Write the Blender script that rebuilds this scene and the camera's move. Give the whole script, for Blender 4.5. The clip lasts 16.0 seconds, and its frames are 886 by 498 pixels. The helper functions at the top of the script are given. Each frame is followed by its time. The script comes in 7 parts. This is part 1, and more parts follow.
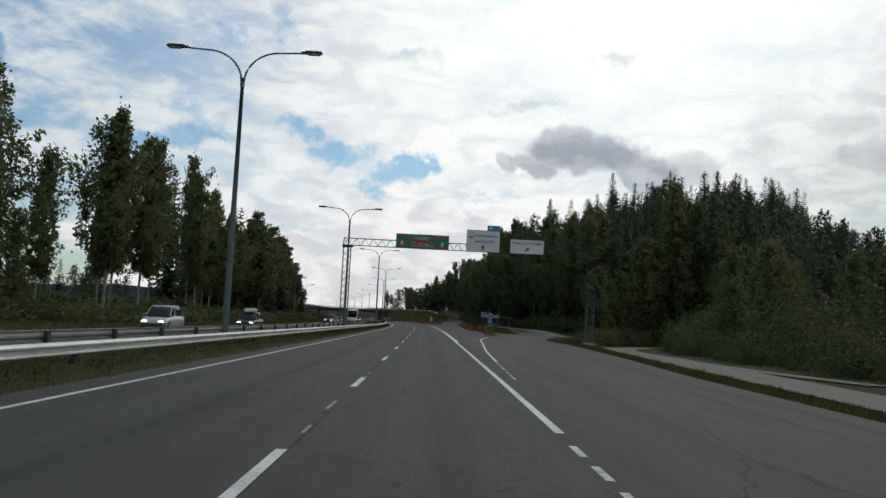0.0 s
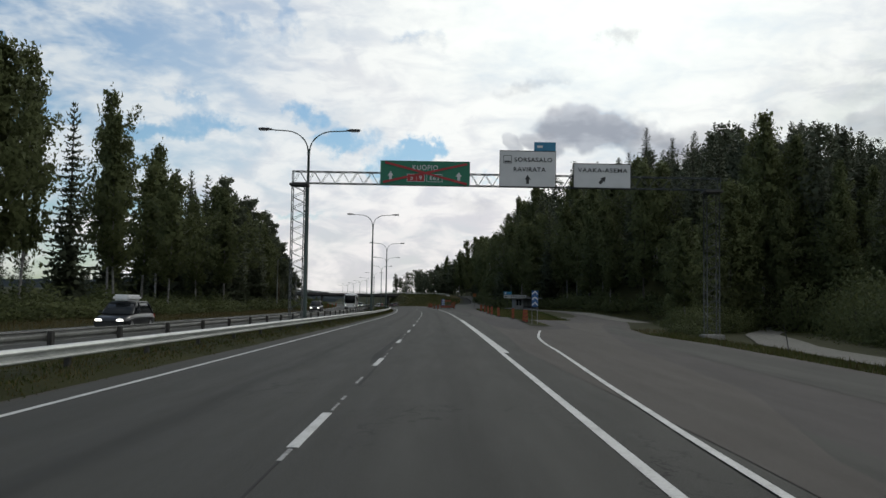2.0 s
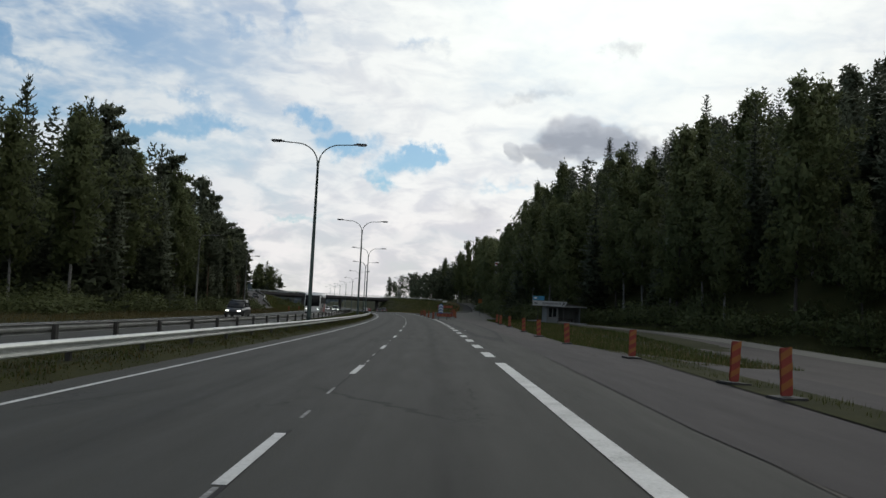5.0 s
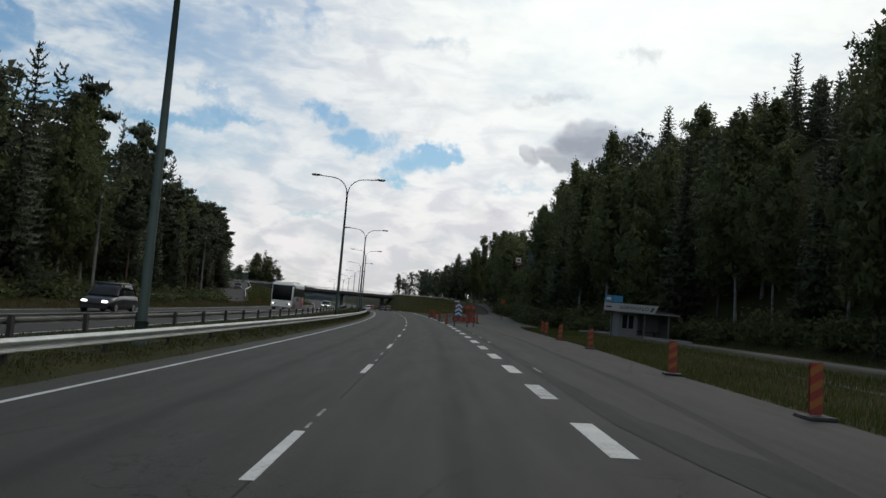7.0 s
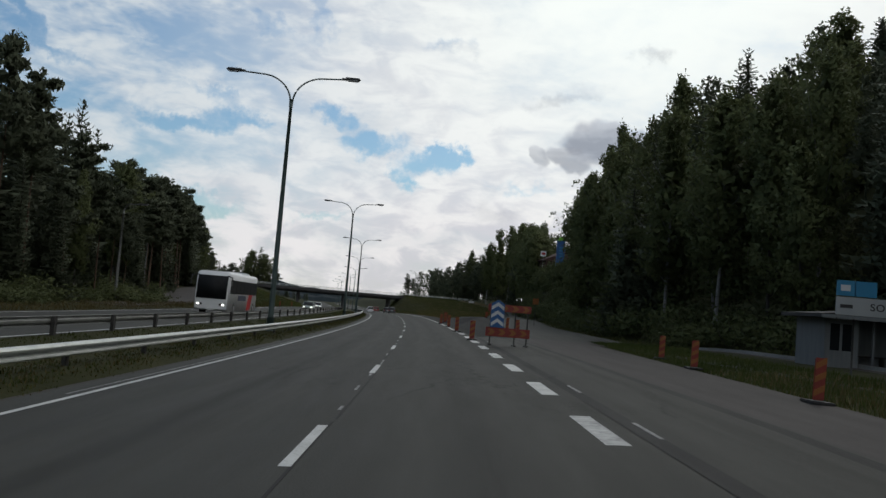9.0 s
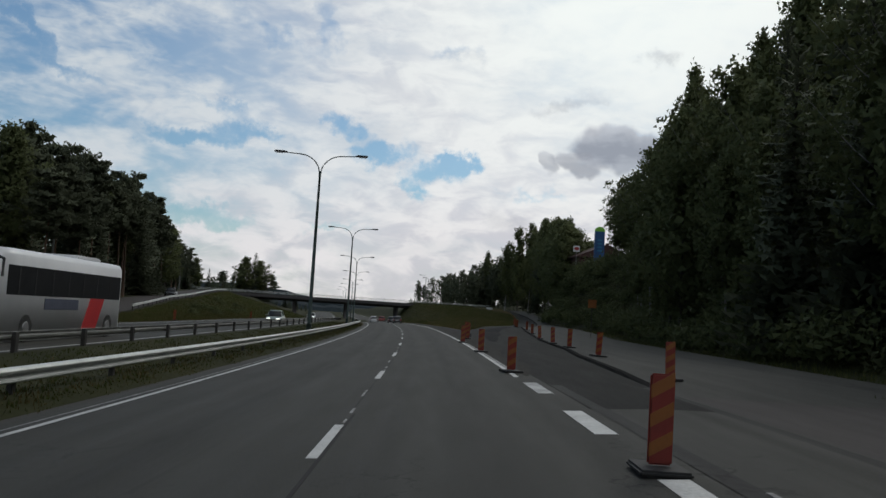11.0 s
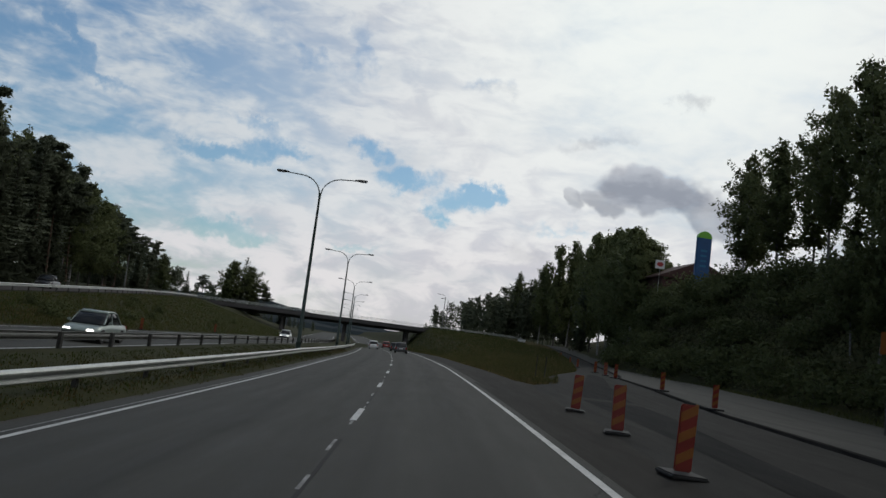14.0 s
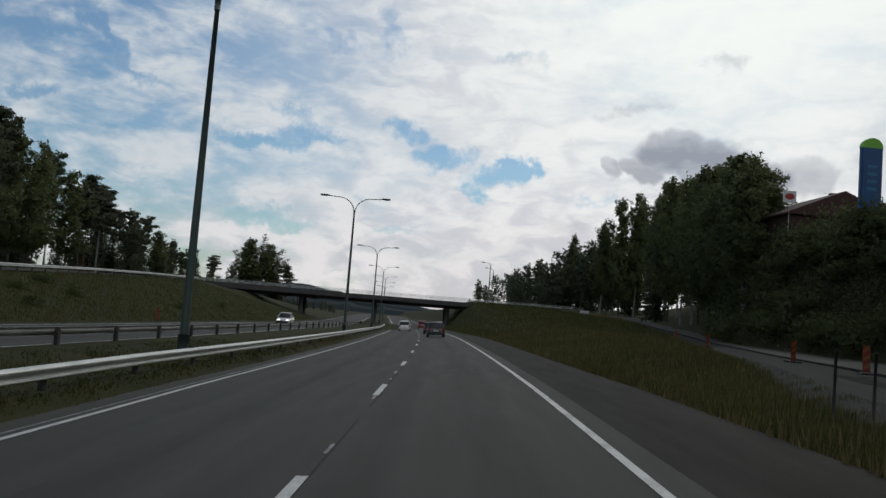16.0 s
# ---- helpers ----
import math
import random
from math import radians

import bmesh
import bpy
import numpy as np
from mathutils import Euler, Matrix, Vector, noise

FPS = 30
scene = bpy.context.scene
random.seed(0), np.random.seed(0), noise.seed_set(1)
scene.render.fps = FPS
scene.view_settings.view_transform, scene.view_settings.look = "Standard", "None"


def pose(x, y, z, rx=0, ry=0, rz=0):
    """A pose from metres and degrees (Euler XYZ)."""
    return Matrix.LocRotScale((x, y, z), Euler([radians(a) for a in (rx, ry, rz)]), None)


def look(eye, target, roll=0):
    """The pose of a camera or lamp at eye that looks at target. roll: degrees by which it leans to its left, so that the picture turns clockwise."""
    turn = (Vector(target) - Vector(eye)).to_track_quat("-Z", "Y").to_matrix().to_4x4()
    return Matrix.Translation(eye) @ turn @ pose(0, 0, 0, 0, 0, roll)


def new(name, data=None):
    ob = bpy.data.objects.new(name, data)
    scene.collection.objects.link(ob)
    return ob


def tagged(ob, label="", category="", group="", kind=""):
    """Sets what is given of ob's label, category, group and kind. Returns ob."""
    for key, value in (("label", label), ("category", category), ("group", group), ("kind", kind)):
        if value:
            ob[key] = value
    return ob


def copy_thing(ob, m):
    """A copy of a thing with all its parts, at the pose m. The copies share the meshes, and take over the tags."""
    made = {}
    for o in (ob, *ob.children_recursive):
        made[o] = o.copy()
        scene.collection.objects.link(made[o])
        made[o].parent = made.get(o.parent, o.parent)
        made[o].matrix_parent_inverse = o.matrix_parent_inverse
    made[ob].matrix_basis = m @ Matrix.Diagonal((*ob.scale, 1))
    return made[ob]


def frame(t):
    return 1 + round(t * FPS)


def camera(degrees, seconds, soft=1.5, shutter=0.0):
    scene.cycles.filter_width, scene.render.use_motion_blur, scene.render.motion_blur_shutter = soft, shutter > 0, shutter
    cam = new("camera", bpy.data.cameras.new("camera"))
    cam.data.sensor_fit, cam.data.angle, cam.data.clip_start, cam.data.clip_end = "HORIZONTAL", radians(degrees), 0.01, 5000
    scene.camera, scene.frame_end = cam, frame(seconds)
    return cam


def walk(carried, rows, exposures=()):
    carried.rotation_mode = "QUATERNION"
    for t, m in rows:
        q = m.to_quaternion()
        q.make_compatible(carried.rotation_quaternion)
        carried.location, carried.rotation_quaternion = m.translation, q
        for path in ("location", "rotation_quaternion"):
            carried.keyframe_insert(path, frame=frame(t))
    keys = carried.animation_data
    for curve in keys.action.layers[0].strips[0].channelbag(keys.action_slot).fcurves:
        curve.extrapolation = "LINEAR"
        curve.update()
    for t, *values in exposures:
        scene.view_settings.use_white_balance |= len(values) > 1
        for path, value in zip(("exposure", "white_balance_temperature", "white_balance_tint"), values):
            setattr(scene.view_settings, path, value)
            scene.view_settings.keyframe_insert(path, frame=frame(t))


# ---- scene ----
cam = camera(55.18, 16.0)
PATH = [
    (0.0, pose(5.242, -19.372, 1.585, 94.774, -2.824, 9.578)),
    (0.5, pose(3.835, -11.372, 1.577, 94.869, -2.476, 9.388)),
    (1.0, pose(2.251, -3.112, 1.588, 93.577, -2.274, 9.463)),
    (1.5, pose(0.658, 5.282, 1.585, 93.912, -1.629, 9.801)),
    (2.0, pose(-0.949, 13.909, 1.633, 93.602, -0.934, 10.347)),
    (2.5, pose(-2.483, 22.159, 1.583, 94.033, -2.170, 10.125)),
    (3.0, pose(-4.135, 30.921, 1.587, 93.359, -1.189, 10.393)),
    (3.5, pose(-5.665, 38.966, 1.568, 93.527, -1.701, 9.839)),
    (4.0, pose(-7.174, 47.142, 1.608, 93.708, -1.358, 9.782)),
    (4.2, pose(-7.753, 50.359, 1.533, 93.992, -1.986, 9.839)),
    (6.3, pose(-14.793, 86.652, 1.597, 94.165, -3.667, 10.322)),
    (6.5, pose(-15.499, 90.176, 1.602, 94.170, -4.542, 10.647)),
    (7.0, pose(-17.365, 99.186, 1.612, 94.048, -4.858, 10.739)),
    (7.5, pose(-19.199, 107.754, 1.590, 93.514, -3.866, 10.685)),
    (8.0, pose(-20.960, 116.365, 1.631, 93.918, -3.599, 10.976)),
    (8.5, pose(-22.740, 125.080, 1.646, 94.175, -3.816, 11.512)),
    (9.0, pose(-24.549, 133.758, 1.660, 94.084, -4.666, 11.464)),
    (9.2, pose(-25.249, 137.214, 1.661, 94.579, -5.709, 11.405)),
    (11.3, pose(-33.341, 173.148, 1.679, 94.563, -3.339, 12.381)),
    (11.5, pose(-34.166, 176.531, 1.701, 94.742, -3.730, 12.514)),
    (12.0, pose(-36.227, 185.012, 1.682, 94.790, -3.881, 12.691)),
    (12.5, pose(-38.218, 193.149, 1.682, 94.864, -4.382, 13.249)),
    (13.0, pose(-40.285, 201.905, 1.686, 95.143, -4.335, 13.085)),
    (13.5, pose(-42.462, 210.664, 1.710, 95.263, -4.093, 13.261)),
    (14.0, pose(-44.749, 219.610, 1.718, 96.411, -7.207, 13.365)),
    (14.5, pose(-46.943, 228.103, 1.726, 95.677, -7.865, 13.684)),
    (15.0, pose(-49.134, 236.740, 1.731, 95.116, -5.602, 15.178)),
    (15.5, pose(-51.463, 245.381, 1.735, 94.604, -4.288, 15.958)),
    (16.0, pose(-53.731, 253.815, 1.764, 94.581, -4.471, 16.327)),
]

EXPOSURE = [(0.0, -0.04, 6430, 5.5), (7.0, -0.09, 6400, 5.5), (9.0, -0.16, 6360, 5.5), (12.5, -0.28, 6330, 6.5), (14.0, -0.29, 6350, 6.5), (16.0, -0.24, 6380, 6.5)]      # seconds, stops, kelvin, tint
walk(cam, PATH, EXPOSURE)

# ---------------------------------------------------------------- sky and sun
SUN_AZ, SUN_EL = -16.0, 38.0          # degrees right of +y (negative is right), above the horizon

world = bpy.data.worlds.new("sky")
scene.world = world
world.use_nodes = True


class Nodes:
    """A thin wrapper for node trees."""

    def __init__(self, tree):
        self.tree = tree
        tree.nodes.clear()

    def add(self, kind, inputs=None, **attrs):
        n = self.tree.nodes.new(kind)
        if "operation" in attrs:
            n.operation = attrs["operation"]
        if "data_type" in attrs:
            n.data_type, n.blend_type = attrs["data_type"], attrs["blend_type"]
        if "interpolation_type" in attrs:
            n.interpolation_type = attrs["interpolation_type"]
        if "feature" in attrs:
            n.feature = attrs["feature"]
        if "sky_type" in attrs:
            n.sky_type, n.sun_disc = attrs["sky_type"], attrs["sun_disc"]
            n.sun_elevation, n.sun_rotation = attrs["sun_elevation"], attrs["sun_rotation"]
            n.air_density, n.dust_density = attrs["air_density"], attrs["dust_density"]
        for k, v in (inputs or {}).items():
            sock = n.inputs[k]
            if isinstance(v, bpy.types.NodeSocket):
                self.tree.links.new(v, sock)
            else:
                sock.default_value = v
        return n

    def math(self, op, a, b=0.0, c=0.0):
        return self.add("ShaderNodeMath", {0: a, 1: b, 2: c}, operation=op).outputs[0]

    def vmath(self, op, a, b=(0, 0, 0)):
        return self.add("ShaderNodeVectorMath", {0: a, 1: b}, operation=op)

    def noise(self, vec, scale, detail=4.0, rough=0.55, dist=0.0):
        return self.add("ShaderNodeTexNoise", {"Vector": vec, "Scale": scale, "Detail": detail, "Roughness": rough, "Distortion": dist}).outputs[0]

    def ramp(self, fac, stops):
        n = self.add("ShaderNodeValToRGB", {0: fac})
        el = n.color_ramp.elements
        while len(el) < len(stops):
            el.new(0.5)
        for e, (p, c) in zip(el, stops):
            e.position = p
            e.color = (*c, 1) if len(c) == 3 else c
        return n.outputs[0]

    def mix(self, fac, a, b, blend="MIX"):
        n = self.add("ShaderNodeMix", data_type="RGBA", blend_type=blend)
        for k, v in ((0, fac), (6, a), (7, b)):
            if isinstance(v, bpy.types.NodeSocket):
                self.tree.links.new(v, n.inputs[k])
            else:
                n.inputs[k].default_value = v if k == 0 else (*v, 1)
        return n.outputs[2]

    def step(self, x, lo, hi):
        return self.add("ShaderNodeMapRange", {0: x, 1: lo, 2: hi, 3: 0.0, 4: 1.0}, interpolation_type="SMOOTHSTEP").outputs[0]


def build_sky():
    t = Nodes(world.node_tree)
    d = t.vmath("NORMALIZE", t.add("ShaderNodeTexCoord").outputs["Generated"]).outputs[0]
    xyz = t.add("ShaderNodeSeparateXYZ", {0: d}).outputs
    az = t.math("MULTIPLY", t.math("ARCTAN2", xyz[0], xyz[1]), -57.2958)      # left positive, degrees
    el = t.math("MULTIPLY", t.math("ARCSINE", xyz[2]), 57.2958)
    wide = t.vmath("MULTIPLY", d, (1.0, 1.0, 2.4)).outputs[0]                 # clouds are longer than high
    big = t.noise(wide, 6.5, 4.0, 0.55, 0.5)
    puff = t.noise(wide, 17.0, 4.0, 0.55, 0.5)
    fine = t.noise(wide, 58.0, 3.0, 0.55, 0.6)
    wob = t.noise(d, 36.0, 5.0, 0.6)
    wob2 = t.noise(t.vmath("ADD", d, (3.1, 1.7, 0.4)).outputs[0], 36.0, 5.0, 0.6)

    def warped(k):
        return (t.math("MULTIPLY_ADD", t.math("SUBTRACT", wob, 0.5), 5.0 * k, az), t.math("MULTIPLY_ADD", t.math("SUBTRACT", wob2, 0.5), 3.2 * k, el))

    soft = warped(1.0)
    bulge, bulge2 = t.noise(d, 26.0, 3.0, 0.5), t.noise(t.vmath("ADD", d, (1.3, 2.7, 0.9)).outputs[0], 26.0, 3.0, 0.5)
    crisp = (t.math("MULTIPLY_ADD", t.math("SUBTRACT", bulge, 0.5), 3.0, az), t.math("MULTIPLY_ADD", t.math("SUBTRACT", bulge2, 0.5), 2.2, el))

    def blob(where, a, e, ra, re, tilt=0.0, hard=0.0):
        """A soft oval in the sky round azimuth a and elevation e."""
        c, s = math.cos(radians(tilt)), math.sin(radians(tilt))
        da, de = t.math("SUBTRACT", where[0], a), t.math("SUBTRACT", where[1], e)
        u = t.math("ADD", t.math("MULTIPLY", da, c / ra), t.math("MULTIPLY", de, s / ra))
        v = t.math("ADD", t.math("MULTIPLY", da, -s / re), t.math("MULTIPLY", de, c / re))
        r = t.math("SQRT", t.math("ADD", t.math("MULTIPLY", u, u), t.math("MULTIPLY", v, v)))
        return t.step(r, 1.5, hard)

    # openings in the cloud sheet
    holes = 0.0
    for a, e, ra, re, tilt, k in BLUE:
        holes = t.math("ADD", holes, t.math("MULTIPLY", blob(soft, a, e, ra, re, tilt), k))
    left = t.step(az, 8.0, 40.0)
    mottle = t.math("ADD", t.math("MULTIPLY", big, 0.56), t.math("ADD", t.math("MULTIPLY", puff, 0.34), t.math("MULTIPLY", fine, 0.10)))
    thin = t.math("MULTIPLY", t.step(t.math("ADD", mottle, t.math("MULTIPLY", left, 0.09)), 0.45, 0.68), t.math("MULTIPLY", left, 0.95))
    gap = t.math("MULTIPLY", t.step(t.math("ADD", holes, t.math("MULTIPLY", t.math("SUBTRACT", mottle, 0.5), 1.5)), -0.08, 0.95), 0.95)
    mask = t.math("SUBTRACT", 1.0, t.math("MINIMUM", t.math("MAXIMUM", gap, thin), 1.0))
    # shades of the clouds
    cloud = t.mix(t.step(puff, 0.40, 0.68), (1.02, 1.00, 1.00), (0.80, 0.79, 0.84))
    cloud = t.mix(t.math("MULTIPLY", t.step(big, 0.46, 0.68), 0.55), cloud, (0.70, 0.71, 0.76))
    cloud = t.mix(t.math("MULTIPLY", t.step(fine, 0.45, 0.72), 0.16), cloud, (0.68, 0.71, 0.77))
    cloud = t.mix(t.math("MULTIPLY", t.step(az, 8.0, 38.0), 0.68), cloud, (0.60, 0.66, 0.73))
    low = t.step(el, 10.0, 3.0)
    cloud = t.mix(t.math("MULTIPLY", low, 0.62), cloud, t.mix(t.step(puff, 0.40, 0.62), (1.00, 0.91, 0.91), (0.72, 0.66, 0.71)))
    glare = t.step(t.math("SQRT", t.math("ADD", t.math("POWER", t.math("SUBTRACT", az, SUN_AZ + 15), 2.0), t.math("POWER", t.math("MULTIPLY", t.math("SUBTRACT", el, 24.0), 1.3), 2.0))), 25.0, 5.0)
    cloud = t.mix(glare, cloud, (1.12, 1.13, 1.10))
    right = t.math("MULTIPLY", t.step(az, -7.0, -19.0), t.step(t.math("ADD", el, t.math("MULTIPLY", wob, 8.0)), 22.0, 13.0))
    cloud = t.mix(t.math("MULTIPLY", right, 0.8), cloud, t.mix(t.step(puff, 0.40, 0.64), (0.70, 0.75, 0.72), (0.54, 0.58, 0.57)))
    # the grey cumulus and its neighbours: dark below, paler at their upper edge
    lump = t.noise(wide, 26.0, 4.0, 0.5)
    for a, e, ra, re, tilt, k in DARK:
        b = t.math("MULTIPLY", blob(crisp if k > 0.45 else soft, a, e, ra, re, tilt, 1.0 if k > 0.45 else 0.1), k)
        body = t.mix(t.step(lump, 0.38, 0.66), (0.36, 0.37, 0.43), (0.50, 0.51, 0.57))
        body = t.mix(t.step(t.math("SUBTRACT", crisp[1], e), 0.2 * re, 1.5 * re), body, (0.72, 0.72, 0.77))
        cloud = t.mix(b, cloud, body)
        mask = t.math("MAXIMUM", mask, b)
    sky = t.add("ShaderNodeTexSky", sky_type="NISHITA", sun_disc=False, sun_elevation=radians(SUN_EL), sun_rotation=radians(-SUN_AZ), air_density=1.2, dust_density=0.6)
    deep = t.mix(1.0, sky.outputs[0], (0.70, 0.90, 1.08), "MULTIPLY")
    bg_sky = t.add("ShaderNodeBackground", {0: deep, 1: 0.082})
    bg_cloud = t.add("ShaderNodeBackground", {0: cloud, 1: 0.98})
    out = t.add("ShaderNodeMixShader", {0: mask, 1: bg_sky.outputs[0], 2: bg_cloud.outputs[0]})
    t.add("ShaderNodeOutputWorld", {0: out.outputs[0]})


# azimuth, elevation, half-width, half-height, tilt, strength
BLUE = [(13.2, 9.9, 2.2, 0.95, -6, 1.0), (11.6, 10.4, 1.2, 0.55, 0, 0.8), (14.5, 8.5, 1.3, 0.6, 20, 0.9), (17.4, 10.7, 2.3, 0.75, -8, 0.95), (19.9, 12.3, 1.9, 0.75, 20, 0.85), (25.9, 11.5, 2.4, 0.7, 5, 0.9), (28.2, 10.7, 2.3, 0.8, 0, 0.95), (31.3, 10.5, 2.2, 0.9, 0, 0.95),
        (27.7, 12.9, 2.4, 0.6, 10, 0.7), (39.8, 15.7, 4.2, 1.0, 45, 0.95), (43.6, 11.7, 3.4, 0.7, -8, 0.9), (36.0, 13.3, 2.4, 0.6, 10, 0.6), (33.5, 15.0, 3.0, 0.6, 15, 0.5)]
BLUE += [(29.4, 5.7, 3.6, 0.75, 0, 0.9), (26.7, 5.0, 2.0, 0.5, 0, 0.7), (20.4, 5.6, 2.0, 0.35, 0, 0.55), (36.5, 6.6, 4.0, 1.0, 0, 0.7), (12.0, 17.6, 1.6, 0.5, 0, 0.38), (25.0, 17.6, 3.0, 0.9, 20, 0.5), (21.5, 18.5, 1.2, 2.4, 0, 0.45), (29.0, 19.5, 3.0, 0.9, 10, 0.45), (6.5, 8.4, 2.6, 0.35, 5, 0.45), (46.5, 15.5, 4.5, 2.2, 20, 0.8), (50.0, 9.0, 5.0, 2.0, 0, 0.7)]
DARK = [(-6.0, 10.4, 1.8, 1.0, 0, 0.5), (-2.6, 10.6, 2.3, 0.95, 18, 0.8), (3.5, 10.7, 1.5, 0.6, 0, 0.75), (0.7, 11.7, 2.7, 1.15, 6, 0.95), (5.7, 10.6, 0.45, 0.6, 0, 0.6), (4.3, 14.7, 2.6, 0.5, -14, 0.38), (-1.4, 17.5, 0.75, 0.55, 0, 0.38), (12.0, 17.4, 1.5, 0.4, 0, 0.18), (8.3, 6.7, 1.6, 0.8, 0, 0.25), (-17.4, 11.2, 2.2, 0.8, -10, 0.5), (-10.6, 12.0, 1.8, 0.9, 0, 0.3)]
build_sky()

sun = new("sun", bpy.data.lights.new("sun", "SUN"))
sun.data.energy, sun.data.angle, sun.data.color = 0.5, radians(14), (1.0, 0.95, 0.88)
a, e = radians(SUN_AZ), radians(SUN_EL)
sun.matrix_world = look((-math.sin(a) * math.cos(e) * 500, math.cos(a) * math.cos(e) * 500, math.sin(e) * 500), (0, 0, 0))

# ---------------------------------------------------------------- materials


def material(name, colours, scale=3.0, rough=0.8, metal=0.0, bump=0.0, bump_scale=40.0, fine=0.25, fine_scale=60.0, coords="Object", island=0.0, translucent=0.0, spec=0.5, stretch=(1, 1, 1)):
    """A surface of two to four colours mixed by large and fine noise, with relief."""
    m = bpy.data.materials.new(name)
    m.use_nodes = True
    t = Nodes(m.node_tree)
    co = t.add("ShaderNodeTexCoord").outputs[coords]
    if stretch != (1, 1, 1):
        co = t.vmath("MULTIPLY", co, stretch).outputs[0]
    n = t.noise(co, scale, 5.0, 0.6)
    f = t.noise(co, fine_scale, 3.0, 0.6)
    k = t.math("ADD", t.math("MULTIPLY", n, 1.0 - fine), t.math("MULTIPLY", f, fine))
    if island:
        r = t.add("ShaderNodeNewGeometry").outputs["Random Per Island"]
        o = t.add("ShaderNodeObjectInfo").outputs["Random"]
        k = t.math("ADD", t.math("MULTIPLY", k, 1.0 - island), t.math("MULTIPLY", t.math("ADD", t.math("MULTIPLY", r, 0.6), t.math("MULTIPLY", o, 0.4)), island))
    lo, hi = 0.3, 0.7
    stops = [(lo + (hi - lo) * i / max(1, len(colours) - 1), c) for i, c in enumerate(colours)]
    col = t.ramp(k, stops)
    b = t.add("ShaderNodeBsdfPrincipled", {"Base Color": col, "Roughness": rough, "Metallic": metal, "Specular IOR Level": spec})
    if bump:
        h = t.noise(co, bump_scale, 4.0, 0.65)
        bn = t.add("ShaderNodeBump", {"Strength": bump, "Distance": 0.02, "Height": h})
        t.tree.links.new(bn.outputs[0], b.inputs["Normal"])
    shader = b.outputs[0]
    if translucent:
        tr = t.add("ShaderNodeBsdfTranslucent", {0: col})
        shader = t.add("ShaderNodeMixShader", {0: translucent, 1: b.outputs[0], 2: tr.outputs[0]}).outputs[0]
    t.add("ShaderNodeOutputMaterial", {0: shader})
    return m


def asphalt(name, dark, light, tracks=0.0, spec=0.12):
    """Worn asphalt: aggregate, long wheel-track streaks, stains and patches; UV is metres across and along."""
    m = bpy.data.materials.new(name)
    m.use_nodes = True
    t = Nodes(m.node_tree)
    uv = t.add("ShaderNodeTexCoord").outputs["UV"]
    grit = t.noise(uv, 55.0, 3.0, 0.7)
    stain = t.noise(uv, 0.22, 5.0, 0.6)
    streak = t.noise(t.vmath("MULTIPLY", uv, (1.0, 0.012, 1.0)).outputs[0], 1.15, 3.0, 0.55)
    short = t.noise(t.vmath("MULTIPLY", uv, (1.0, 0.09, 1.0)).outputs[0], 2.6, 4.0, 0.6)
    k = t.math("ADD", t.math("MULTIPLY", streak, 0.5), t.math("ADD", t.math("MULTIPLY", stain, 0.28), t.math("MULTIPLY", short, 0.22)))
    col = t.ramp(k, [(0.38, tuple(c * 0.94 for c in dark)), (0.62, tuple(c * 1.04 for c in light))])
    col = t.mix(t.step(grit, 0.35, 0.75), col, tuple(c * 1.5 for c in light))
    col = t.mix(t.math("MULTIPLY", t.step(grit, 0.42, 0.25), 0.5), col, tuple(c * 0.5 for c in dark))
    if tracks:                                          # lanes 3.95 m wide, two polished tracks and an oily middle in each
        x = t.add("ShaderNodeSeparateXYZ", {0: uv}).outputs[0]
        x = t.math("ADD", x, t.math("MULTIPLY", t.math("SUBTRACT", stain, 0.5), 0.5))
        lane = t.math("ABSOLUTE", t.math("SUBTRACT", t.math("FRACT", t.math("ADD", t.math("DIVIDE", x, 3.95), 100.0)), 0.5))
        rut = t.step(t.math("ABSOLUTE", t.math("SUBTRACT", lane, 0.20)), 0.10, 0.02)
        col = t.mix(t.math("MULTIPLY", rut, tracks), col, tuple(c * 1.22 for c in light))
        oil = t.math("MULTIPLY", t.step(lane, 0.09, 0.0), t.step(streak, 0.35, 0.6))
        col = t.mix(t.math("MULTIPLY", oil, tracks), col, tuple(c * 0.72 for c in dark))
    crack = t.add("ShaderNodeTexVoronoi", {"Vector": t.vmath("ADD", t.vmath("MULTIPLY", uv, (0.4, 0.13, 1.0)).outputs[0], t.noise(uv, 1.3)).outputs[0], "Scale": 1.0}, feature="DISTANCE_TO_EDGE").outputs[0]
    gate = t.step(t.noise(uv, 0.06, 2.0), 0.52, 0.6)
    col = t.mix(t.math("MULTIPLY", t.math("MULTIPLY", t.step(crack, 0.014, 0.004), gate), 0.65), col, (0.012, 0.012, 0.012))
    b = t.add("ShaderNodeBsdfPrincipled", {"Base Color": col, "Roughness": t.math("ADD", 0.62, t.math("MULTIPLY", short, 0.3)), "Specular IOR Level": spec})
    bn = t.add("ShaderNodeBump", {"Strength": 0.35, "Distance": 0.01, "Height": grit})
    t.tree.links.new(bn.outputs[0], b.inputs["Normal"])
    t.add("ShaderNodeOutputMaterial", {0: b.outputs[0]})
    return m


def glow(name, colour, strength):
    m = bpy.data.materials.new(name)
    m.use_nodes = True
    t = Nodes(m.node_tree)
    e = t.add("ShaderNodeEmission", {0: (*colour, 1), 1: strength})
    t.add("ShaderNodeOutputMaterial", {0: e.outputs[0]})
    return m


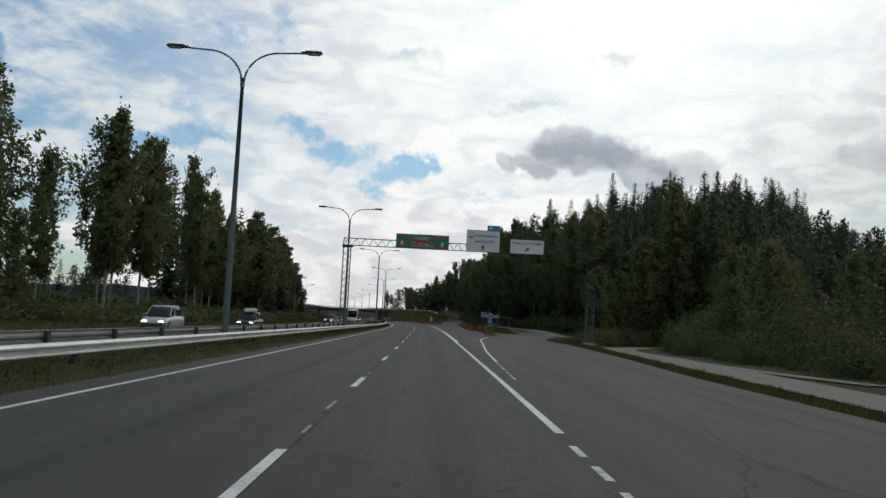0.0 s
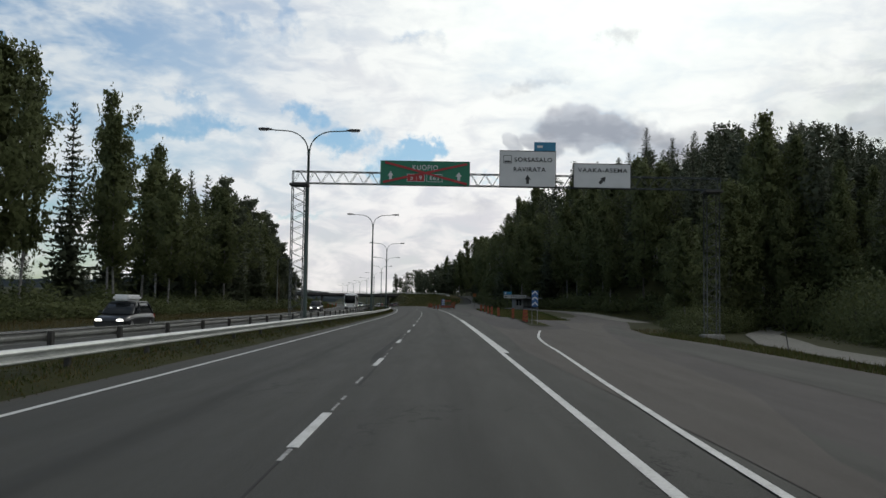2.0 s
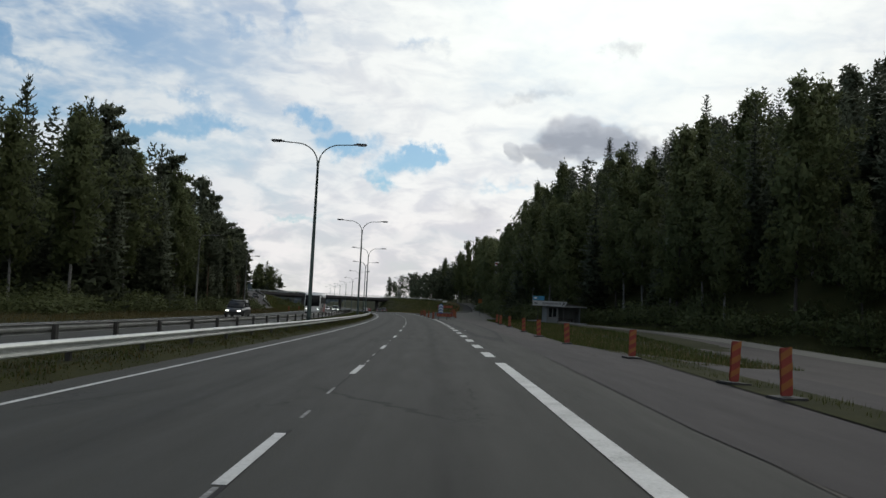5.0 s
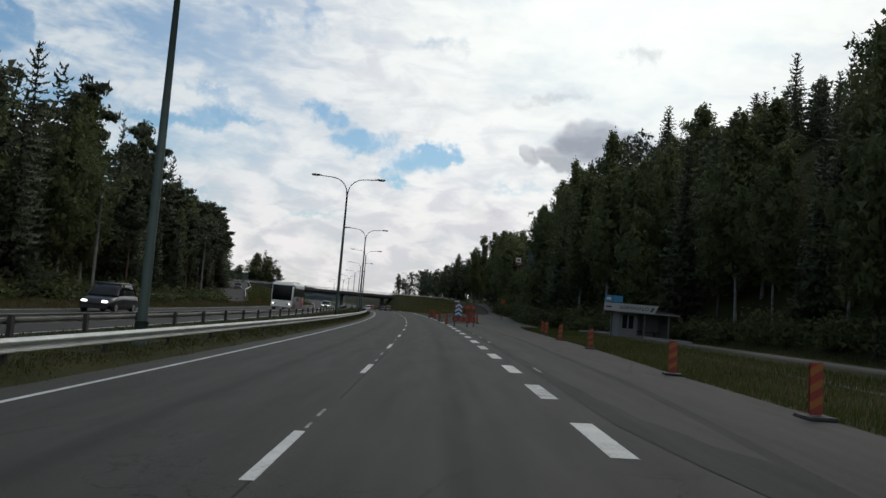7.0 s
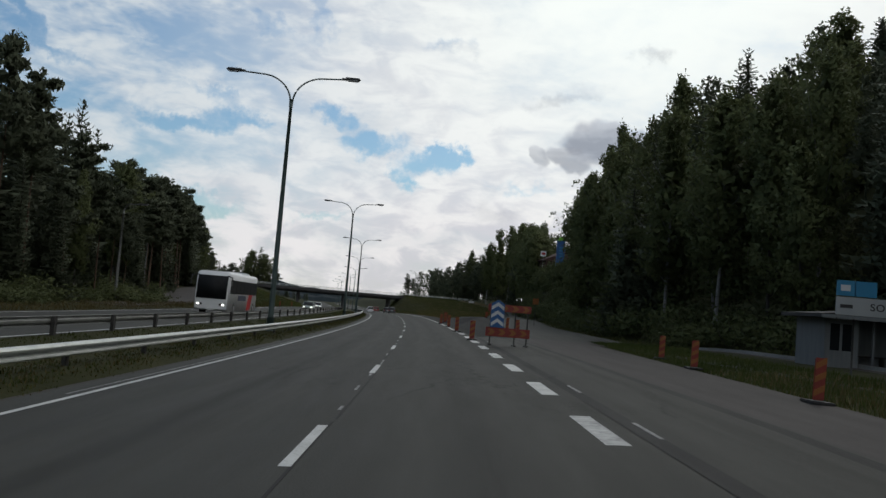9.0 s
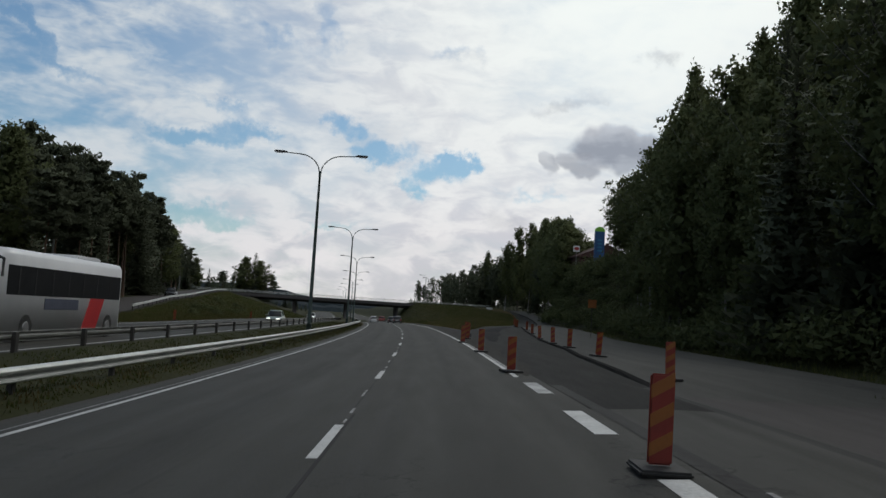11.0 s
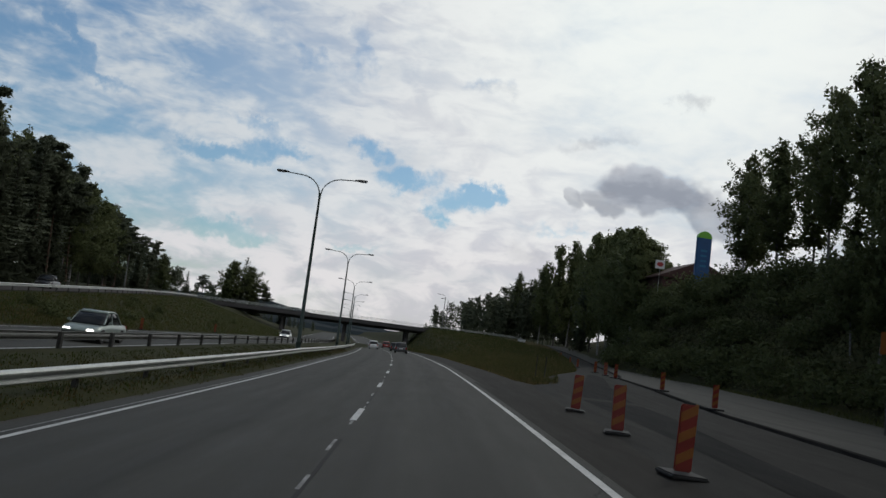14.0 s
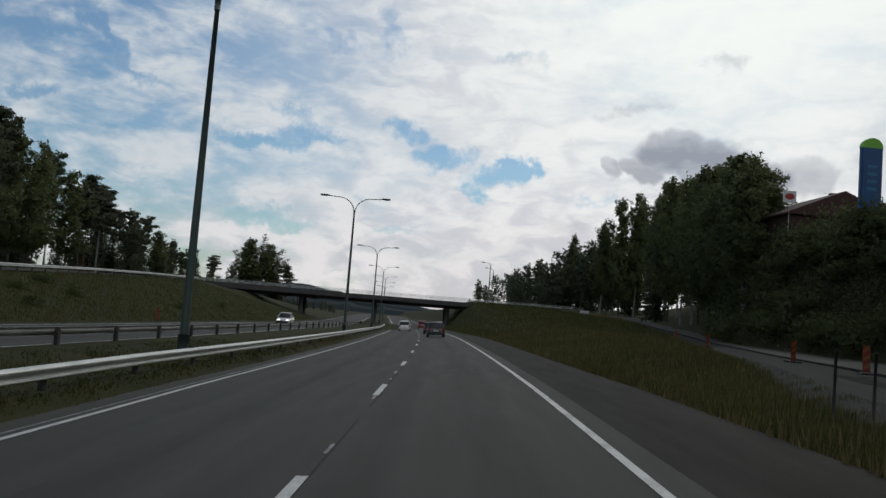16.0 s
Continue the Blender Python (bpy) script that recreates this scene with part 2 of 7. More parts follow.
ASPHALT = asphalt("asphalt", (0.0274, 0.0274, 0.0246), (0.0440, 0.0438, 0.0390), 0.55)
ASPHALT_NEW = asphalt("asphalt_new", (0.0112, 0.0114, 0.0108), (0.0172, 0.0174, 0.0164), spec=0.05)
ASPHALT_BLACK = asphalt("black_asphalt", (0.0045, 0.0050, 0.0056), (0.0085, 0.0092, 0.0100), spec=0.03)
SHOULDER = asphalt("gravelly_asphalt", (0.0128, 0.0120, 0.0104), (0.0215, 0.0200, 0.0174), spec=0.05)
ASPHALT_OLD = asphalt("asphalt_old", (0.032, 0.029, 0.028), (0.049, 0.044, 0.042))
ASPHALT_PATCH = asphalt("asphalt_patch", (0.028, 0.026, 0.027), (0.042, 0.038, 0.038))
STRIP = asphalt("dark_strip_asphalt", (0.0175, 0.0172, 0.0172), (0.0270, 0.0264, 0.0260))
STAIN = asphalt("oily_asphalt", (0.011, 0.011, 0.011), (0.024, 0.023, 0.023))
SANDY = asphalt("sandy_asphalt", (0.040, 0.036, 0.032), (0.060, 0.054, 0.048))
GRAVEL = asphalt("gravel_shoulder", (0.026, 0.024, 0.021), (0.050, 0.046, 0.040))
BIKE = asphalt("bike_path_asphalt", (0.068, 0.067, 0.059), (0.100, 0.098, 0.086))
PAINT = material("road_paint", [(0.2150, 0.2150, 0.2064), (0.4472, 0.4472, 0.4300), (0.5676, 0.5676, 0.5504)], 1.2, 0.6, fine=0.45, fine_scale=22.0, bump=0.2)
PAINT_WORN = material("worn_road_paint", [(0.07, 0.07, 0.07), (0.16, 0.16, 0.155), (0.42, 0.42, 0.41)], 2.5, 0.7, fine=0.5, fine_scale=14.0)
PAINT_MID = material("scuffed_road_paint", [(0.0860, 0.0860, 0.0860), (0.3440, 0.3440, 0.3354), (0.5332, 0.5332, 0.5160)], 1.6, 0.65, fine=0.5, fine_scale=8.0)
SOIL = material("soil_and_grass", [(0.015, 0.017, 0.005), (0.025, 0.027, 0.009), (0.040, 0.037, 0.013)], 0.35, 0.95, fine=0.4, fine_scale=9.0, bump=0.6, bump_scale=5.0, spec=0.1)
GRASS = material("grass_blades", [(0.026, 0.036, 0.009), (0.050, 0.062, 0.016), (0.092, 0.086, 0.030)], 0.12, 0.8, fine=0.3, fine_scale=2.0, island=0.45, translucent=0.3, spec=0.2)
DRYGRASS = material("dry_grass_blades", [(0.032, 0.028, 0.010), (0.064, 0.052, 0.018), (0.115, 0.092, 0.040)], 0.12, 0.8, fine=0.3, fine_scale=2.0, island=0.45, translucent=0.3, spec=0.2)
MEADOW = material("meadow_grass", [(0.026, 0.040, 0.010), (0.052, 0.070, 0.018), (0.092, 0.088, 0.032)], 0.10, 0.85, fine=0.25, fine_scale=1.0, island=0.3, translucent=0.3, spec=0.1)
BIRCH_LEAF = material("birch_leaves", [(0.072, 0.086, 0.040), (0.096, 0.112, 0.050), (0.124, 0.140, 0.062)], 0.5, 0.65, fine=0.2, fine_scale=5.0, island=0.3, translucent=0.36, spec=0.06)
SPRUCE_LEAF = material("spruce_needles", [(0.058, 0.068, 0.046), (0.080, 0.092, 0.060), (0.102, 0.114, 0.072)], 0.5, 0.75, fine=0.2, fine_scale=5.0, island=0.3, translucent=0.24, spec=0.06)
SHRUB_LEAF = material("shrub_leaves", [(0.054, 0.066, 0.030), (0.076, 0.090, 0.039), (0.102, 0.114, 0.047)], 0.5, 0.7, fine=0.2, fine_scale=5.0, island=0.3, translucent=0.36, spec=0.06)
SCRUB_LEAF = material("scrub_leaves", [(0.062, 0.070, 0.036), (0.090, 0.096, 0.048), (0.122, 0.120, 0.062)], 0.25, 0.75, fine=0.2, fine_scale=3.0, island=0.3, translucent=0.35, spec=0.05)
STRAW = material("straw_coloured_grass", [(0.070, 0.058, 0.026), (0.130, 0.104, 0.048), (0.220, 0.175, 0.090)], 0.14, 0.8, fine=0.3, fine_scale=2.0, island=0.45, translucent=0.3, spec=0.1)
BIRCH_BARK = material("birch_bark", [(0.035, 0.032, 0.030), (0.14, 0.135, 0.128), (0.25, 0.24, 0.225)], 2.2, 0.8, fine=0.4, fine_scale=9.0, stretch=(1, 1, 2.5))
PINE_BARK = material("pine_bark", [(0.035, 0.024, 0.018), (0.080, 0.048, 0.030), (0.13, 0.075, 0.042)], 2.0, 0.9, fine=0.4, fine_scale=12.0, bump=0.5, stretch=(1, 1, 0.4))
DARK_BARK = material("dark_bark", [(0.020, 0.017, 0.014), (0.050, 0.042, 0.034)], 2.0, 0.9, fine=0.4, fine_scale=12.0)
GALV = material("galvanised_steel", [(0.34, 0.355, 0.34), (0.47, 0.485, 0.465), (0.60, 0.615, 0.59)], 1.4, 0.5, 0.3, fine=0.3, fine_scale=14.0)
GALV_MID = material("dull_galvanised_rail", [(0.15, 0.153, 0.148), (0.24, 0.243, 0.235), (0.33, 0.333, 0.322)], 1.2, 0.55, 0.3, fine=0.35, fine_scale=11.0)
GALV_OLD = material("weathered_steel_rail", [(0.085, 0.087, 0.083), (0.14, 0.142, 0.136), (0.21, 0.212, 0.204)], 1.1, 0.6, 0.3, fine=0.35, fine_scale=11.0)
POST = material("dark_steel_post", [(0.022, 0.021, 0.020), (0.050, 0.048, 0.045)], 3.0, 0.7, 0.2)
LAMP_GREEN = material("green_painted_pole", [(0.035, 0.056, 0.053), (0.060, 0.086, 0.081)], 1.6, 0.5, 0.0, fine=0.3)
LAMP_HEAD = material("lamp_head_plastic", [(0.03, 0.03, 0.032), (0.06, 0.06, 0.062)], 3.0, 0.5)
LENS = material("lamp_lens", [(0.25, 0.26, 0.27), (0.35, 0.36, 0.37)], 3.0, 0.25)
TRUSS = material("truss_steel", [(0.032, 0.038, 0.038), (0.060, 0.068, 0.067)], 1.6, 0.55, 0.3)
SIGN_GREEN = material("sign_green", [(0.004, 0.105, 0.060), (0.006, 0.135, 0.075)], 1.0, 0.55, fine=0.2)
SIGN_WHITE = material("sign_white", [(0.40, 0.41, 0.42), (0.48, 0.49, 0.50)], 0.8, 0.55, fine=0.2)
SIGN_DULL = material("dull_sign_white", [(0.22, 0.235, 0.24), (0.29, 0.30, 0.305)], 0.8, 0.6, fine=0.25)
SIGN_BLUE = material("sign_blue", [(0.008, 0.055, 0.17), (0.014, 0.080, 0.22)], 1.0, 0.55, fine=0.2)
PLATE_BLUE = material("plate_blue", [(0.015, 0.13, 0.24), (0.022, 0.17, 0.30)], 1.0, 0.55, fine=0.2)
SIGN_RED = material("sign_red", [(0.22, 0.012, 0.016), (0.30, 0.02, 0.022)], 1.0, 0.55, fine=0.2)
SIGN_BLACK = material("sign_black", [(0.010, 0.010, 0.011), (0.020, 0.020, 0.022)], 1.0, 0.6)
SIGN_ORANGE = material("sign_yellow_orange", [(0.1736, 0.0527, 0.0062), (0.2232, 0.0744, 0.0087)], 1.0, 0.55, fine=0.2)
MARK_RED = material("marker_red", [(0.1224, 0.0101, 0.0072), (0.1944, 0.0202, 0.0115)], 3.0, 0.55, fine=0.3)
MARK_YELLOW = material("marker_yellow", [(0.1584, 0.0528, 0.0066), (0.2376, 0.0858, 0.0119)], 3.0, 0.55, fine=0.3)
RUBBER = material("black_rubber", [(0.012, 0.012, 0.012), (0.030, 0.030, 0.030)], 4.0, 0.8)
CONCRETE = material("concrete", [(0.13, 0.125, 0.12), (0.20, 0.195, 0.185), (0.27, 0.26, 0.25)], 0.5, 0.85, fine=0.3, fine_scale=8.0, bump=0.2)
# one darker concrete tone for all of the overbridge but its railings
CONCRETE_DARK = material("dark_concrete", [(0.040, 0.037, 0.037), (0.072, 0.067, 0.067)], 0.4, 0.85, fine=0.3, fine_scale=8.0)
BRICK = material("red_brick", [(0.028, 0.010, 0.009), (0.050, 0.017, 0.014)], 1.5, 0.85, fine=0.5, fine_scale=14.0, bump=0.3)
ROOFING = material("dark_roof", [(0.022, 0.020, 0.020), (0.045, 0.040, 0.040)], 1.0, 0.7)
WALL_GREY = material("grey_painted_boards", [(0.110, 0.118, 0.122), (0.155, 0.163, 0.165)], 1.2, 0.7, stretch=(4, 4, 0.5))
HILL = material("distant_woods", [(0.012, 0.018, 0.021), (0.022, 0.030, 0.035)], 0.02, 0.95, fine=0.5, fine_scale=0.2, spec=0.05)
GLASS_DARK = material("dark_car_glass", [(0.010, 0.012, 0.014), (0.016, 0.018, 0.020)], 2.0, 0.10, spec=0.28)
SLATE = material("slate_blue_lettering", [(0.05, 0.06, 0.09), (0.08, 0.09, 0.13)], 2.0, 0.5)
TINTED = material("tinted_coach_glass", [(0.008, 0.009, 0.010), (0.016, 0.017, 0.019)], 2.0, 0.4, spec=0.10)
LIP_DARK = material("dark_ramp_lip", [(0.006, 0.006, 0.006), (0.014, 0.014, 0.014)], 2.0, 0.95, fine=0.5, spec=0.03)
TYRE = material("tyre_rubber", [(0.012, 0.012, 0.012), (0.022, 0.022, 0.022)], 8.0, 0.85)
RIM = material("alloy_rim", [(0.28, 0.28, 0.29), (0.42, 0.42, 0.43)], 4.0, 0.35, 0.6)
BLACK_TRIM = material("black_trim", [(0.012, 0.012, 0.013), (0.022, 0.022, 0.023)], 4.0, 0.6)
TAIL_RED = material("tail_lamp_red", [(0.20, 0.008, 0.008), (0.30, 0.012, 0.012)], 4.0, 0.25)
HEADLIGHT = glow("headlight", (1.0, 0.97, 0.9), 3.0)
WHITE_PAINT = material("white_vehicle_paint", [(0.60, 0.61, 0.62), (0.70, 0.71, 0.72)], 0.7, 0.3, fine=0.15)
RED_PAINT = material("red_stripe_paint", [(0.42, 0.02, 0.025), (0.52, 0.03, 0.035)], 0.7, 0.35)


def car_paint(name, c):
    return material(name, [tuple(x * 0.85 for x in c), c], 0.8, 0.28, 0.15, fine=0.1)


# ---------------------------------------------------------------- the road's line
HEAD = [10.4, 10.58, 10.803, 11.181, 11.914, 13.043, 14.394, 15.727, 16.885, 17.825, 18.589, 19.23, 19.793, 20.319]      # heading, degrees left of +y, every 40 m from -20 m
_S = np.arange(-400.0, 3200.0, 2.0)
_H = np.radians(np.interp(_S, np.arange(-20.0, 501.0, 40.0), HEAD))
_X = np.concatenate([[0], np.cumsum(-(np.sin(_H[1:]) + np.sin(_H[:-1])))])
_Y = np.concatenate([[0], np.cumsum(np.cos(_H[1:]) + np.cos(_H[:-1]))])
_X -= np.interp(0, _S, _X)
_Y -= np.interp(0, _S, _Y)


def head(s):
    return float(np.interp(s, _S, _H))


def at(s, lat, z=0.0):
    """World place of a point s metres along the lane line and lat metres right of it."""
    h = head(s)
    return Vector((float(np.interp(s, _S, _X)) + lat * math.cos(h), float(np.interp(s, _S, _Y)) + lat * math.sin(h), z))


def atv(s, lat):
    h = np.interp(s, _S, _H)
    return np.interp(s, _S, _X) + lat * np.cos(h), np.interp(s, _S, _Y) + lat * np.sin(h)


def on(s, lat, z=0.0, turn=0.0):
    """Pose with x to the right and y along the road."""
    return Matrix.Translation(at(s, lat, z)) @ Matrix.Rotation(head(s) + radians(turn), 4, "Z")


def lerp(pts):
    xs, ys = zip(*pts)
    return lambda s: np.interp(s, xs, ys)


bank = lerp([(-20, -0.0164), (50, 0.0071), (120, 0.040), (190, 0.0556), (260, 0.0599), (330, 0.0607), (420, 0.055), (520, 0.02)])
dip = lerp([(280, 0.0), (343, -0.35), (400, -0.85), (462, -1.0), (560, -0.6), (760, 0.0)])
left_z = lerp([(60, 0.0), (130, 0.08), (220, 0.22), (420, 0.22), (520, 0.1)])
ramp_lat = lerp([(200, -21.0), (240, -25.0), (260, -28.0), (300, -33.5), (330, -35.5), (360, -39.0), (400, -43.0), (440, -46.0), (462, -47.0)])
ramp_z = lerp([(190, -0.15), (240, -0.05), (260, 0.2), (300, 1.6), (330, 2.7), (360, 3.6), (400, 4.6), (440, 5.4), (470, 5.5), (520, 4.6), (600, 1.0)])
lip_lat = lerp([(150, 5.6), (189.5, 6.4), (195.3, 6.8), (208.2, 7.8), (215.7, 8.7), (222.9, 9.2), (236, 10.4), (257, 13.1), (268, 14.2), (288, 17.0), (297, 19.6), (316, 24.2), (336, 28.6), (354, 32.6), (420, 44), (520, 54)])
exit_left = lerp([(186, 4.2), (221, 4.3), (240, 5.6), (252, 6.4), (264, 8.4), (281, 11.5), (296, 15.9), (316, 20.6), (336, 24.8), (354, 28.6), (420, 40), (520, 50)])
exit_z = lerp([(257, 0.0), (271, 0.30), (288, 0.46), (318, 0.5), (354, 0.85), (420, 2.8), (470, 5.0), (520, 5.0)])
edge_right = lerp([(-200, 10.8), (0, 11.0), (11, 11.25), (26, 12.3), (40, 12.9), (50, 13.3), (60, 12.9), (72, 14.6), (78, 16.2), (92, 19.0)])
bank_lat = lerp([(-200, 34), (0, 34), (30, 36), (60, 40), (80, 42), (102, 41), (114, 36), (130, 27), (170, 25), (190, 20.5), (212, 19.5), (235, 21.5), (255, 24.5), (300, 31.5), (341, 34.7), (361, 37.0), (385, 43.0), (400, 46.5), (470, 58), (600, 60)])
hill_top = lerp([(-200, 3), (0, 3), (60, 4), (110, 8), (150, 14), (190, 25), (220, 29), (250, 29.5), (268, 25), (288, 16.5), (304, 13.2), (320, 12.6), (337, 13.0), (360, 13.2), (400, 12.5), (460, 10), (520, 9), (700, 10), (1200, 14)])
steep = lerp([(0, 0.5), (60, 0.6), (110, 0.85), (240, 0.95), (300, 1.5), (320, 1.9), (337, 2.1), (361, 2.3), (380, 1.6), (420, 1.0), (500, 0.5)])


def base_z(s, lat):
    """Height of the road's banked plane."""
    s, lat = np.asarray(s, float), np.asarray(lat, float)
    return bank(s) * np.clip(lat, -6.5, 5.5) + dip(s) * (1 - smooth((lat - 8) / 8))


def smooth(x):
    x = np.clip(x, 0, 1)
    return x * x * (3 - 2 * x)


def terrain(s, lat):
    """Height of the ground, without the paving."""
    s, lat = np.broadcast_arrays(np.asarray(s, float), np.asarray(lat, float))
    base = base_z(s, lat)
    lz = left_z(s)
    z = base - 0.06
    # median and left carriageway
    z = np.where(lat < -5.0, base - 0.06 + lz * smooth((-6.5 - lat) / 3.0) - 0.10 * np.exp(-((lat + 7.8) / 0.9) ** 2), z)
    # the turf stands a hand's width and more above the road between the guard rails
    z = z + np.where(lat < -4.9, 0.27 * smooth((-5.0 - lat) / 0.8) * smooth((lat - np.interp(s, (0, 300), (-9.15, -11.35))) / 0.7), 0.0)
    # left verge and the climbing ramp
    e, rz = ramp_lat(s), ramp_z(s)
    a = base + lz - 0.06
    up = np.clip((-21.0 - lat) / np.maximum(-21.0 - e, 0.5), 0, 1)
    verge = np.where(s > 200, a + (rz - a) * up, a + 0.5 * smooth((-23 - lat) / 12) * smooth((200 - s) / 30))
    z = np.where(lat < -21.0, verge, z)
    # right: strip, second road, bank and hill
    b, h, ez = bank_lat(s), hill_top(s), exit_z(s)
    el = exit_left(s)
    rightz = base - 0.06 + ez * smooth((lat - el + 1.0) / 1.0) + 0.4 * smooth((lat - 10) / 7) * smooth((s - 90) / 40) * smooth((195 - s) / 15)
    rightz = rightz - 0.02 * smooth((lat - 8.9) / 1.5) * smooth((s - 60) / 30) * smooth((195 - s) / 15) - 0.02 * smooth((s - 188) / 8)
    # the ground falls away along the bicycle path
    fall = np.interp(s, (30, 50, 70, 85, 103, 118, 135), (0.0, 0.2, 0.5, 0.75, 1.1, 0.9, 0.0))
    rightz = rightz - fall * smooth((lat - np.interp(s, (40, 66, 92, 110), (13.5, 15.5, 21.3, 22.0))) / 3.5)
    z = np.where(lat > 4.0, rightz, z)
    h = h * (1 - 0.75 * smooth((lat - 108) / 70))
    k = np.clip((lat - b) / (np.maximum(h, 1.0) / steep(s)), 0, 1)
    z = np.where(lat > b, z + (h - np.minimum(z, h)) * (0.65 * k + 0.35 * smooth(k)), z)
    # grass mound between the road and the climbing exit
    mound = lerp([(255, 0.0), (300, 0.16), (320, 0.32), (340, 0.62), (360, 1.05), (380, 1.65), (440, 3.6), (470, 5.0), (500, 4.0)])(s)
    q = np.clip((lat - 6.2) / 8.5, 0, 1)
    inside = (s > 255) & (lat > 5.0) & (lat < el)
    z = np.where(inside, np.maximum(z, base - 0.05 + (mound - dip(s)) * smooth(q) * smooth((el - lat + 1.5) / 2.5)), z)
    # bridge approaches
    near = smooth((26 - np.abs(s - 462)) / 18)
    appr = np.where(lat > 0, 5.2 * smooth((lat - 9) / 11), 5.4 * smooth((-27 - lat) / 13))
    z = np.maximum(z, appr * near - 1.1)
    # far ground rolls gently
    return z + smooth((np.abs(lat) - 140) / 300) * 6.0 * np.sin(s * 0.006 + lat * 0.004)


def ground_z(s, lat):
    return float(terrain(s, lat))


# ---------------------------------------------------------------- mesh helpers
def link(name, verts, faces, mat, uvs=None, smooth_shade=False):
    me = bpy.data.meshes.new(name)
    me.from_pydata(verts, [], faces)
    if mat:
        me.materials.append(mat)
    if uvs is not None:
        layer = me.uv_layers.new(name="UVMap")
        idx = np.empty(len(me.loops), dtype=np.int32)
        me.loops.foreach_get("vertex_index", idx)
        layer.data.foreach_set("uv", np.asarray(uvs, dtype=np.float32)[idx].ravel())
    if smooth_shade:
        me.polygons.foreach_set("use_smooth", [True] * len(me.polygons))
    me.update()
    return new(name, me)


def grid(name, ss, lats, zf, mat, smooth_shade=False):
    """A sheet over the road's plan; lats is a list of numbers or functions of s."""
    ss = np.asarray(ss, float)
    cols = [np.full(ss.shape, float(c)) if not callable(c) else np.asarray(c(ss), float) for c in lats]
    verts, uvs = [], []
    for c in cols:
        x, y = atv(ss, c)
        z = np.asarray(zf(ss, c), float) + np.zeros(ss.shape)
        verts += list(zip(x.tolist(), y.tolist(), z.tolist()))
        uvs += list(zip(c.tolist(), ss.tolist()))
    n = len(ss)
    faces = [(i * n + j, (i + 1) * n + j, (i + 1) * n + j + 1, i * n + j + 1) for i in range(len(cols) - 1) for j in range(n - 1)]
    return link(name, verts, faces, mat, uvs, smooth_shade)


def empty(name, m, label="", category="", group="", kind=""):
    ob = new(name)
    ob.matrix_world = m
    ob.empty_display_size = 0.2
    return tagged(ob, label, category, group, kind)


def part(name, bm, mat, parent, label=""):
    """Link a bmesh as one mesh object under a thing or a part."""
    me = bpy.data.meshes.new(name)
    bm.to_mesh(me)
    bm.free()
    me.materials.append(mat)
    ob = new(name, me)
    ob.parent = parent
    if label:
        ob["label"] = label
    return ob


def box(bm, c, size, bevel=0.0, rot=None):
    m = Matrix.Translation(c) @ (rot.to_4x4() if rot else Matrix()) @ Matrix.Diagonal((*size, 1))
    v = bmesh.ops.create_cube(bm, size=1.0, matrix=m)["verts"]
    if bevel:
        edges = list({e for x in v for e in x.link_edges})
        bmesh.ops.bevel(bm, geom=edges, offset=bevel, segments=2, affect="EDGES", clamp_overlap=True)
    return bm


def tube(bm, pts, radii, n=8, cap=True):
    """A round bar along points, its radius given at each one."""
    pts = [Vector(p) for p in pts]
    if not hasattr(radii, "__len__"):
        radii = [radii] * len(pts)
    rings = []
    for i, p in enumerate(pts):
        d = (pts[min(i + 1, len(pts) - 1)] - pts[max(i - 1, 0)]).normalized()
        a = d.cross(Vector((0, 0, 1)) if abs(d.z) < 0.9 else Vector((1, 0, 0))).normalized()
        b = d.cross(a)
        rings.append([bm.verts.new(p + float(radii[i]) * (math.cos(2 * math.pi * k / n) * a + math.sin(2 * math.pi * k / n) * b)) for k in range(n)])
    for r0, r1 in zip(rings, rings[1:]):
        for k in range(n):
            f = bm.faces.new((r0[k], r0[(k + 1) % n], r1[(k + 1) % n], r1[k]))
            f.smooth = True
    if cap:
        bm.faces.new(rings[0])
        bm.faces.new(rings[-1][::-1])
    return bm


def prism(bm, outline, y0, y1):
    """An outline in x, z pulled from y0 to y1."""
    a = [bm.verts.new((x, y0, z)) for x, z in outline]
    b = [bm.verts.new((x, y1, z)) for x, z in outline]
    n = len(outline)
    bm.faces.new(a)
    bm.faces.new(b[::-1])
    for k in range(n):
        bm.faces.new((a[k], b[k], b[(k + 1) % n], a[(k + 1) % n]))
    return bm


def sweep(name, ss, lat, outline, zf, mat, parent):
    """An outline of (across, up) pulled along the road."""
    ss = np.asarray(ss, float)
    la = lat(ss) if callable(lat) else np.full(ss.shape, float(lat))
    z = zf(ss)
    verts, n, k = [], len(ss), len(outline)
    for dx, dz in outline:
        x, y = atv(ss, la + dx)
        verts += list(zip(x.tolist(), y.tolist(), (z + dz).tolist()))
    faces = [(i * n + j, ((i + 1) % k) * n + j, ((i + 1) % k) * n + j + 1, i * n + j + 1) for i in range(k) for j in range(n - 1)]
    ob = link(name, verts, faces, mat)
    ob.parent = parent
    return ob


IDENT = Matrix()

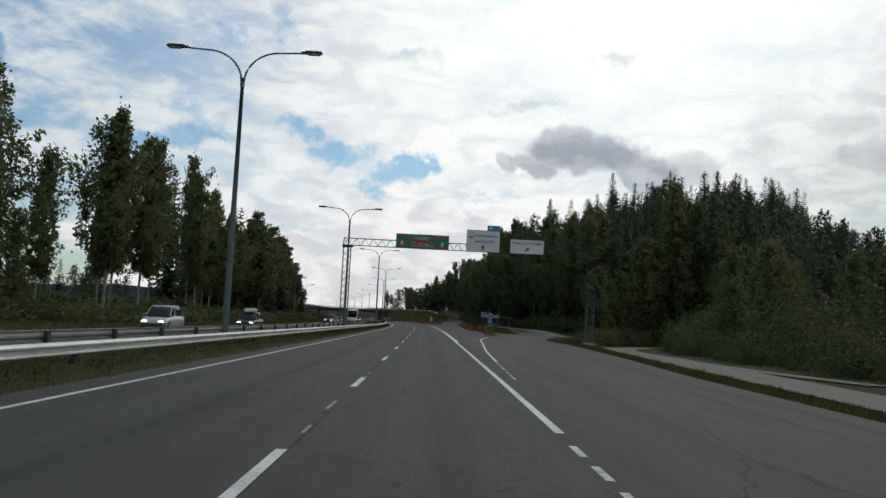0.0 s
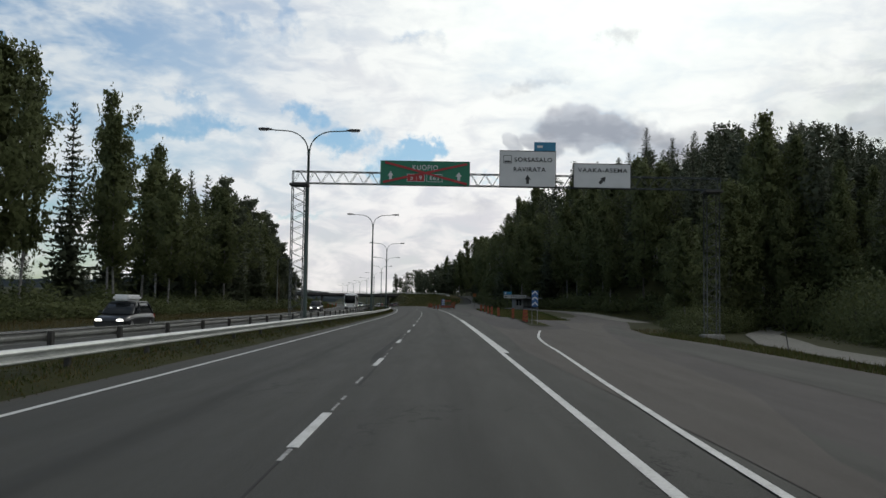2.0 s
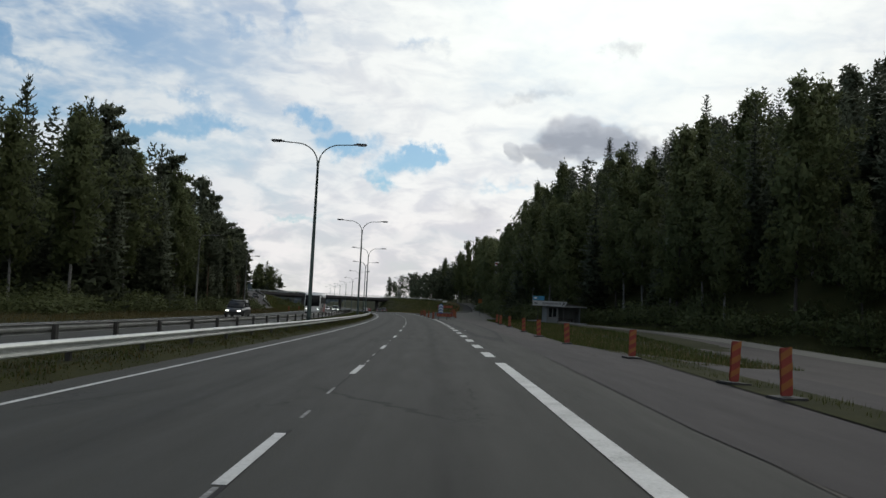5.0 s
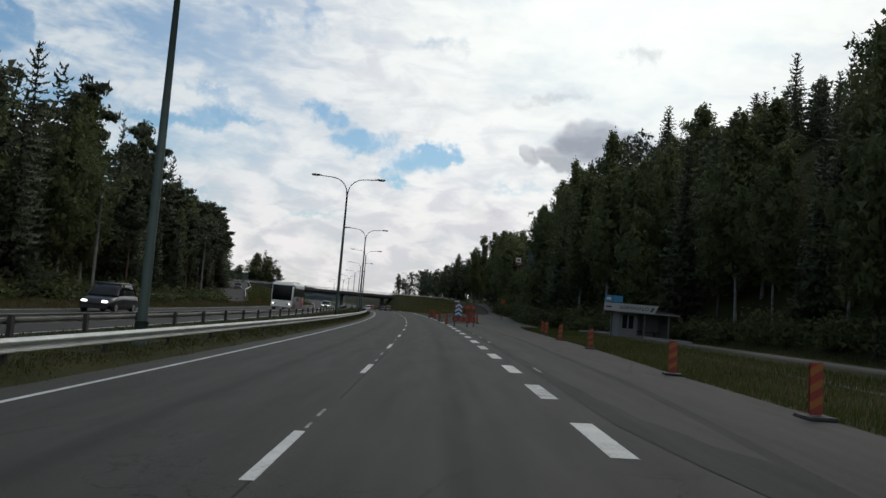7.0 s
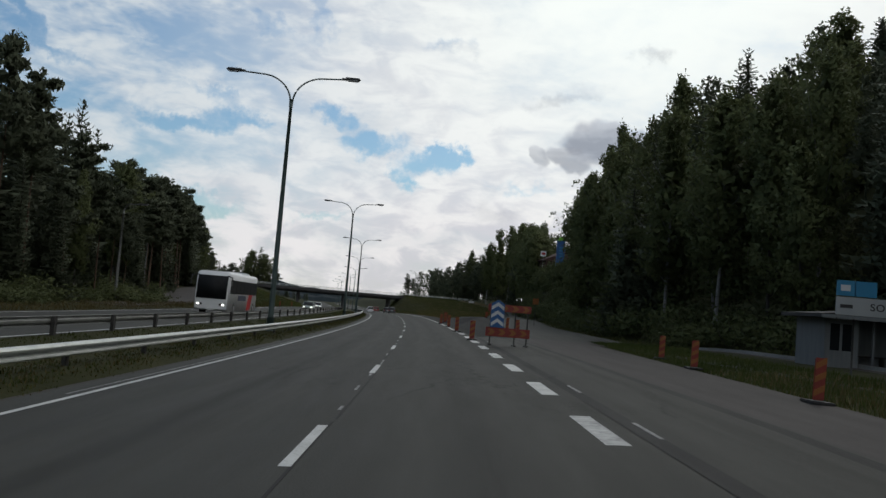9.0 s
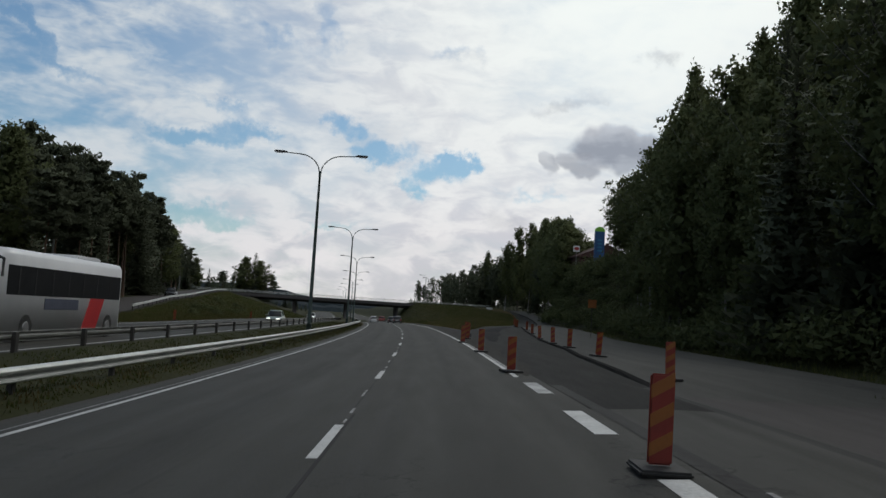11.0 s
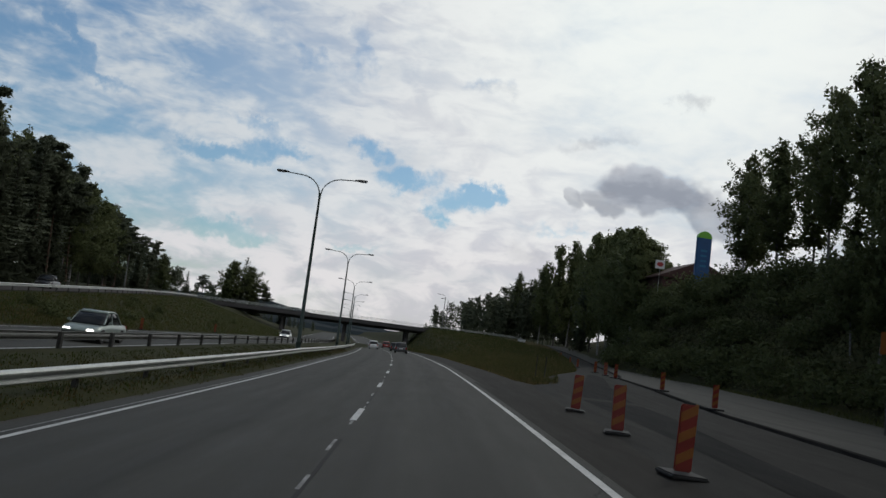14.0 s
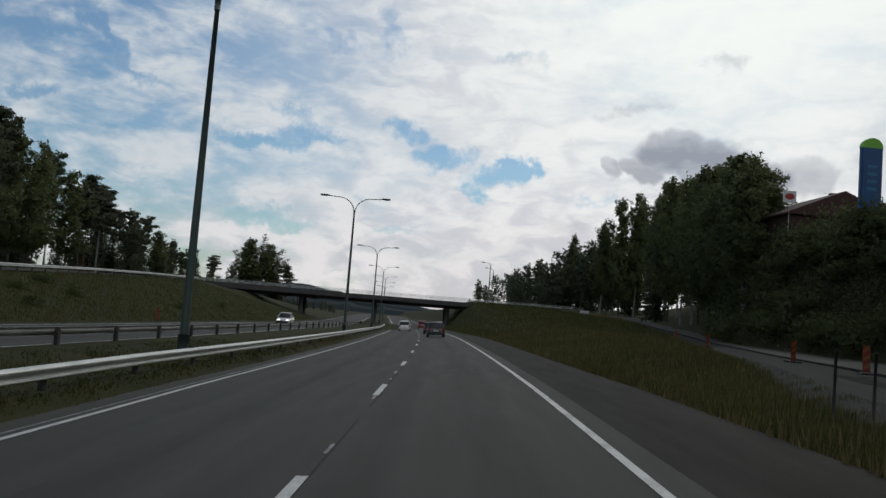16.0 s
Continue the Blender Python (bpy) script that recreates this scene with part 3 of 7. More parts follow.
# ---------------------------------------------------------------- ground and paving
lat_rows = sorted({-1600, -1000, -600, -400, -260, -180, -130, -100, -85, -75, -66, -60, -55, -51, -48, -46, -44, -42, -40, -38, -36, -34, -32, -30, -28, -26, -24, -22.5, -21, -20, -19.6,
                   -18, -14, -12.2, -11.8, -11.4, -11, -10.6, -10.3, -10, -9.7, -9.4, -9.1, -8.8, -8.5, -8.2, -7.6, -7, -6.2, -5.8, -5.4, -5.0, -4.6, 0, 4.0, 4.4, 5, 5.8, 6.6, 7.4, 8.2, 9, 10, 11, 12, 13, 14, 15, 16, 17, 18, 19, 20, 21, 22, 23, 24, 25, 26, 27, 28,
                   29, 30, 32, 34, 36, 38, 40, 43, 46, 50, 55, 60, 66, 72, 80, 90, 105, 130, 180, 260, 400, 600, 1000, 1600})
s_rows = list(range(-300, -60, 30)) + list(range(-60, 520, 4)) + list(range(520, 700, 15)) + list(range(700, 3100, 120))
ground = grid("ground", s_rows, lat_rows, terrain, SOIL, True)
tagged(ground, "grassy ground with mown verges and a wooded bank", "ground", kind="structure")


def pave(name, s0, s1, lats, z, mat, label, cat="road", step=3.0, level=False):
    """Paving over the banked plane, z above it; level: z is the height itself."""
    ss = np.linspace(s0, s1, max(2, int((s1 - s0) / step) + 1))
    zf = z if callable(z) else (lambda s, c: z)
    ob = grid(name, ss, lats, zf if level else (lambda s, c: base_z(s, c) + zf(s, c)), mat)
    return tagged(ob, label, cat, kind="structure")


pave("road", -60, 760, [-4.95, -4.2, -2, 0, 2, 3.55, 4.1], 0.0, ASPHALT, "worn dark grey asphalt of the two-lane carriageway")
pave("road_shoulder", -60, 191, [4.08, 5.5, lerp([(-60, 6.4), (60, 6.6), (100, 6.2), (150, 7.0), (191, 6.6)])], -0.004, ASPHALT, "dark asphalt of the widened shoulder and exit lane")
shoulder_edge = lerp([(222, 4.6), (240, 5.8), (252, 6.8), (260, 7.7), (264, 7.8), (266, 7.2), (269, 6.6), (300, 6.35), (340, 6.7), (400, 6.2), (470, 5.4)])
pave("road_shoulder_far", 222, 560, [4.08, lambda s: np.minimum(shoulder_edge(s) - 0.01, 5.5), shoulder_edge], -0.016, SHOULDER, "dark gravelly asphalt shoulder beside the grass mound")
pave("gravel_edge", -60, 560, [-5.3, -5.1, -4.9], -0.012, GRAVEL, "gravel edge between asphalt and median grass")
pave("exit_lane", -60, 92, [6.3, 8.5, edge_right], -0.008, ASPHALT_OLD, "older grey asphalt of the exit lane")
pave("exit_lane_dark", -60, 78, [lerp([(-60, 8.6), (10, 8.7), (40, 9.8), (62, 11.4), (78, 14.5)]), lambda s: edge_right(s) - 0.5], -0.003, ASPHALT, "darker worn asphalt of the exit lane")
pave("merge_lane", 90, 191, [lerp([(90, 6.0), (100, 6.1), (150, 6.9), (191, 6.5)]), lerp([(90, 8.6), (106, 8.55), (117, 8.8), (126, 9.0), (143, 9.9), (158, 10.4), (180, 11.1), (191, 11.5)])], -0.008, ASPHALT_OLD, "older lighter asphalt beside the exit blocks")
pave("gore_patch", 14, 84, [lerp([(14, 4.95), (24, 4.95), (30, 4.8), (43, 4.55), (56, 5.0), (67, 5.2), (84, 5.6)]), lerp([(14, 5.2), (23, 5.9), (30, 7.6), (37, 8.2), (46, 8.9), (58, 10.6), (66, 11.9), (76, 13.7), (84, 15.6)])], 0.004, SANDY, "lighter worn asphalt flowing past the exit nose", step=1.5)
pave("road_stain", 36, 60, [lerp([(36, -0.16), (39, -0.34), (46, -0.30), (60, -0.20)]), lerp([(36, -0.14), (39, -0.07), (46, -0.12), (60, -0.17)])], 0.004, STAIN, "dark oily streak along the lane joint", step=1.0)
pave("gore_dark_patch", 65, 108, [lerp([(65, 6.6), (66.5, 5.8), (70, 5.45), (76, 5.3), (108, 5.9)]), lerp([(65, 7.2), (66.5, 9.9), (70, 10.4), (76, 11.1), (90, 12.2), (108, 8.0)])], 0.008, ASPHALT_PATCH, "darker asphalt patch before the traffic island", step=1.0)
pave("exit_strip", 104, 191, [lerp([(104, 5.2), (112, 4.25), (191, 4.15)]), lerp([(104, 5.3), (120, 6.4), (150, 6.9), (191, 6.5)])], 0.003, STRIP, "dark newer asphalt strip beside the exit blocks")
pave("side_road", 66, 192, [lerp([(66, 11.0), (76, 12.0), (92, 13.0), (120, 13.2), (150, 14.0), (192, 11.2)]), lerp([(66, 13.4), (78, 16.2), (92, 19.2), (124, 19.3), (150, 19.6), (170, 19.0), (192, 17.5)])], lambda s, c: terrain(s, c) + 0.03, ASPHALT_OLD, "older asphalt side road beyond the grass strip", level=True)
pave("side_gravel", 90, 175, [lerp([(90, 19.2), (124, 19.3), (150, 19.6), (175, 18.8)]), lerp([(90, 21.0), (124, 22.0), (150, 21.4), (175, 20.4)])], lambda s, c: terrain(s, c) + 0.03, BIKE, "pale gravel edge of the side road", level=True)
pave("exit_ramp", 186, 470, [lambda s: np.where(s < 226, 4.04, np.maximum(exit_left(s) - 1.8, 4.04)), lambda s: np.where(s < 226, 4.05, np.maximum(exit_left(s) - 0.3, 4.05)), lambda s: np.maximum(np.where(s < 226, 4.05, exit_left(s) - 0.3) + 0.01, 5.5), lambda s: np.maximum((exit_left(s) + lip_lat(s)) / 2, 5.7), lip_lat], lambda s, c: np.where((s > 226) & (c < exit_left(s) - 0.6), -0.06, exit_z(s) - 0.003), ASPHALT_NEW, "newly laid grey asphalt of the climbing exit ramp")
pave("ramp_old_lane", 189, 470, [lambda s: lip_lat(s) + 0.2, lambda s: lip_lat(s) + 3, lambda s: np.minimum(lip_lat(s) + 8.5, bank_lat(s) - 0.6)], lambda s, c: exit_z(s) - 0.004 + 0.094 * smooth((s - 189) / 9), ASPHALT, "older dark asphalt lane beside the exit ramp")
# near-black wavy strip over the step up to the old lane
ob = grid("ramp_lip", np.arange(190, 440, 1.2), [lip_lat, lambda s: lip_lat(s) + 0.06 + 0.03 * np.sin(s * 1.9), lambda s: lip_lat(s) + 0.24], lambda s, c: base_z(s, c) + exit_z(s) + np.where(c > lip_lat(s) + 0.02, 0.09 * smooth((s - 189) / 9) + np.where(c > lip_lat(s) + 0.16, 0.003, -0.010), -0.006), LIP_DARK)
tagged(ob, "dark uneven lip along the new ramp surface", "kerb", kind="structure")
near_line = lerp([(0, -9.9), (50, -10.1), (130, -10.8), (220, -11.8), (300, -12.1)])
pave("left_road", -60, 760, [lambda s: near_line(s) - 8.6, lambda s: near_line(s) - 4, lambda s: near_line(s) + 0.6], lambda s, c: left_z(s) - 0.01, ASPHALT, "worn grey asphalt of the opposite carriageway")
pave("left_ramp", 205, 470, [lambda s: ramp_lat(s) - 7.0, lambda s: ramp_lat(s) - 3.5, lambda s: ramp_lat(s) - 0.5], lambda s, c: ramp_z(s) + 0.04, ASPHALT_OLD, "grey asphalt of the ramp climbing to the overbridge", level=True)
curve_pts = [(-40, 12.2), (-10, 13.2), (0, 13.7), (10, 14.2), (20, 14.7), (30, 15.3), (38, 15.7), (44, 16.3), (50, 17.4), (56, 19.0), (62, 21.1), (70, 23.8), (78, 26.5), (86, 29.4), (94, 32.8), (102, 36.6), (108, 39.8)]


def ribbon(name, pts, half, z, mat, label, cat):
    verts, faces, uvs = [], [], []
    for i, (s, la) in enumerate(pts):
        a, b = Vector(pts[max(i - 1, 0)]), Vector(pts[min(i + 1, len(pts) - 1)])
        d = (b - a).normalized()
        for k in (-1, 1):
            q = (s - k * d.y * half, la + k * d.x * half)
            verts.append(at(q[0], q[1], z if not callable(z) else z(*q)))
            uvs.append((k * half, i * 4.0))
        if i:
            faces.append((2 * i - 2, 2 * i - 1, 2 * i + 1, 2 * i))
    ob = link(name, verts, faces, mat, uvs)
    return tagged(ob, label, cat, kind="structure")


fine_curve = []
for i in range(len(curve_pts) - 1):
    for k in range(5):
        u = k / 5
        fine_curve.append((curve_pts[i][0] * (1 - u) + curve_pts[i + 1][0] * u, curve_pts[i][1] * (1 - u) + curve_pts[i + 1][1] * u))
ribbon("bike_path", fine_curve, 1.38, lambda s, la: ground_z(s, la) + 0.07, BIKE, "pale asphalt bicycle path bending away towards the woods", "path")
ribbon("side_path", [(27, 15.9), (23, 16.0), (19, 16.4), (15, 17.2), (11, 18.3)], 0.65, lambda s, la: ground_z(s, la) + 0.05, BIKE, "narrow pale path branching off the bicycle path", "path")


# ---------------------------------------------------------------- road paint
def line(name, s0, s1, lat, width, mat, label, z=0.008, step=3.0):
    f = lat if callable(lat) else (lambda s, v=lat: np.full(np.shape(s), v))
    ss = np.linspace(s0, s1, max(2, int((s1 - s0) / step) + 1))
    ob = grid(name, ss, [lambda s: f(s) - width / 2, lambda s: f(s) + width / 2], (lambda s, c: base_z(s, c) + (z(s, c) if callable(z) else z)), mat)
    return tagged(ob, label, "road marking", kind="structure")


def dash(s0, s1, lat, width, mat, z=0.007):
    """One painted mark, slightly raised, with worn ends."""
    n = 4
    ss = np.linspace(s0, s1, n)
    verts = []
    for s in ss:
        for k in (-0.5, 0.5):
            verts.append(at(s, lat + k * width, z + float(base_z(s, lat + k * width))))
    for s in ss:
        for k in (-0.5, 0.5):
            verts.append(at(s, lat + k * (width + 0.01), z - 0.008 + float(base_z(s, lat))))
    faces = [(2 * i, 2 * i + 1, 2 * i + 3, 2 * i + 2) for i in range(n - 1)]
    o = 2 * n
    faces += [(2 * i, 2 * i + 2, o + 2 * i + 2, o + 2 * i) for i in range(n - 1)] + [(2 * i + 1, o + 2 * i + 1, o + 2 * i + 3, 2 * i + 3) for i in range(n - 1)]
    return link("lane_dash", verts, faces, mat)


line("edge_line_left", -60, 760, -4.26, 0.12, PAINT, "solid white edge line beside the median")
line("edge_line_right", -7, 43, 3.69, 0.15, PAINT, "solid white line between lane and exit lane")
line("exit_wide_line", 41.6, 89, 3.78, 0.30, PAINT, "broad solid white line before the exit", z=0.012)
line("edge_line_far", 193.5, 760, 3.62, 0.13, PAINT, "solid white right edge line")
gore = lerp([(3, 4.16), (12, 4.36), (16, 4.48), (20, 4.6), (24.5, 4.75), (31, 5.05), (43, 5.7), (47, 5.85), (51, 6.1), (54, 6.35), (58, 6.85), (61, 7.25), (63.5, 7.6)])
line("gore_line", 14.3, 63.3, gore, 0.12, PAINT, "curved white line marking the exit nose", z=0.014, step=1.5)
line("left_road_line", -60, 560, lambda s: near_line(s), 0.13, PAINT, "solid white edge line of the opposite carriageway", z=lambda s, c: left_z(s) + 0.006)
line("left_road_line_far", -60, 560, lambda s: near_line(s) - 7.9, 0.13, PAINT, "solid white outer edge line of the opposite carriageway", z=lambda s, c: left_z(s) + 0.006)

marks = empty("lane_marking", IDENT, "row of white lane dashes worn by traffic", "road marking", kind="structure")
rnd = random.Random(4)
s = 23.35 - 12.106 * 5
while s < 420:
    dash(s, s + 2.95, 0.0, 0.13, PAINT).parent = marks
    if s < 300:
        dash(s + 4.5 + rnd.uniform(-0.3, 0.3), s + 5.2, 0.02, 0.045, PAINT_WORN).parent = marks
        if rnd.random() < 0.75:
            dash(s + 7.6 + rnd.uniform(-0.3, 0.3), s + 8.8, -0.02, 0.045, PAINT_WORN).parent = marks
        if rnd.random() < 0.5:
            dash(s - 0.8, s - 0.1, 0.0, 0.05, PAINT_WORN).parent = marks
        if rnd.random() < 0.6:
            dash(s + 3.2, s + 3.2 + rnd.uniform(0.3, 1.0), 0.03, 0.035, PAINT_WORN).parent = marks
    s += 12.106
joints = empty("lane_joint", IDENT, "dark cracked joint along the lane line", "road joint", kind="structure")
s = -24.0
while s < 330:
    n = rnd.uniform(4.0, 11.0)
    dash(s, s + n, 0.05 + rnd.uniform(-0.05, 0.05), rnd.uniform(0.02, 0.055), STAIN, 0.0045).parent = joints
    s += n + rnd.choice((0.0, 0.3, 2.0, 5.0))
line("edge_line_old", 196.5, 222, lambda s: 3.745 + 0.0022 * (s - 196), 0.10, PAINT_WORN, "worn remnant of an older white edge line", z=0.009)
line("edge_line_left_old", 150, 300, lambda s: -4.52 + 0.0 * s, 0.05, PAINT_WORN, "faint remnant of an older edge line beside the median", z=0.006)
pave("ramp_dark_band", 224, 290, [lerp([(224, 5.5), (236, 6.3), (246, 7.0), (255, 7.4), (263, 8.9), (272, 11.0), (290, 15.2)]), lerp([(224, 5.9), (232, 6.9), (240, 7.7), (250, 9.2), (260, 10.2), (270, 11.9), (284, 15.0), (290, 15.9)])], lambda s, c: exit_z(s) + 0.005, ASPHALT_BLACK, "blackish fresh asphalt band on the ramp", step=1.5)
pave("shoulder_dirt", 194, 262, [lerp([(194, 3.9), (205, 3.82), (222, 3.85), (262, 3.9)]), lerp([(194, 4.0), (199, 4.7), (206, 4.4), (213, 5.1), (220, 4.8), (228, 5.4), (236, 4.9), (246, 5.7), (254, 5.4), (262, 6.3)])], 0.003, SHOULDER, "sandy dirt gathered beside the edge line", step=1.5)
blocks = empty("exit_marking", IDENT, "row of broad white blocks dividing exit lane and road", "road marking", kind="structure")
s = 94.85
while s < 194:
    dash(s - 2.85, s, 3.74, 0.32, PAINT if rnd.random() < 0.8 else PAINT_MID).parent = blocks
    if rnd.random() < 0.5:
        dash(s - 2.2, s - 0.6, 4.45, 0.06, PAINT_WORN).parent = blocks
    s += 6.053
gore_marks = empty("exit_line_marking", IDENT, "worn thin white dashes leading to the exit nose", "road marking", kind="structure")
s = 4.6
while s < 13.2:
    dash(s, s + rnd.uniform(0.7, 1.2), float(np.interp(s, (3, 12), (4.16, 4.38))), 0.07, PAINT_MID).parent = gore_marks
    s += rnd.uniform(1.3, 1.9)
for s in (-8.3, -9.9, -11.4, -14.2, -17.0, -19.8):
    dash(s - 0.9, s, 3.66, 0.10, PAINT_MID).parent = gore_marks
leftm = empty("opposite_lane_marking", IDENT, "white lane dashes on the opposite carriageway", "road marking", kind="structure")
s = -40.0
while s < 420:
    dash(s, s + 3, float(near_line(s)) - 3.95, 0.12, PAINT, float(left_z(s)) + 0.004).parent = leftm
    s += 12.2


# ---------------------------------------------------------------- guard rails
W_BEAM = [(-0.030, -0.140), (0.030, -0.128), (0.058, -0.100), (0.050, -0.066), (-0.045, -0.034), (-0.055, 0.012), (0.050, 0.050), (0.060, 0.080), (0.030, 0.118), (-0.035, 0.140), (-0.040, 0.130), (0.018, 0.108), (0.046, 0.078), (0.038, 0.058), (-0.067, 0.020), (-0.057, -0.042), (0.038, -0.074), (0.046, -0.098), (0.024, -0.118), (-0.030, -0.130)]


def guard_rail(lat, s0, s1, zf, step, phase, label, beam_mat, top=0.72, back=False):
    th = empty("guard_rail", IDENT, label, "guard rail")
    ss = np.arange(s0, s1, 4.0)
    beam = [(-x, z) for x, z in reversed(W_BEAM)] if back else W_BEAM
    sweep("beam", ss, lat, beam, lambda s: zf(s) + top - 0.14, beam_mat, th)
    bm = bmesh.new()
    box(bm, (0, 0, top / 2 - 0.2), (0.12 if back else 0.10, 0.20 if back else 0.15, top + (0.38 if back else 0.26)), 0.012)
    first = part("post", bm, POST, th)
    s, i = s0 + phase, 0
    while s < s1:
        m = on(s, float(lat(s)) + (0.13 if back else -0.11), float(zf(s)))
        ob = first if i == 0 else copy_thing(first, m)
        ob.matrix_basis = m
        s += step
        i += 1
    return th


guard_rail(lambda s: np.full(np.shape(s), -5.8), -40, 430, lambda s: base_z(s, -5.8) - 0.03, 4.69, 0.83, "galvanised steel guard rail along the grassy median", GALV)
guard_rail(lambda s: near_line(s) + 1.55, -40, 430, lambda s: base_z(s, -9.0) + left_z(s), 4.8, 3.8, "weathered steel guard rail facing the opposite carriageway", GALV_MID, 0.76, True)


# ---------------------------------------------------------------- street lamps
def street_lamp(m, group, label, height=11.95, arm=2.68, rise=1.35, double=True, mat=LAMP_GREEN):
    th = empty("street_lamp", m, label, "street lamp", group)
    bm = bmesh.new()
    tube(bm, [(0, 0, -0.6), (0, 0, 0.0), (0, 0, height * 0.5), (0, 0, height)], [0.155, 0.15, 0.12, 0.075], 12)
    part("pole", bm, mat, th)
    bm = bmesh.new()
    box(bm, (0, 0, 0.02), (0.42, 0.42, 0.05), 0.01)
    tube(bm, [(0, 0, 0.0), (0, 0, 0.9)], [0.19, 0.185], 12)
    part("base", bm, mat, th)
    bm = bmesh.new()
    tube(bm, [(0, 0, height - 0.35), (0, 0, height + 0.05)], [0.10, 0.10], 10)
    part("collar", bm, mat, th)
    for k in (-1, 1) if double else (1,):
        pts = []
        for i in range(13):
            u = i / 12 * math.pi / 2
            pts.append((k * (0.06 + (arm - 1.0) * 0.9 * (1 - math.cos(u)) / 1.0), 0, height - 0.1 + (rise) * math.sin(u)))
        pts.append((k * arm, 0, height - 0.1 + rise + 0.06))
        bm = bmesh.new()
        tube(bm, pts, [0.045] * 6 + [0.04] * 8, 8)
        part("arm", bm, mat, th)
        bm = bmesh.new()
        box(bm, (k * (arm + 0.33), 0, height + rise), (0.82, 0.30, 0.15), 0.06)
        box(bm, (k * (arm - 0.08), 0, height + rise - 0.02), (0.3, 0.12, 0.12), 0.03)
        hd = part("lamp_head", bm, LAMP_HEAD, th)
        bm = bmesh.new()
        box(bm, (k * (arm + 0.36), 0, height + rise - 0.085), (0.52, 0.24, 0.04), 0.015)
        part("lens", bm, LENS, hd)
    return th


LAMPS = [(16.5, -7.05), (69.8, -7.13), (124.5, -6.55), (178.7, -6.5), (232.6, -6.75), (286.8, -6.94), (341.0, -7.2), (395.0, -7.2), (449.0, -7.2), (503.0, -7.0), (557.0, -7.0), (611.0, -7.0)]
first = None
for s, la in LAMPS:
    m = on(s, la, float(terrain(s, la)))
    m.translation.z = -0.33 + (float(dip(s)) if s > 330 else 0.0)
    if first is None:
        first = street_lamp(m, "street lamps along the median", "tall green double-armed street lamp in the grass median")
    else:
        copy_thing(first, m)


# ---------------------------------------------------------------- overhead sign gantry
def text_part(body, size, x, z, mat, parent, y=-0.06, align="CENTER", name="lettering", width=None, label=""):
    c = bpy.data.curves.new(name, "FONT")
    c.body, c.size, c.align_x, c.align_y, c.extrude, c.space_character = body, size, align, "CENTER", 0.004, 1.12
    ob = new(name, c)
    ob.data.offset = 0.012 * size
    bpy.context.view_layer.update()
    me = bpy.data.meshes.new_from_object(ob.evaluated_get(bpy.context.evaluated_depsgraph_get()))
    bpy.data.objects.remove(ob)
    me.materials.clear()
    me.materials.append(mat)
    t = new(name, me)
    t.parent = parent
    sx = 1.0
    if width:
        sx = width / max(0.01, max(v.co.x for v in me.vertices) - min(v.co.x for v in me.vertices))
    t.matrix_basis = Matrix.Translation((x, y, z)) @ Matrix.Rotation(radians(90), 4, "X") @ Matrix.Diagonal((sx, 1, 1, 1))
    if label:
        t["label"] = label
    return t


def shape(name, outline, y, mat, parent, depth=0.012, label=""):
    """A flat figure, given in x and z, standing just in front of a board."""
    bm = bmesh.new()
    prism(bm, outline, y - depth, y)
    bmesh.ops.recalc_face_normals(bm, faces=bm.faces)
    return part(name, bm, mat, parent, label)


def arrow(x, z, h, mat, parent, y, turn=0.0):
    w = h * 0.16
    pts = [(-w, -h / 2), (w, -h / 2), (w, 0.02 * h), (h * 0.36, 0.02 * h - 0.06 * h), (0, h / 2), (-h * 0.36, -0.04 * h), (-w, 0.02 * h)]
    c, s = math.cos(radians(turn)), math.sin(radians(turn))
    return shape("arrow", [(x + px * c + pz * s, z - px * s + pz * c) for px, pz in pts], y, mat, parent)


def sign_board(name, m, x0, x1, z0, z1, mat, label, edge_mat, depth=0.07):
    th = empty(name, m, label, "road sign")
    bm = bmesh.new()
    box(bm, ((x0 + x1) / 2, 0, (z0 + z1) / 2), (x1 - x0, depth, z1 - z0), 0.012)
    part("board", bm, mat, th)
    bm = bmesh.new()
    for c, sz in ((((x0 + x1) / 2, 0.0, z0 - 0.02), (x1 - x0 + 0.05, depth + 0.02, 0.04)), (((x0 + x1) / 2, 0.0, z1 + 0.02), (x1 - x0 + 0.05, depth + 0.02, 0.04)),
                  ((x0 - 0.012, 0.0, (z0 + z1) / 2), (0.024, depth + 0.02, z1 - z0)), ((x1 + 0.012, 0.0, (z0 + z1) / 2), (0.024, depth + 0.02, z1 - z0))):
        box(bm, c, sz)
    part("frame", bm, edge_mat, th)
    for x in (x0 + 0.25 * (x1 - x0), x0 + 0.75 * (x1 - x0)):
        bm = bmesh.new()
        box(bm, (x, depth / 2 + 0.06, (z0 + z1) / 2), (0.07, 0.12, z1 - z0 - 0.05), 0.008)
        part("bracket", bm, POST, th)
    return th


GANTRY_S = 62.5
gm = on(GANTRY_S, 0, 0)


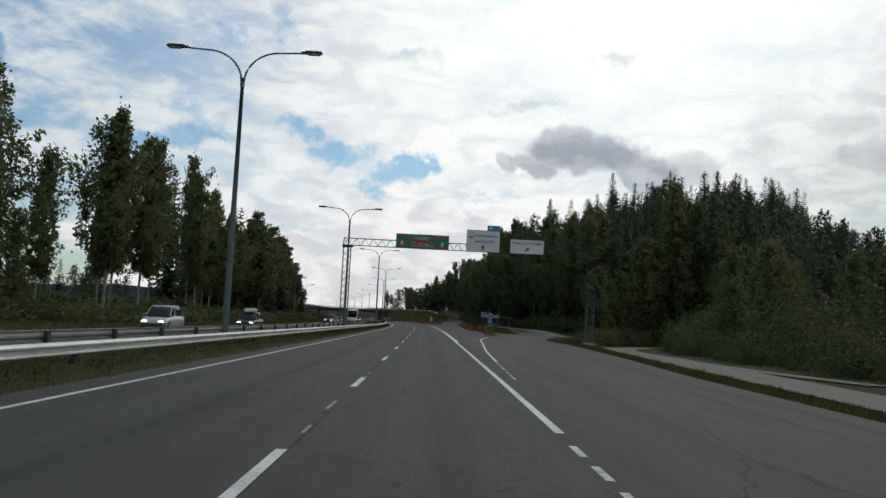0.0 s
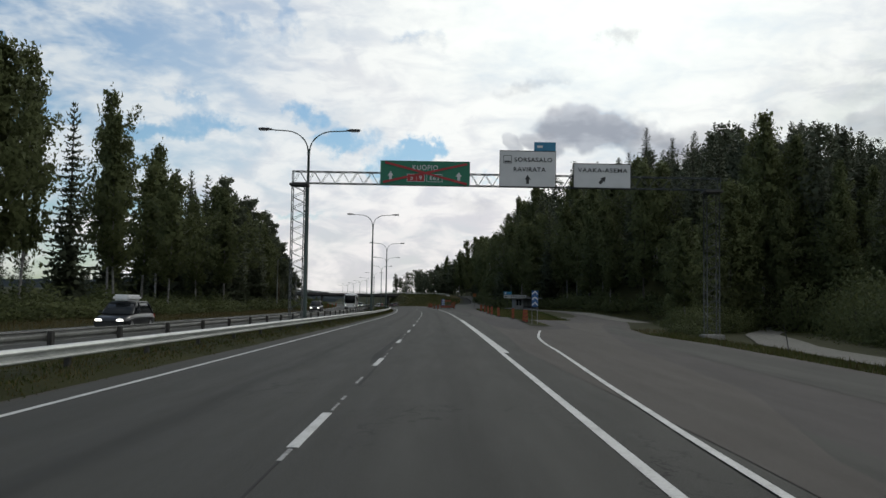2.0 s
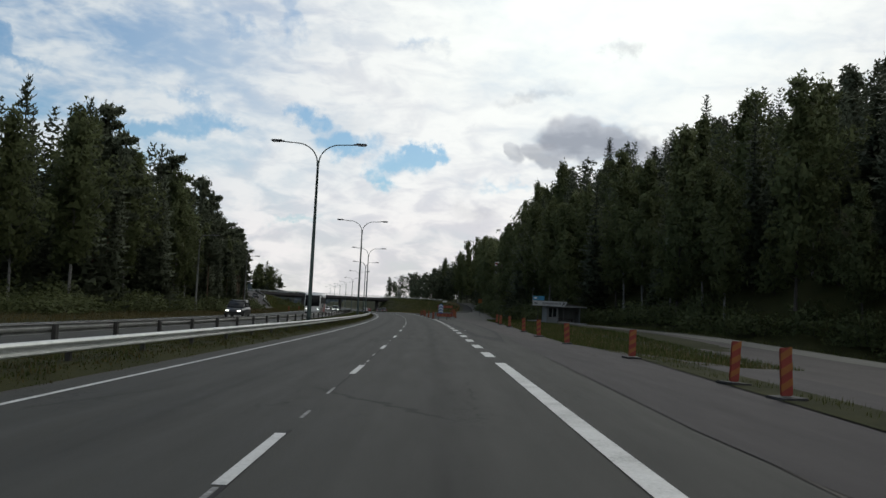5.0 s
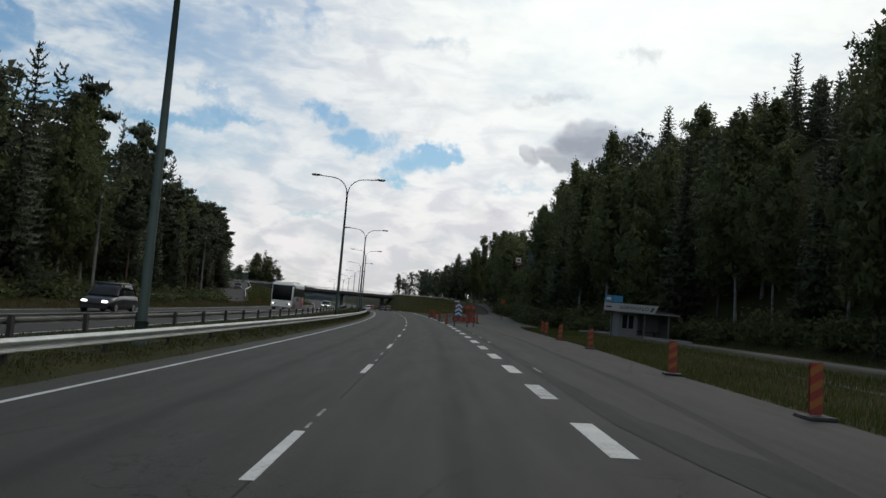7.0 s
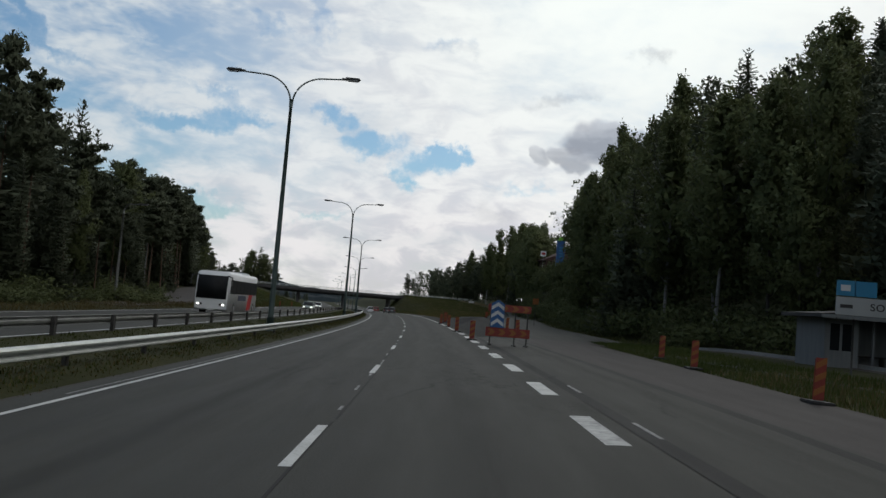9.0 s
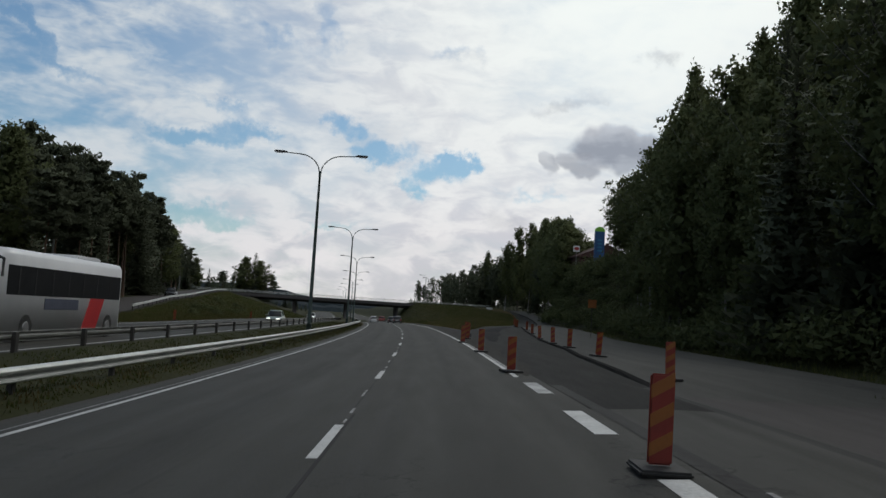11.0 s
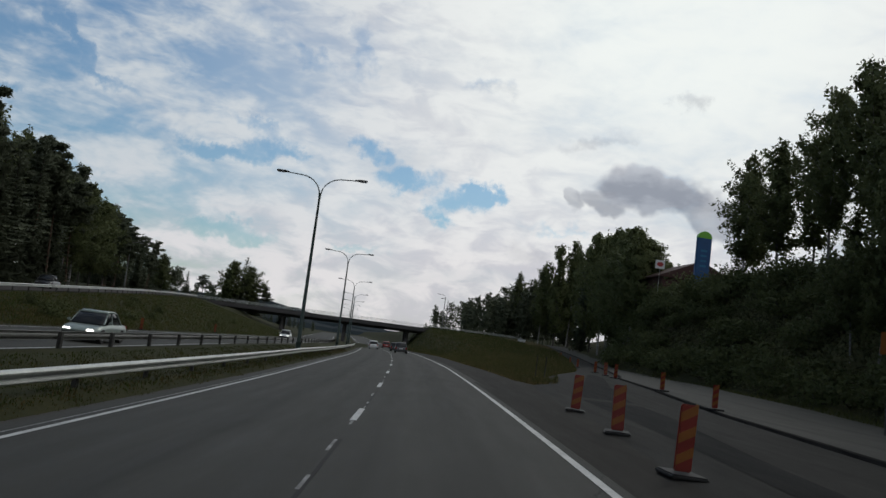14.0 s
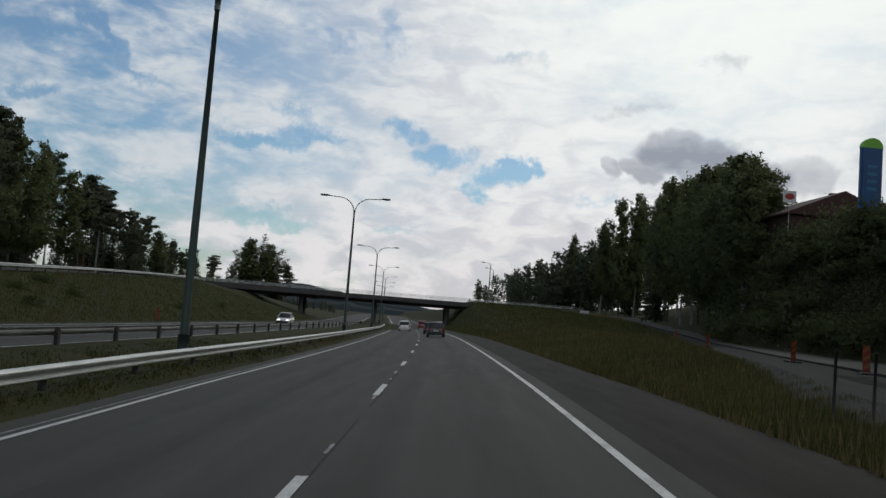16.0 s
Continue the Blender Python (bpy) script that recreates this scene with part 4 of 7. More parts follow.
def lattice(bm, p0, p1, wx, wy, bays, axis, r=0.028, rd=0.014):
    """Four chords with zigzag bracing, from p0 along an axis."""
    p0, p1 = Vector(p0), Vector(p1)
    if axis == "x":
        u, v = Vector((0, wy, 0)), Vector((0, 0, wx))
    else:
        u, v = Vector((wx, 0, 0)), Vector((0, wy, 0))
    corners = [Vector(), u, u + v, v]
    for c in corners:
        tube(bm, [p0 + c, p1 + c], r, 6)
    for i in range(bays):
        a, mid, b = p0.lerp(p1, i / bays), p0.lerp(p1, (i + 0.5) / bays), p0.lerp(p1, (i + 1) / bays)
        for c0, c1 in ((corners[0], corners[3]), (corners[1], corners[2]), (corners[0], corners[1]), (corners[3], corners[2])):
            tube(bm, [a + c0, mid + c1], rd, 4, False)
            tube(bm, [mid + c1, b + c0], rd, 4, False)
    for p in (p0, p1):
        for c0, c1 in zip(corners, corners[1:] + corners[:1]):
            tube(bm, [p + c0, p + c1], r, 5, False)


gantry = empty("sign_gantry", gm, "steel lattice gantry spanning the carriageway and exit lane", "gantry")
bm = bmesh.new()
lattice(bm, (-6.95, 0.15, 8.42), (17.9, 0.15, 8.42), 0.68, 0.45, 30, "x")
part("beam", bm, TRUSS, gantry)
for x, dz in ((-6.95, -0.15), (17.1, -0.2)):
    bm = bmesh.new()
    lattice(bm, (x, 0.1, dz), (x, 0.1, 8.25), 0.72, 0.6, 13, "z")
    leg = part("leg", bm, TRUSS, gantry)
    bm = bmesh.new()
    box(bm, (x + 0.4, 0.4, 8.31), (1.05, 0.95, 0.14), 0.02)
    part("bearing_plate", bm, POST, leg)
    bm = bmesh.new()
    box(bm, (x + 0.38, 0.45, dz + 0.05), (1.2, 1.1, 0.35), 0.04)
    part("footing", bm, CONCRETE, leg)

sm = gm @ Matrix.Translation((0.03, 0, 0.1)) @ Matrix.Diagonal((0.976, 1.0, 0.976, 1.0))
g = sign_board("direction_sign", sm, -1.9, 3.35, 8.5, 9.87, SIGN_GREEN, "green motorway sign with city name crossed out in red", SIGN_GREEN)
text_part("KUOPIO", 0.42, 0.72, 9.50, SIGN_WHITE, g, -0.05, width=1.5, label="white city name")
arrow(-1.32, 9.02, 0.50, SIGN_WHITE, g, -0.04)
arrow(2.72, 9.02, 0.50, SIGN_WHITE, g, -0.04)
for x0, x1, mat, txt in ((-0.32, 0.20, SIGN_RED, "5"), (0.22, 0.68, SIGN_RED, "9"), (0.84, 1.72, SIGN_GREEN, "E63")):
    shape("route_panel", [(x0 - 0.03, 8.67), (x1 + 0.03, 8.67), (x1 + 0.03, 9.13), (x0 - 0.03, 9.13)], -0.036, SIGN_WHITE, g, 0.006)
    shape("route_panel", [(x0, 8.70), (x1, 8.70), (x1, 9.10), (x0, 9.10)], -0.043, mat, g, 0.006)
    text_part(txt, 0.36, (x0 + x1) / 2, 8.89, SIGN_WHITE, g, -0.056, label="white route number")
for a, b in (((-1.75, 8.62), (3.2, 9.76)), ((-1.65, 9.80), (3.2, 8.56))):
    d = Vector((b[0] - a[0], b[1] - a[1])).normalized()
    nx, nz = -d.y * 0.065, d.x * 0.065
    shape("cross_bar", [(a[0] + nx, a[1] + nz), (a[0] - nx, a[1] - nz), (b[0] - nx, b[1] - nz), (b[0] + nx, b[1] + nz)], -0.066 if a[1] < 9 else -0.072, SIGN_RED, g, 0.005, "red crossing-out bar")
w = sign_board("direction_sign", sm, 5.15, 8.45, 8.5, 10.6, SIGN_WHITE, "white overhead sign for two places straight ahead", POST)
text_part("SORSASALO", 0.36, 7.13, 10.08, SIGN_BLACK, w, -0.05, width=2.25, label="black place name")
text_part("RAVIRATA", 0.36, 6.9, 9.50, SIGN_BLACK, w, -0.05, width=1.9, label="black place name")
arrow(6.8, 8.92, 0.52, SIGN_BLACK, w, -0.04)
shape("logo_frame", [(5.35, 9.86), (5.85, 9.86), (5.85, 10.34), (5.35, 10.34)], -0.037, SIGN_BLACK, w, 0.004)
shape("logo_field", [(5.38, 9.89), (5.82, 9.89), (5.82, 10.31), (5.38, 10.31)], -0.042, SIGN_WHITE, w, 0.004)
shape("logo_bar", [(5.42, 9.92), (5.78, 9.92), (5.78, 10.02), (5.42, 10.02)], -0.047, SIGN_BLACK, w, 0.004)
bsign = sign_board("route_plate", sm, 7.2, 8.43, 10.66, 11.12, PLATE_BLUE, "small blue plate on top of the white sign", PLATE_BLUE)
shape("writing_bar", [(7.35, 10.82), (7.68, 10.82), (7.68, 10.96), (7.35, 10.96)], -0.04, SIGN_WHITE, bsign, 0.004)
v = sign_board("direction_sign", sm, 9.55, 12.9, 8.5, 9.9, SIGN_WHITE, "white overhead sign for the weighing station exit", POST)
text_part("VAAKA-ASEMA", 0.36, 11.25, 9.52, SIGN_BLACK, v, -0.05, width=2.95, label="black place name")
arrow(11.25, 8.95, 0.55, SIGN_BLACK, v, -0.04, 42)


# ---------------------------------------------------------------- small signs and markers
def chevron_sign(m, w, h, z0, label, posts=True):
    th = empty("chevron_sign", m, label, "road sign")
    bm = bmesh.new()
    box(bm, (0, 0, z0 + h / 2), (w, 0.04, h), 0.01)
    part("board", bm, SIGN_BLUE, th)
    n = 3
    for i in range(n):
        zc = z0 + h * (i + 0.55) / n - 0.02
        t = h / n * 0.30
        shape("chevron", [(-w * 0.44, zc - h / n * 0.30), (0, zc + h / n * 0.20), (w * 0.44, zc - h / n * 0.30), (w * 0.44, zc - h / n * 0.30 + t), (0, zc + h / n * 0.20 + t), (-w * 0.44, zc - h / n * 0.30 + t)], -0.022, SIGN_WHITE, th, 0.004)
    if posts:
        for x in (-w * 0.42, w * 0.42):
            bm = bmesh.new()
            tube(bm, [(x, 0.05, -0.2), (x, 0.05, z0 + h - 0.05)], 0.025, 8)
            part("post", bm, GALV_OLD, th)
    return th


chevron_sign(on(76.0, 8.75, 0.0), 0.47, 1.2, 1.40, "blue sign with white upward chevrons on the traffic island")
island = ribbon("traffic_island", [(71.5, 8.75), (74, 8.8), (80, 9.1), (92, 9.7), (96, 9.85)], 0.7, lambda s, la: max(ground_z(s, la), float(base_z(s, la))) + 0.03, SOIL, "narrow grassy traffic island", "traffic island")


def barrier_trailer(m):
    th = empty("barrier_trailer", m, "roadworks barrier with blue chevron board and red and yellow planks", "barrier")
    for zc, x0, x1 in ((0.60, -1.0, 0.98), (1.68, -0.95, 0.98)):
        bm = bmesh.new()
        box(bm, ((x0 + x1) / 2, 0, zc), (x1 - x0, 0.05, 0.40 if zc < 1 else 0.32), 0.01)
        pl = part("plank", bm, MARK_RED, th)
        x = x0 + 0.08
        while x < x1 - 0.34:
            shape("arrow_mark", [(x, zc - 0.13), (x + 0.2, zc - 0.13), (x + 0.34, zc), (x + 0.2, zc + 0.13), (x, zc + 0.13), (x + 0.14, zc)], -0.027, MARK_YELLOW, pl, 0.004)
            x += 0.48
    for x in (-0.8, 0.3, 0.85):
        bm = bmesh.new()
        box(bm, (x, 0.06, 0.9), (0.06, 0.06, 1.85), 0.008)
        box(bm, (x, 0.1, 0.04), (0.12, 0.9, 0.08), 0.01)
        part("stand", bm, POST, th)
    bm = bmesh.new()
    prism(bm, [(-0.82, 0.80), (-0.22, 0.80), (-0.22, 1.86), (-0.52, 2.04), (-0.82, 1.86)], -0.08, -0.04)
    bmesh.ops.recalc_face_normals(bm, faces=bm.faces)
    bd = part("chevron_board", bm, SIGN_BLUE, th)
    for i in range(3):
        zc = 0.93 + i * 0.36
        shape("chevron", [(-0.80, zc - 0.08), (-0.52, zc + 0.12), (-0.24, zc - 0.08), (-0.24, zc + 0.08), (-0.52, zc + 0.28), (-0.80, zc + 0.08)], -0.082, SIGN_WHITE, bd, 0.004)
    return th


barrier_trailer(on(174.0, 4.92, float(base_z(174.0, 4.92))))


def marker_panel(m, label):
    """Upright striped channelling panel on a rubber foot."""
    th = empty("marker_panel", m, label, "traffic marker", "roadworks marker panels")
    bm = bmesh.new()
    box(bm, (0, 0, 0.035), (0.54, 0.72, 0.07), 0.025)
    part("foot", bm, RUBBER, th)
    bm = bmesh.new()
    box(bm, (0, 0, 0.55), (0.26, 0.05, 0.94), 0.02)
    pn = part("panel", bm, MARK_RED, th)
    for i in range(3):
        z = 0.16 + i * 0.30
        for y in (-0.027, 0.031):
            shape("stripe", [(-0.12, z), (0.12, z + 0.14), (0.12, z + 0.28), (-0.12, z + 0.14)], y, MARK_YELLOW, pn, 0.004)
    return th


mk_label = "red and yellow striped marker panel on a black rubber foot"
first = marker_panel(on(208.6, 3.72, float(base_z(208.6, 3.72)), 6), mk_label)
rnd = random.Random(11)
LEFT_ROW = [(180.0, 3.7), (195.4, 3.66), (221.6, 3.66), (229.2, 4.45), (236.2, 5.0), (242.0, 5.45), (248.0, 5.7)]
GRASS_ROW = [(81.1, 8.7), (84.4, 8.85), (94.5, 8.9), (105.6, 8.45), (116.0, 8.5), (126.1, 8.8), (143.3, 9.65), (154.8, 10.0), (166.2, 10.85), (173.0, 11.6)]
RIGHT_ROW = [(193.6, 7.7), (206.4, 8.45), (217.2, 9.2), (224.4, 9.5), (236.0, 10.5), (258.6, 13.5), (270.0, 14.8), (284.0, 15.8), (290.0, 16.6), (300.0, 18.2), (324.5, 22.2), (346, 26.2), (375, 31.4)]
for row in (LEFT_ROW, GRASS_ROW, RIGHT_ROW):
    for s, la in row:
        z = float(base_z(s, la)) + (float(exit_z(s)) + 0.09 * float(smooth((s - 189) / 9)) if row is RIGHT_ROW else 0.0)
        if row is GRASS_ROW and s > 105:
            z = max(ground_z(s, la) + 0.02, float(base_z(s, la)) - 0.008)
        copy_thing(first, on(s, la, z, rnd.uniform(-14, 14)) @ Matrix.Rotation(radians(rnd.uniform(-3, 3)), 4, "Y"))
for s, la in ((297.2, -21.3), (251.4, -21.2), (330.0, -21.6), (228, -21.2)):
    copy_thing(first, on(s, la, ground_z(s, la), rnd.uniform(-14, 14)))


def post_sign(name, m, w, h, z0, mat, label, posts=(0.0,), post_mat=GALV):
    th = empty(name, m, label, "road sign")
    bm = bmesh.new()
    box(bm, (0, 0, z0 + h / 2), (w, 0.035, h), 0.01)
    part("board", bm, mat, th)
    for x in posts:
        bm = bmesh.new()
        tube(bm, [(x, 0.05, -0.3), (x, 0.05, z0 + h - 0.03)], 0.035, 8)
        part("post", bm, post_mat, th)
    return th


for s, la in ((275.6, 8.75), (275.0, 9.2)):
    th = empty("delineator", on(s, la, ground_z(s, la), 0), "thin dark grey metal post in the grass of the mound", "delineator", "thin delineators on the mound")
    bm = bmesh.new()
    tube(bm, [(0, 0, -0.3), (0.02, 0, 1.42)], 0.03, 8)
    pt = part("post", bm, POST, th)
    bm = bmesh.new()
    tube(bm, [(0.02, 0, 1.41), (0.02, 0, 1.46)], 0.036, 8)
    part("cap", bm, POST, th)
post_sign("orange_sign", on(255.8, 19.0, ground_z(255.8, 19.0)), 0.85, 0.85, 3.43 - ground_z(255.8, 19.0), SIGN_ORANGE, "square orange roadworks sign on a post beside the ramp", post_mat=POST)
post_sign("white_sign", on(442.0, 37.0, ground_z(442.0, 37.0)), 2.0, 0.9, 4.6 - ground_z(442.0, 37.0), SIGN_WHITE, "white sign board at the top of the exit ramp", (-0.7, 0.7))
ps = post_sign("place_sign", on(164.0, 14.8, 0.42), 0.05, 0.05, 2.0, POST, "white place-name arrow sign with blue plates on grey posts", (0.6, 3.0), POST)
shape("arrow_board", [(-0.05, 2.15), (3.75, 2.15), (4.05, 2.75), (-0.05, 2.75)], 0.0, SIGN_DULL, ps, 0.05)
text_part("SORSASALO", 0.34, 2.2, 2.45, SIGN_BLACK, ps, -0.055, width=2.2, label="black place name")
arrow(3.6, 2.45, 0.42, SIGN_BLACK, ps, -0.05, 42)
shape("plate", [(-0.05, 2.79), (0.55, 2.79), (0.55, 3.30), (-0.05, 3.30)], 0.0, PLATE_BLUE, ps, 0.05)
shape("plate", [(0.58, 2.79), (1.3, 2.79), (1.3, 3.30), (0.58, 3.30)], 0.0, PLATE_BLUE, ps, 0.05)
shape("writing_bar", [(0.08, 2.95), (0.4, 2.95), (0.4, 3.15), (0.08, 3.15)], -0.051, SIGN_WHITE, ps, 0.004)
shape("writing_bar", [(0.08, 2.38), (0.5, 2.38), (0.5, 2.5), (0.08, 2.5)], -0.051, SIGN_BLACK, ps, 0.004)

th = empty("wooden_stake", on(45.0, 14.5, ground_z(45.0, 14.5)), "thin dark leaning stake in the verge beside the bicycle path", "stake")
bm = bmesh.new()
tube(bm, [(0.0, 0.0, -0.15), (-0.06, 0.1, 0.5), (-0.14, 0.2, 1.05)], [0.022, 0.02, 0.016], 6)
part("shaft", bm, POST, th)


def bus_shelter(m):
    th = empty("bus_shelter", m, "grey boarded roadside shelter with a flat overhanging roof", "shelter")
    for c, sz, nm in (((0, 1.4, 1.0), (4.4, 0.12, 2.1), "back_wall"), ((-2.15, 0.4, 1.0), (0.12, 2.0, 2.1), "side_wall"), ((2.15, 0.4, 1.0), (0.12, 2.0, 2.1), "side_wall"), ((-1.4, -0.55, 1.0), (1.5, 0.1, 2.1), "front_wall")):
        bm = bmesh.new()
        box(bm, c, sz, 0.01)
        part(nm, bm, WALL_GREY, th)
    bm = bmesh.new()
    prism(bm, [(-2.75, 1.98), (2.75, 1.98), (2.75, 2.12), (0, 2.38), (-2.75, 2.12)], -1.2, 1.8)
    bmesh.ops.recalc_face_normals(bm, faces=bm.faces)
    part("roof", bm, ROOFING, th)
    bm = bmesh.new()
    box(bm, (0, -1.22, 2.02), (5.6, 0.05, 0.16), 0.01)
    part("fascia", bm, WALL_GREY, th)
    for x in (-1.75, -1.2):
        bm = bmesh.new()
        box(bm, (x, -0.61, 1.2), (0.42, 0.03, 1.1), 0.008)
        part("window", bm, GLASS_DARK, th)
    for x in (0.0, 2.1):
        bm = bmesh.new()
        box(bm, (x, -0.6, 1.0), (0.09, 0.09, 2.05), 0.01)
        part("post", bm, WALL_GREY, th)
    bm = bmesh.new()
    box(bm, (0.7, 1.1, 0.45), (2.4, 0.38, 0.06), 0.01)
    box(bm, (-0.3, 1.1, 0.2), (0.06, 0.3, 0.45))
    box(bm, (1.7, 1.1, 0.2), (0.06, 0.3, 0.45))
    part("bench", bm, DARK_BARK, th)
    return th


bus_shelter(on(171.5, 19.7, ground_z(170.5, 19.6) + 0.05, 8))
kerb = empty("kerb", IDENT, "pale concrete kerb behind the side road", "kerb", kind="structure")
kerb_lat = lerp([(160, 20.3), (178, 18.6), (190, 17.4)])
sweep("kerb_stone", np.arange(160, 190, 3.0), kerb_lat, [(-0.08, -0.2), (0.08, -0.2), (0.08, 0.14), (-0.08, 0.14)], lambda s: terrain(s, kerb_lat(s)) + 0.05, CONCRETE, kerb)

# ---------------------------------------------------------------- overbridge
bridge = empty("overbridge", on(462.0, 0, 0), "long grey concrete overbridge crossing the road", "bridge")


def bridge_bar(name, x0, x1, y0, y1, dz0, dz1, mat):
    bm = bmesh.new()
    n = 8
    rings = []
    for i in range(n + 1):
        x = x0 + (x1 - x0) * i / n
        z = 4.15 - 0.002 * x
        rings.append([bm.verts.new((x, y, z + d)) for y, d in ((y0, dz0), (y1, dz0), (y1, dz1), (y0, dz1))])
    for a, b in zip(rings, rings[1:]):
        for k in range(4):
            bm.faces.new((a[k], a[(k + 1) % 4], b[(k + 1) % 4], b[k]))
    bm.faces.new(rings[0])
    bm.faces.new(rings[-1][::-1])
    bmesh.ops.recalc_face_normals(bm, faces=bm.faces)
    return part(name, bm, mat, bridge)


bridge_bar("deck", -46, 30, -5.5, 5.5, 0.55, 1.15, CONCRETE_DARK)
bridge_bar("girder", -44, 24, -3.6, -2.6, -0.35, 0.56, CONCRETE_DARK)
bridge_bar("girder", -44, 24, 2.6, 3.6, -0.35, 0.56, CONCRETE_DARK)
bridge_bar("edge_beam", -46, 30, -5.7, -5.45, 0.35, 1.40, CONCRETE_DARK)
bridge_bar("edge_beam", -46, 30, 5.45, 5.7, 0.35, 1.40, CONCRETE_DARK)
for y in (-5.55, 5.55):
    for dz in (2.25, 1.85):
        bridge_bar("handrail", -60, 40, y - 0.03, y + 0.03, dz, dz + 0.07, GALV)
    x = -58.0
    while x < 40:
        bm = bmesh.new()
        box(bm, (x, y, 4.15 - 0.002 * x + 1.85), (0.06, 0.06, 0.95))
        part("railing_post", bm, GALV, bridge)
        x += 2.5
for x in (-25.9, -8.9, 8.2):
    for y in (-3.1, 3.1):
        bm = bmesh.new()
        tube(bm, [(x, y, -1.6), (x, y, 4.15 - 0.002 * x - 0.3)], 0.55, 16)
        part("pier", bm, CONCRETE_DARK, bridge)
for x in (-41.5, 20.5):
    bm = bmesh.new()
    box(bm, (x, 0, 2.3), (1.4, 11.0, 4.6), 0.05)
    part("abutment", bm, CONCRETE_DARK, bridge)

# ---------------------------------------------------------------- vehicles
def loft(bm, rings):
    """Close a body from rings of equal length."""
    rr = [[bm.verts.new(p) for p in r] for r in rings]
    n = len(rr[0])
    for a, b in zip(rr, rr[1:]):
        for k in range(n):
            f = bm.faces.new((a[k], a[(k + 1) % n], b[(k + 1) % n], b[k]))
            f.smooth = True
    bm.faces.new(rr[0])
    bm.faces.new(rr[-1][::-1])
    bmesh.ops.recalc_face_normals(bm, faces=bm.faces)


def car(m, paint, label, length=4.3, width=1.75, height=1.5, lights=True, wagon=True, roof_box=False):
    """Front at +y; body shell, glasshouse, wheels and lamps."""
    th = empty("car", m, label, "car", "traffic on the road")
    hl, hw = length / 2, width / 2
    belt, sill = height * 0.60, 0.22
    prof = [(-hl, 0.55 * belt, 0.86), (-hl + 0.05, 0.97 * belt, 0.93), (-hl + 0.5, belt, 1.0), (0.0, belt, 1.0), (hl * 0.35, 0.97 * belt, 1.0), (hl * 0.7, 0.86 * belt, 0.97), (hl - 0.12, 0.72 * belt, 0.90), (hl, 0.50 * belt, 0.80)]
    rings = []
    for y, top, k in prof:
        w = hw * k
        s0 = sill + (0.12 if abs(y) > hl - 0.2 else 0)
        rings.append([(-w * 0.94, y, s0), (-w, y, s0 + 0.18), (-w * 1.0, y, top * 0.72), (-w * 0.93, y, top * 0.97), (-w * 0.80, y, top), (w * 0.80, y, top), (w * 0.93, y, top * 0.97), (w, y, top * 0.72), (w, y, s0 + 0.18), (w * 0.94, y, s0)])
    bm = bmesh.new()
    loft(bm, rings)
    body = part("body", bm, paint, th)
    y_back = -hl + (0.12 if wagon else 0.75)
    cab = [(y_back, belt - 0.04, 0.88), (y_back + 0.32, height * 0.93, 0.76), (y_back + 0.75, height, 0.73), (0.15, height, 0.73), (0.45, height * 0.965, 0.73), (hl * 0.52, belt - 0.03, 0.86)]
    bm = bmesh.new()
    rings = []
    for y, top, k in cab:
        w = hw * k
        rings.append([(-hw * 0.90, y, belt - 0.06), (-w, y, max(belt - 0.02, top - 0.05)), (-w * 0.9, y, max(belt - 0.01, top)), (w * 0.9, y, max(belt - 0.01, top)), (w, y, max(belt - 0.02, top - 0.05)), (hw * 0.90, y, belt - 0.06)])
    loft(bm, rings)
    part("glasshouse", bm, GLASS_DARK, th)
    bm = bmesh.new()
    rings = []
    for y, top, k in ((y_back + 0.30, height * 0.93, 0.77), (y_back + 0.75, height + 0.012, 0.745), (0.15, height + 0.012, 0.745), (0.50, height * 0.965, 0.745)):
        w = hw * k
        rings.append([(-w, y, top - 0.07), (-w * 0.92, y, top + 0.008), (w * 0.92, y, top + 0.008), (w, y, top - 0.07)])
    loft(bm, rings)
    part("roof", bm, paint, th)
    for k in (-1, 1):
        for y0, y1 in (((hl * 0.50, belt), (0.40, height * 0.96)), ((0.0, belt), (-0.05, height * 0.97)), ((y_back + 0.05, belt), (y_back + 0.55, height * 0.96))):
            bm = bmesh.new()
            tube(bm, [(k * hw * 0.885, y0[0], y0[1] - 0.02), (k * hw * 0.755, y1[0], y1[1] - 0.02)], 0.035, 5)
            part("pillar", bm, paint, th)
        bm = bmesh.new()
        box(bm, (k * (hw + 0.10), hl * 0.36, belt + 0.07), (0.18, 0.10, 0.14), 0.04)
        part("mirror", bm, paint, th)
        for y in (-hl * 0.60, hl * 0.62):
            bm = bmesh.new()
            tube(bm, [(k * (hw - 0.20), y, 0.31), (k * (hw - 0.0), y, 0.31)], [0.31, 0.31], 20)
            wh = part("wheel", bm, TYRE, th)
            bm = bmesh.new()
            tube(bm, [(k * (hw - 0.02), y, 0.31), (k * (hw + 0.012), y, 0.31)], [0.20, 0.19], 14)
            part("rim", bm, RIM, wh)
        bm = bmesh.new()
        box(bm, (k * hw * 0.60, hl - 0.06, belt * 0.62), (0.34, 0.12, 0.15), 0.04)
        part("headlight", bm, HEADLIGHT if lights else LENS, th)
        bm = bmesh.new()
        box(bm, (k * hw * 0.80, -hl + 0.03, belt * 0.80), (0.20, 0.10, 0.30), 0.03)
        part("tail_lamp", bm, TAIL_RED, th)
    for y, nm in ((hl - 0.02, "front_bumper"), (-hl + 0.02, "rear_bumper")):
        bm = bmesh.new()
        box(bm, (0, y, 0.36), (width * 0.80, 0.12, 0.24), 0.04)
        part(nm, bm, BLACK_TRIM if nm == "front_bumper" else paint, th)
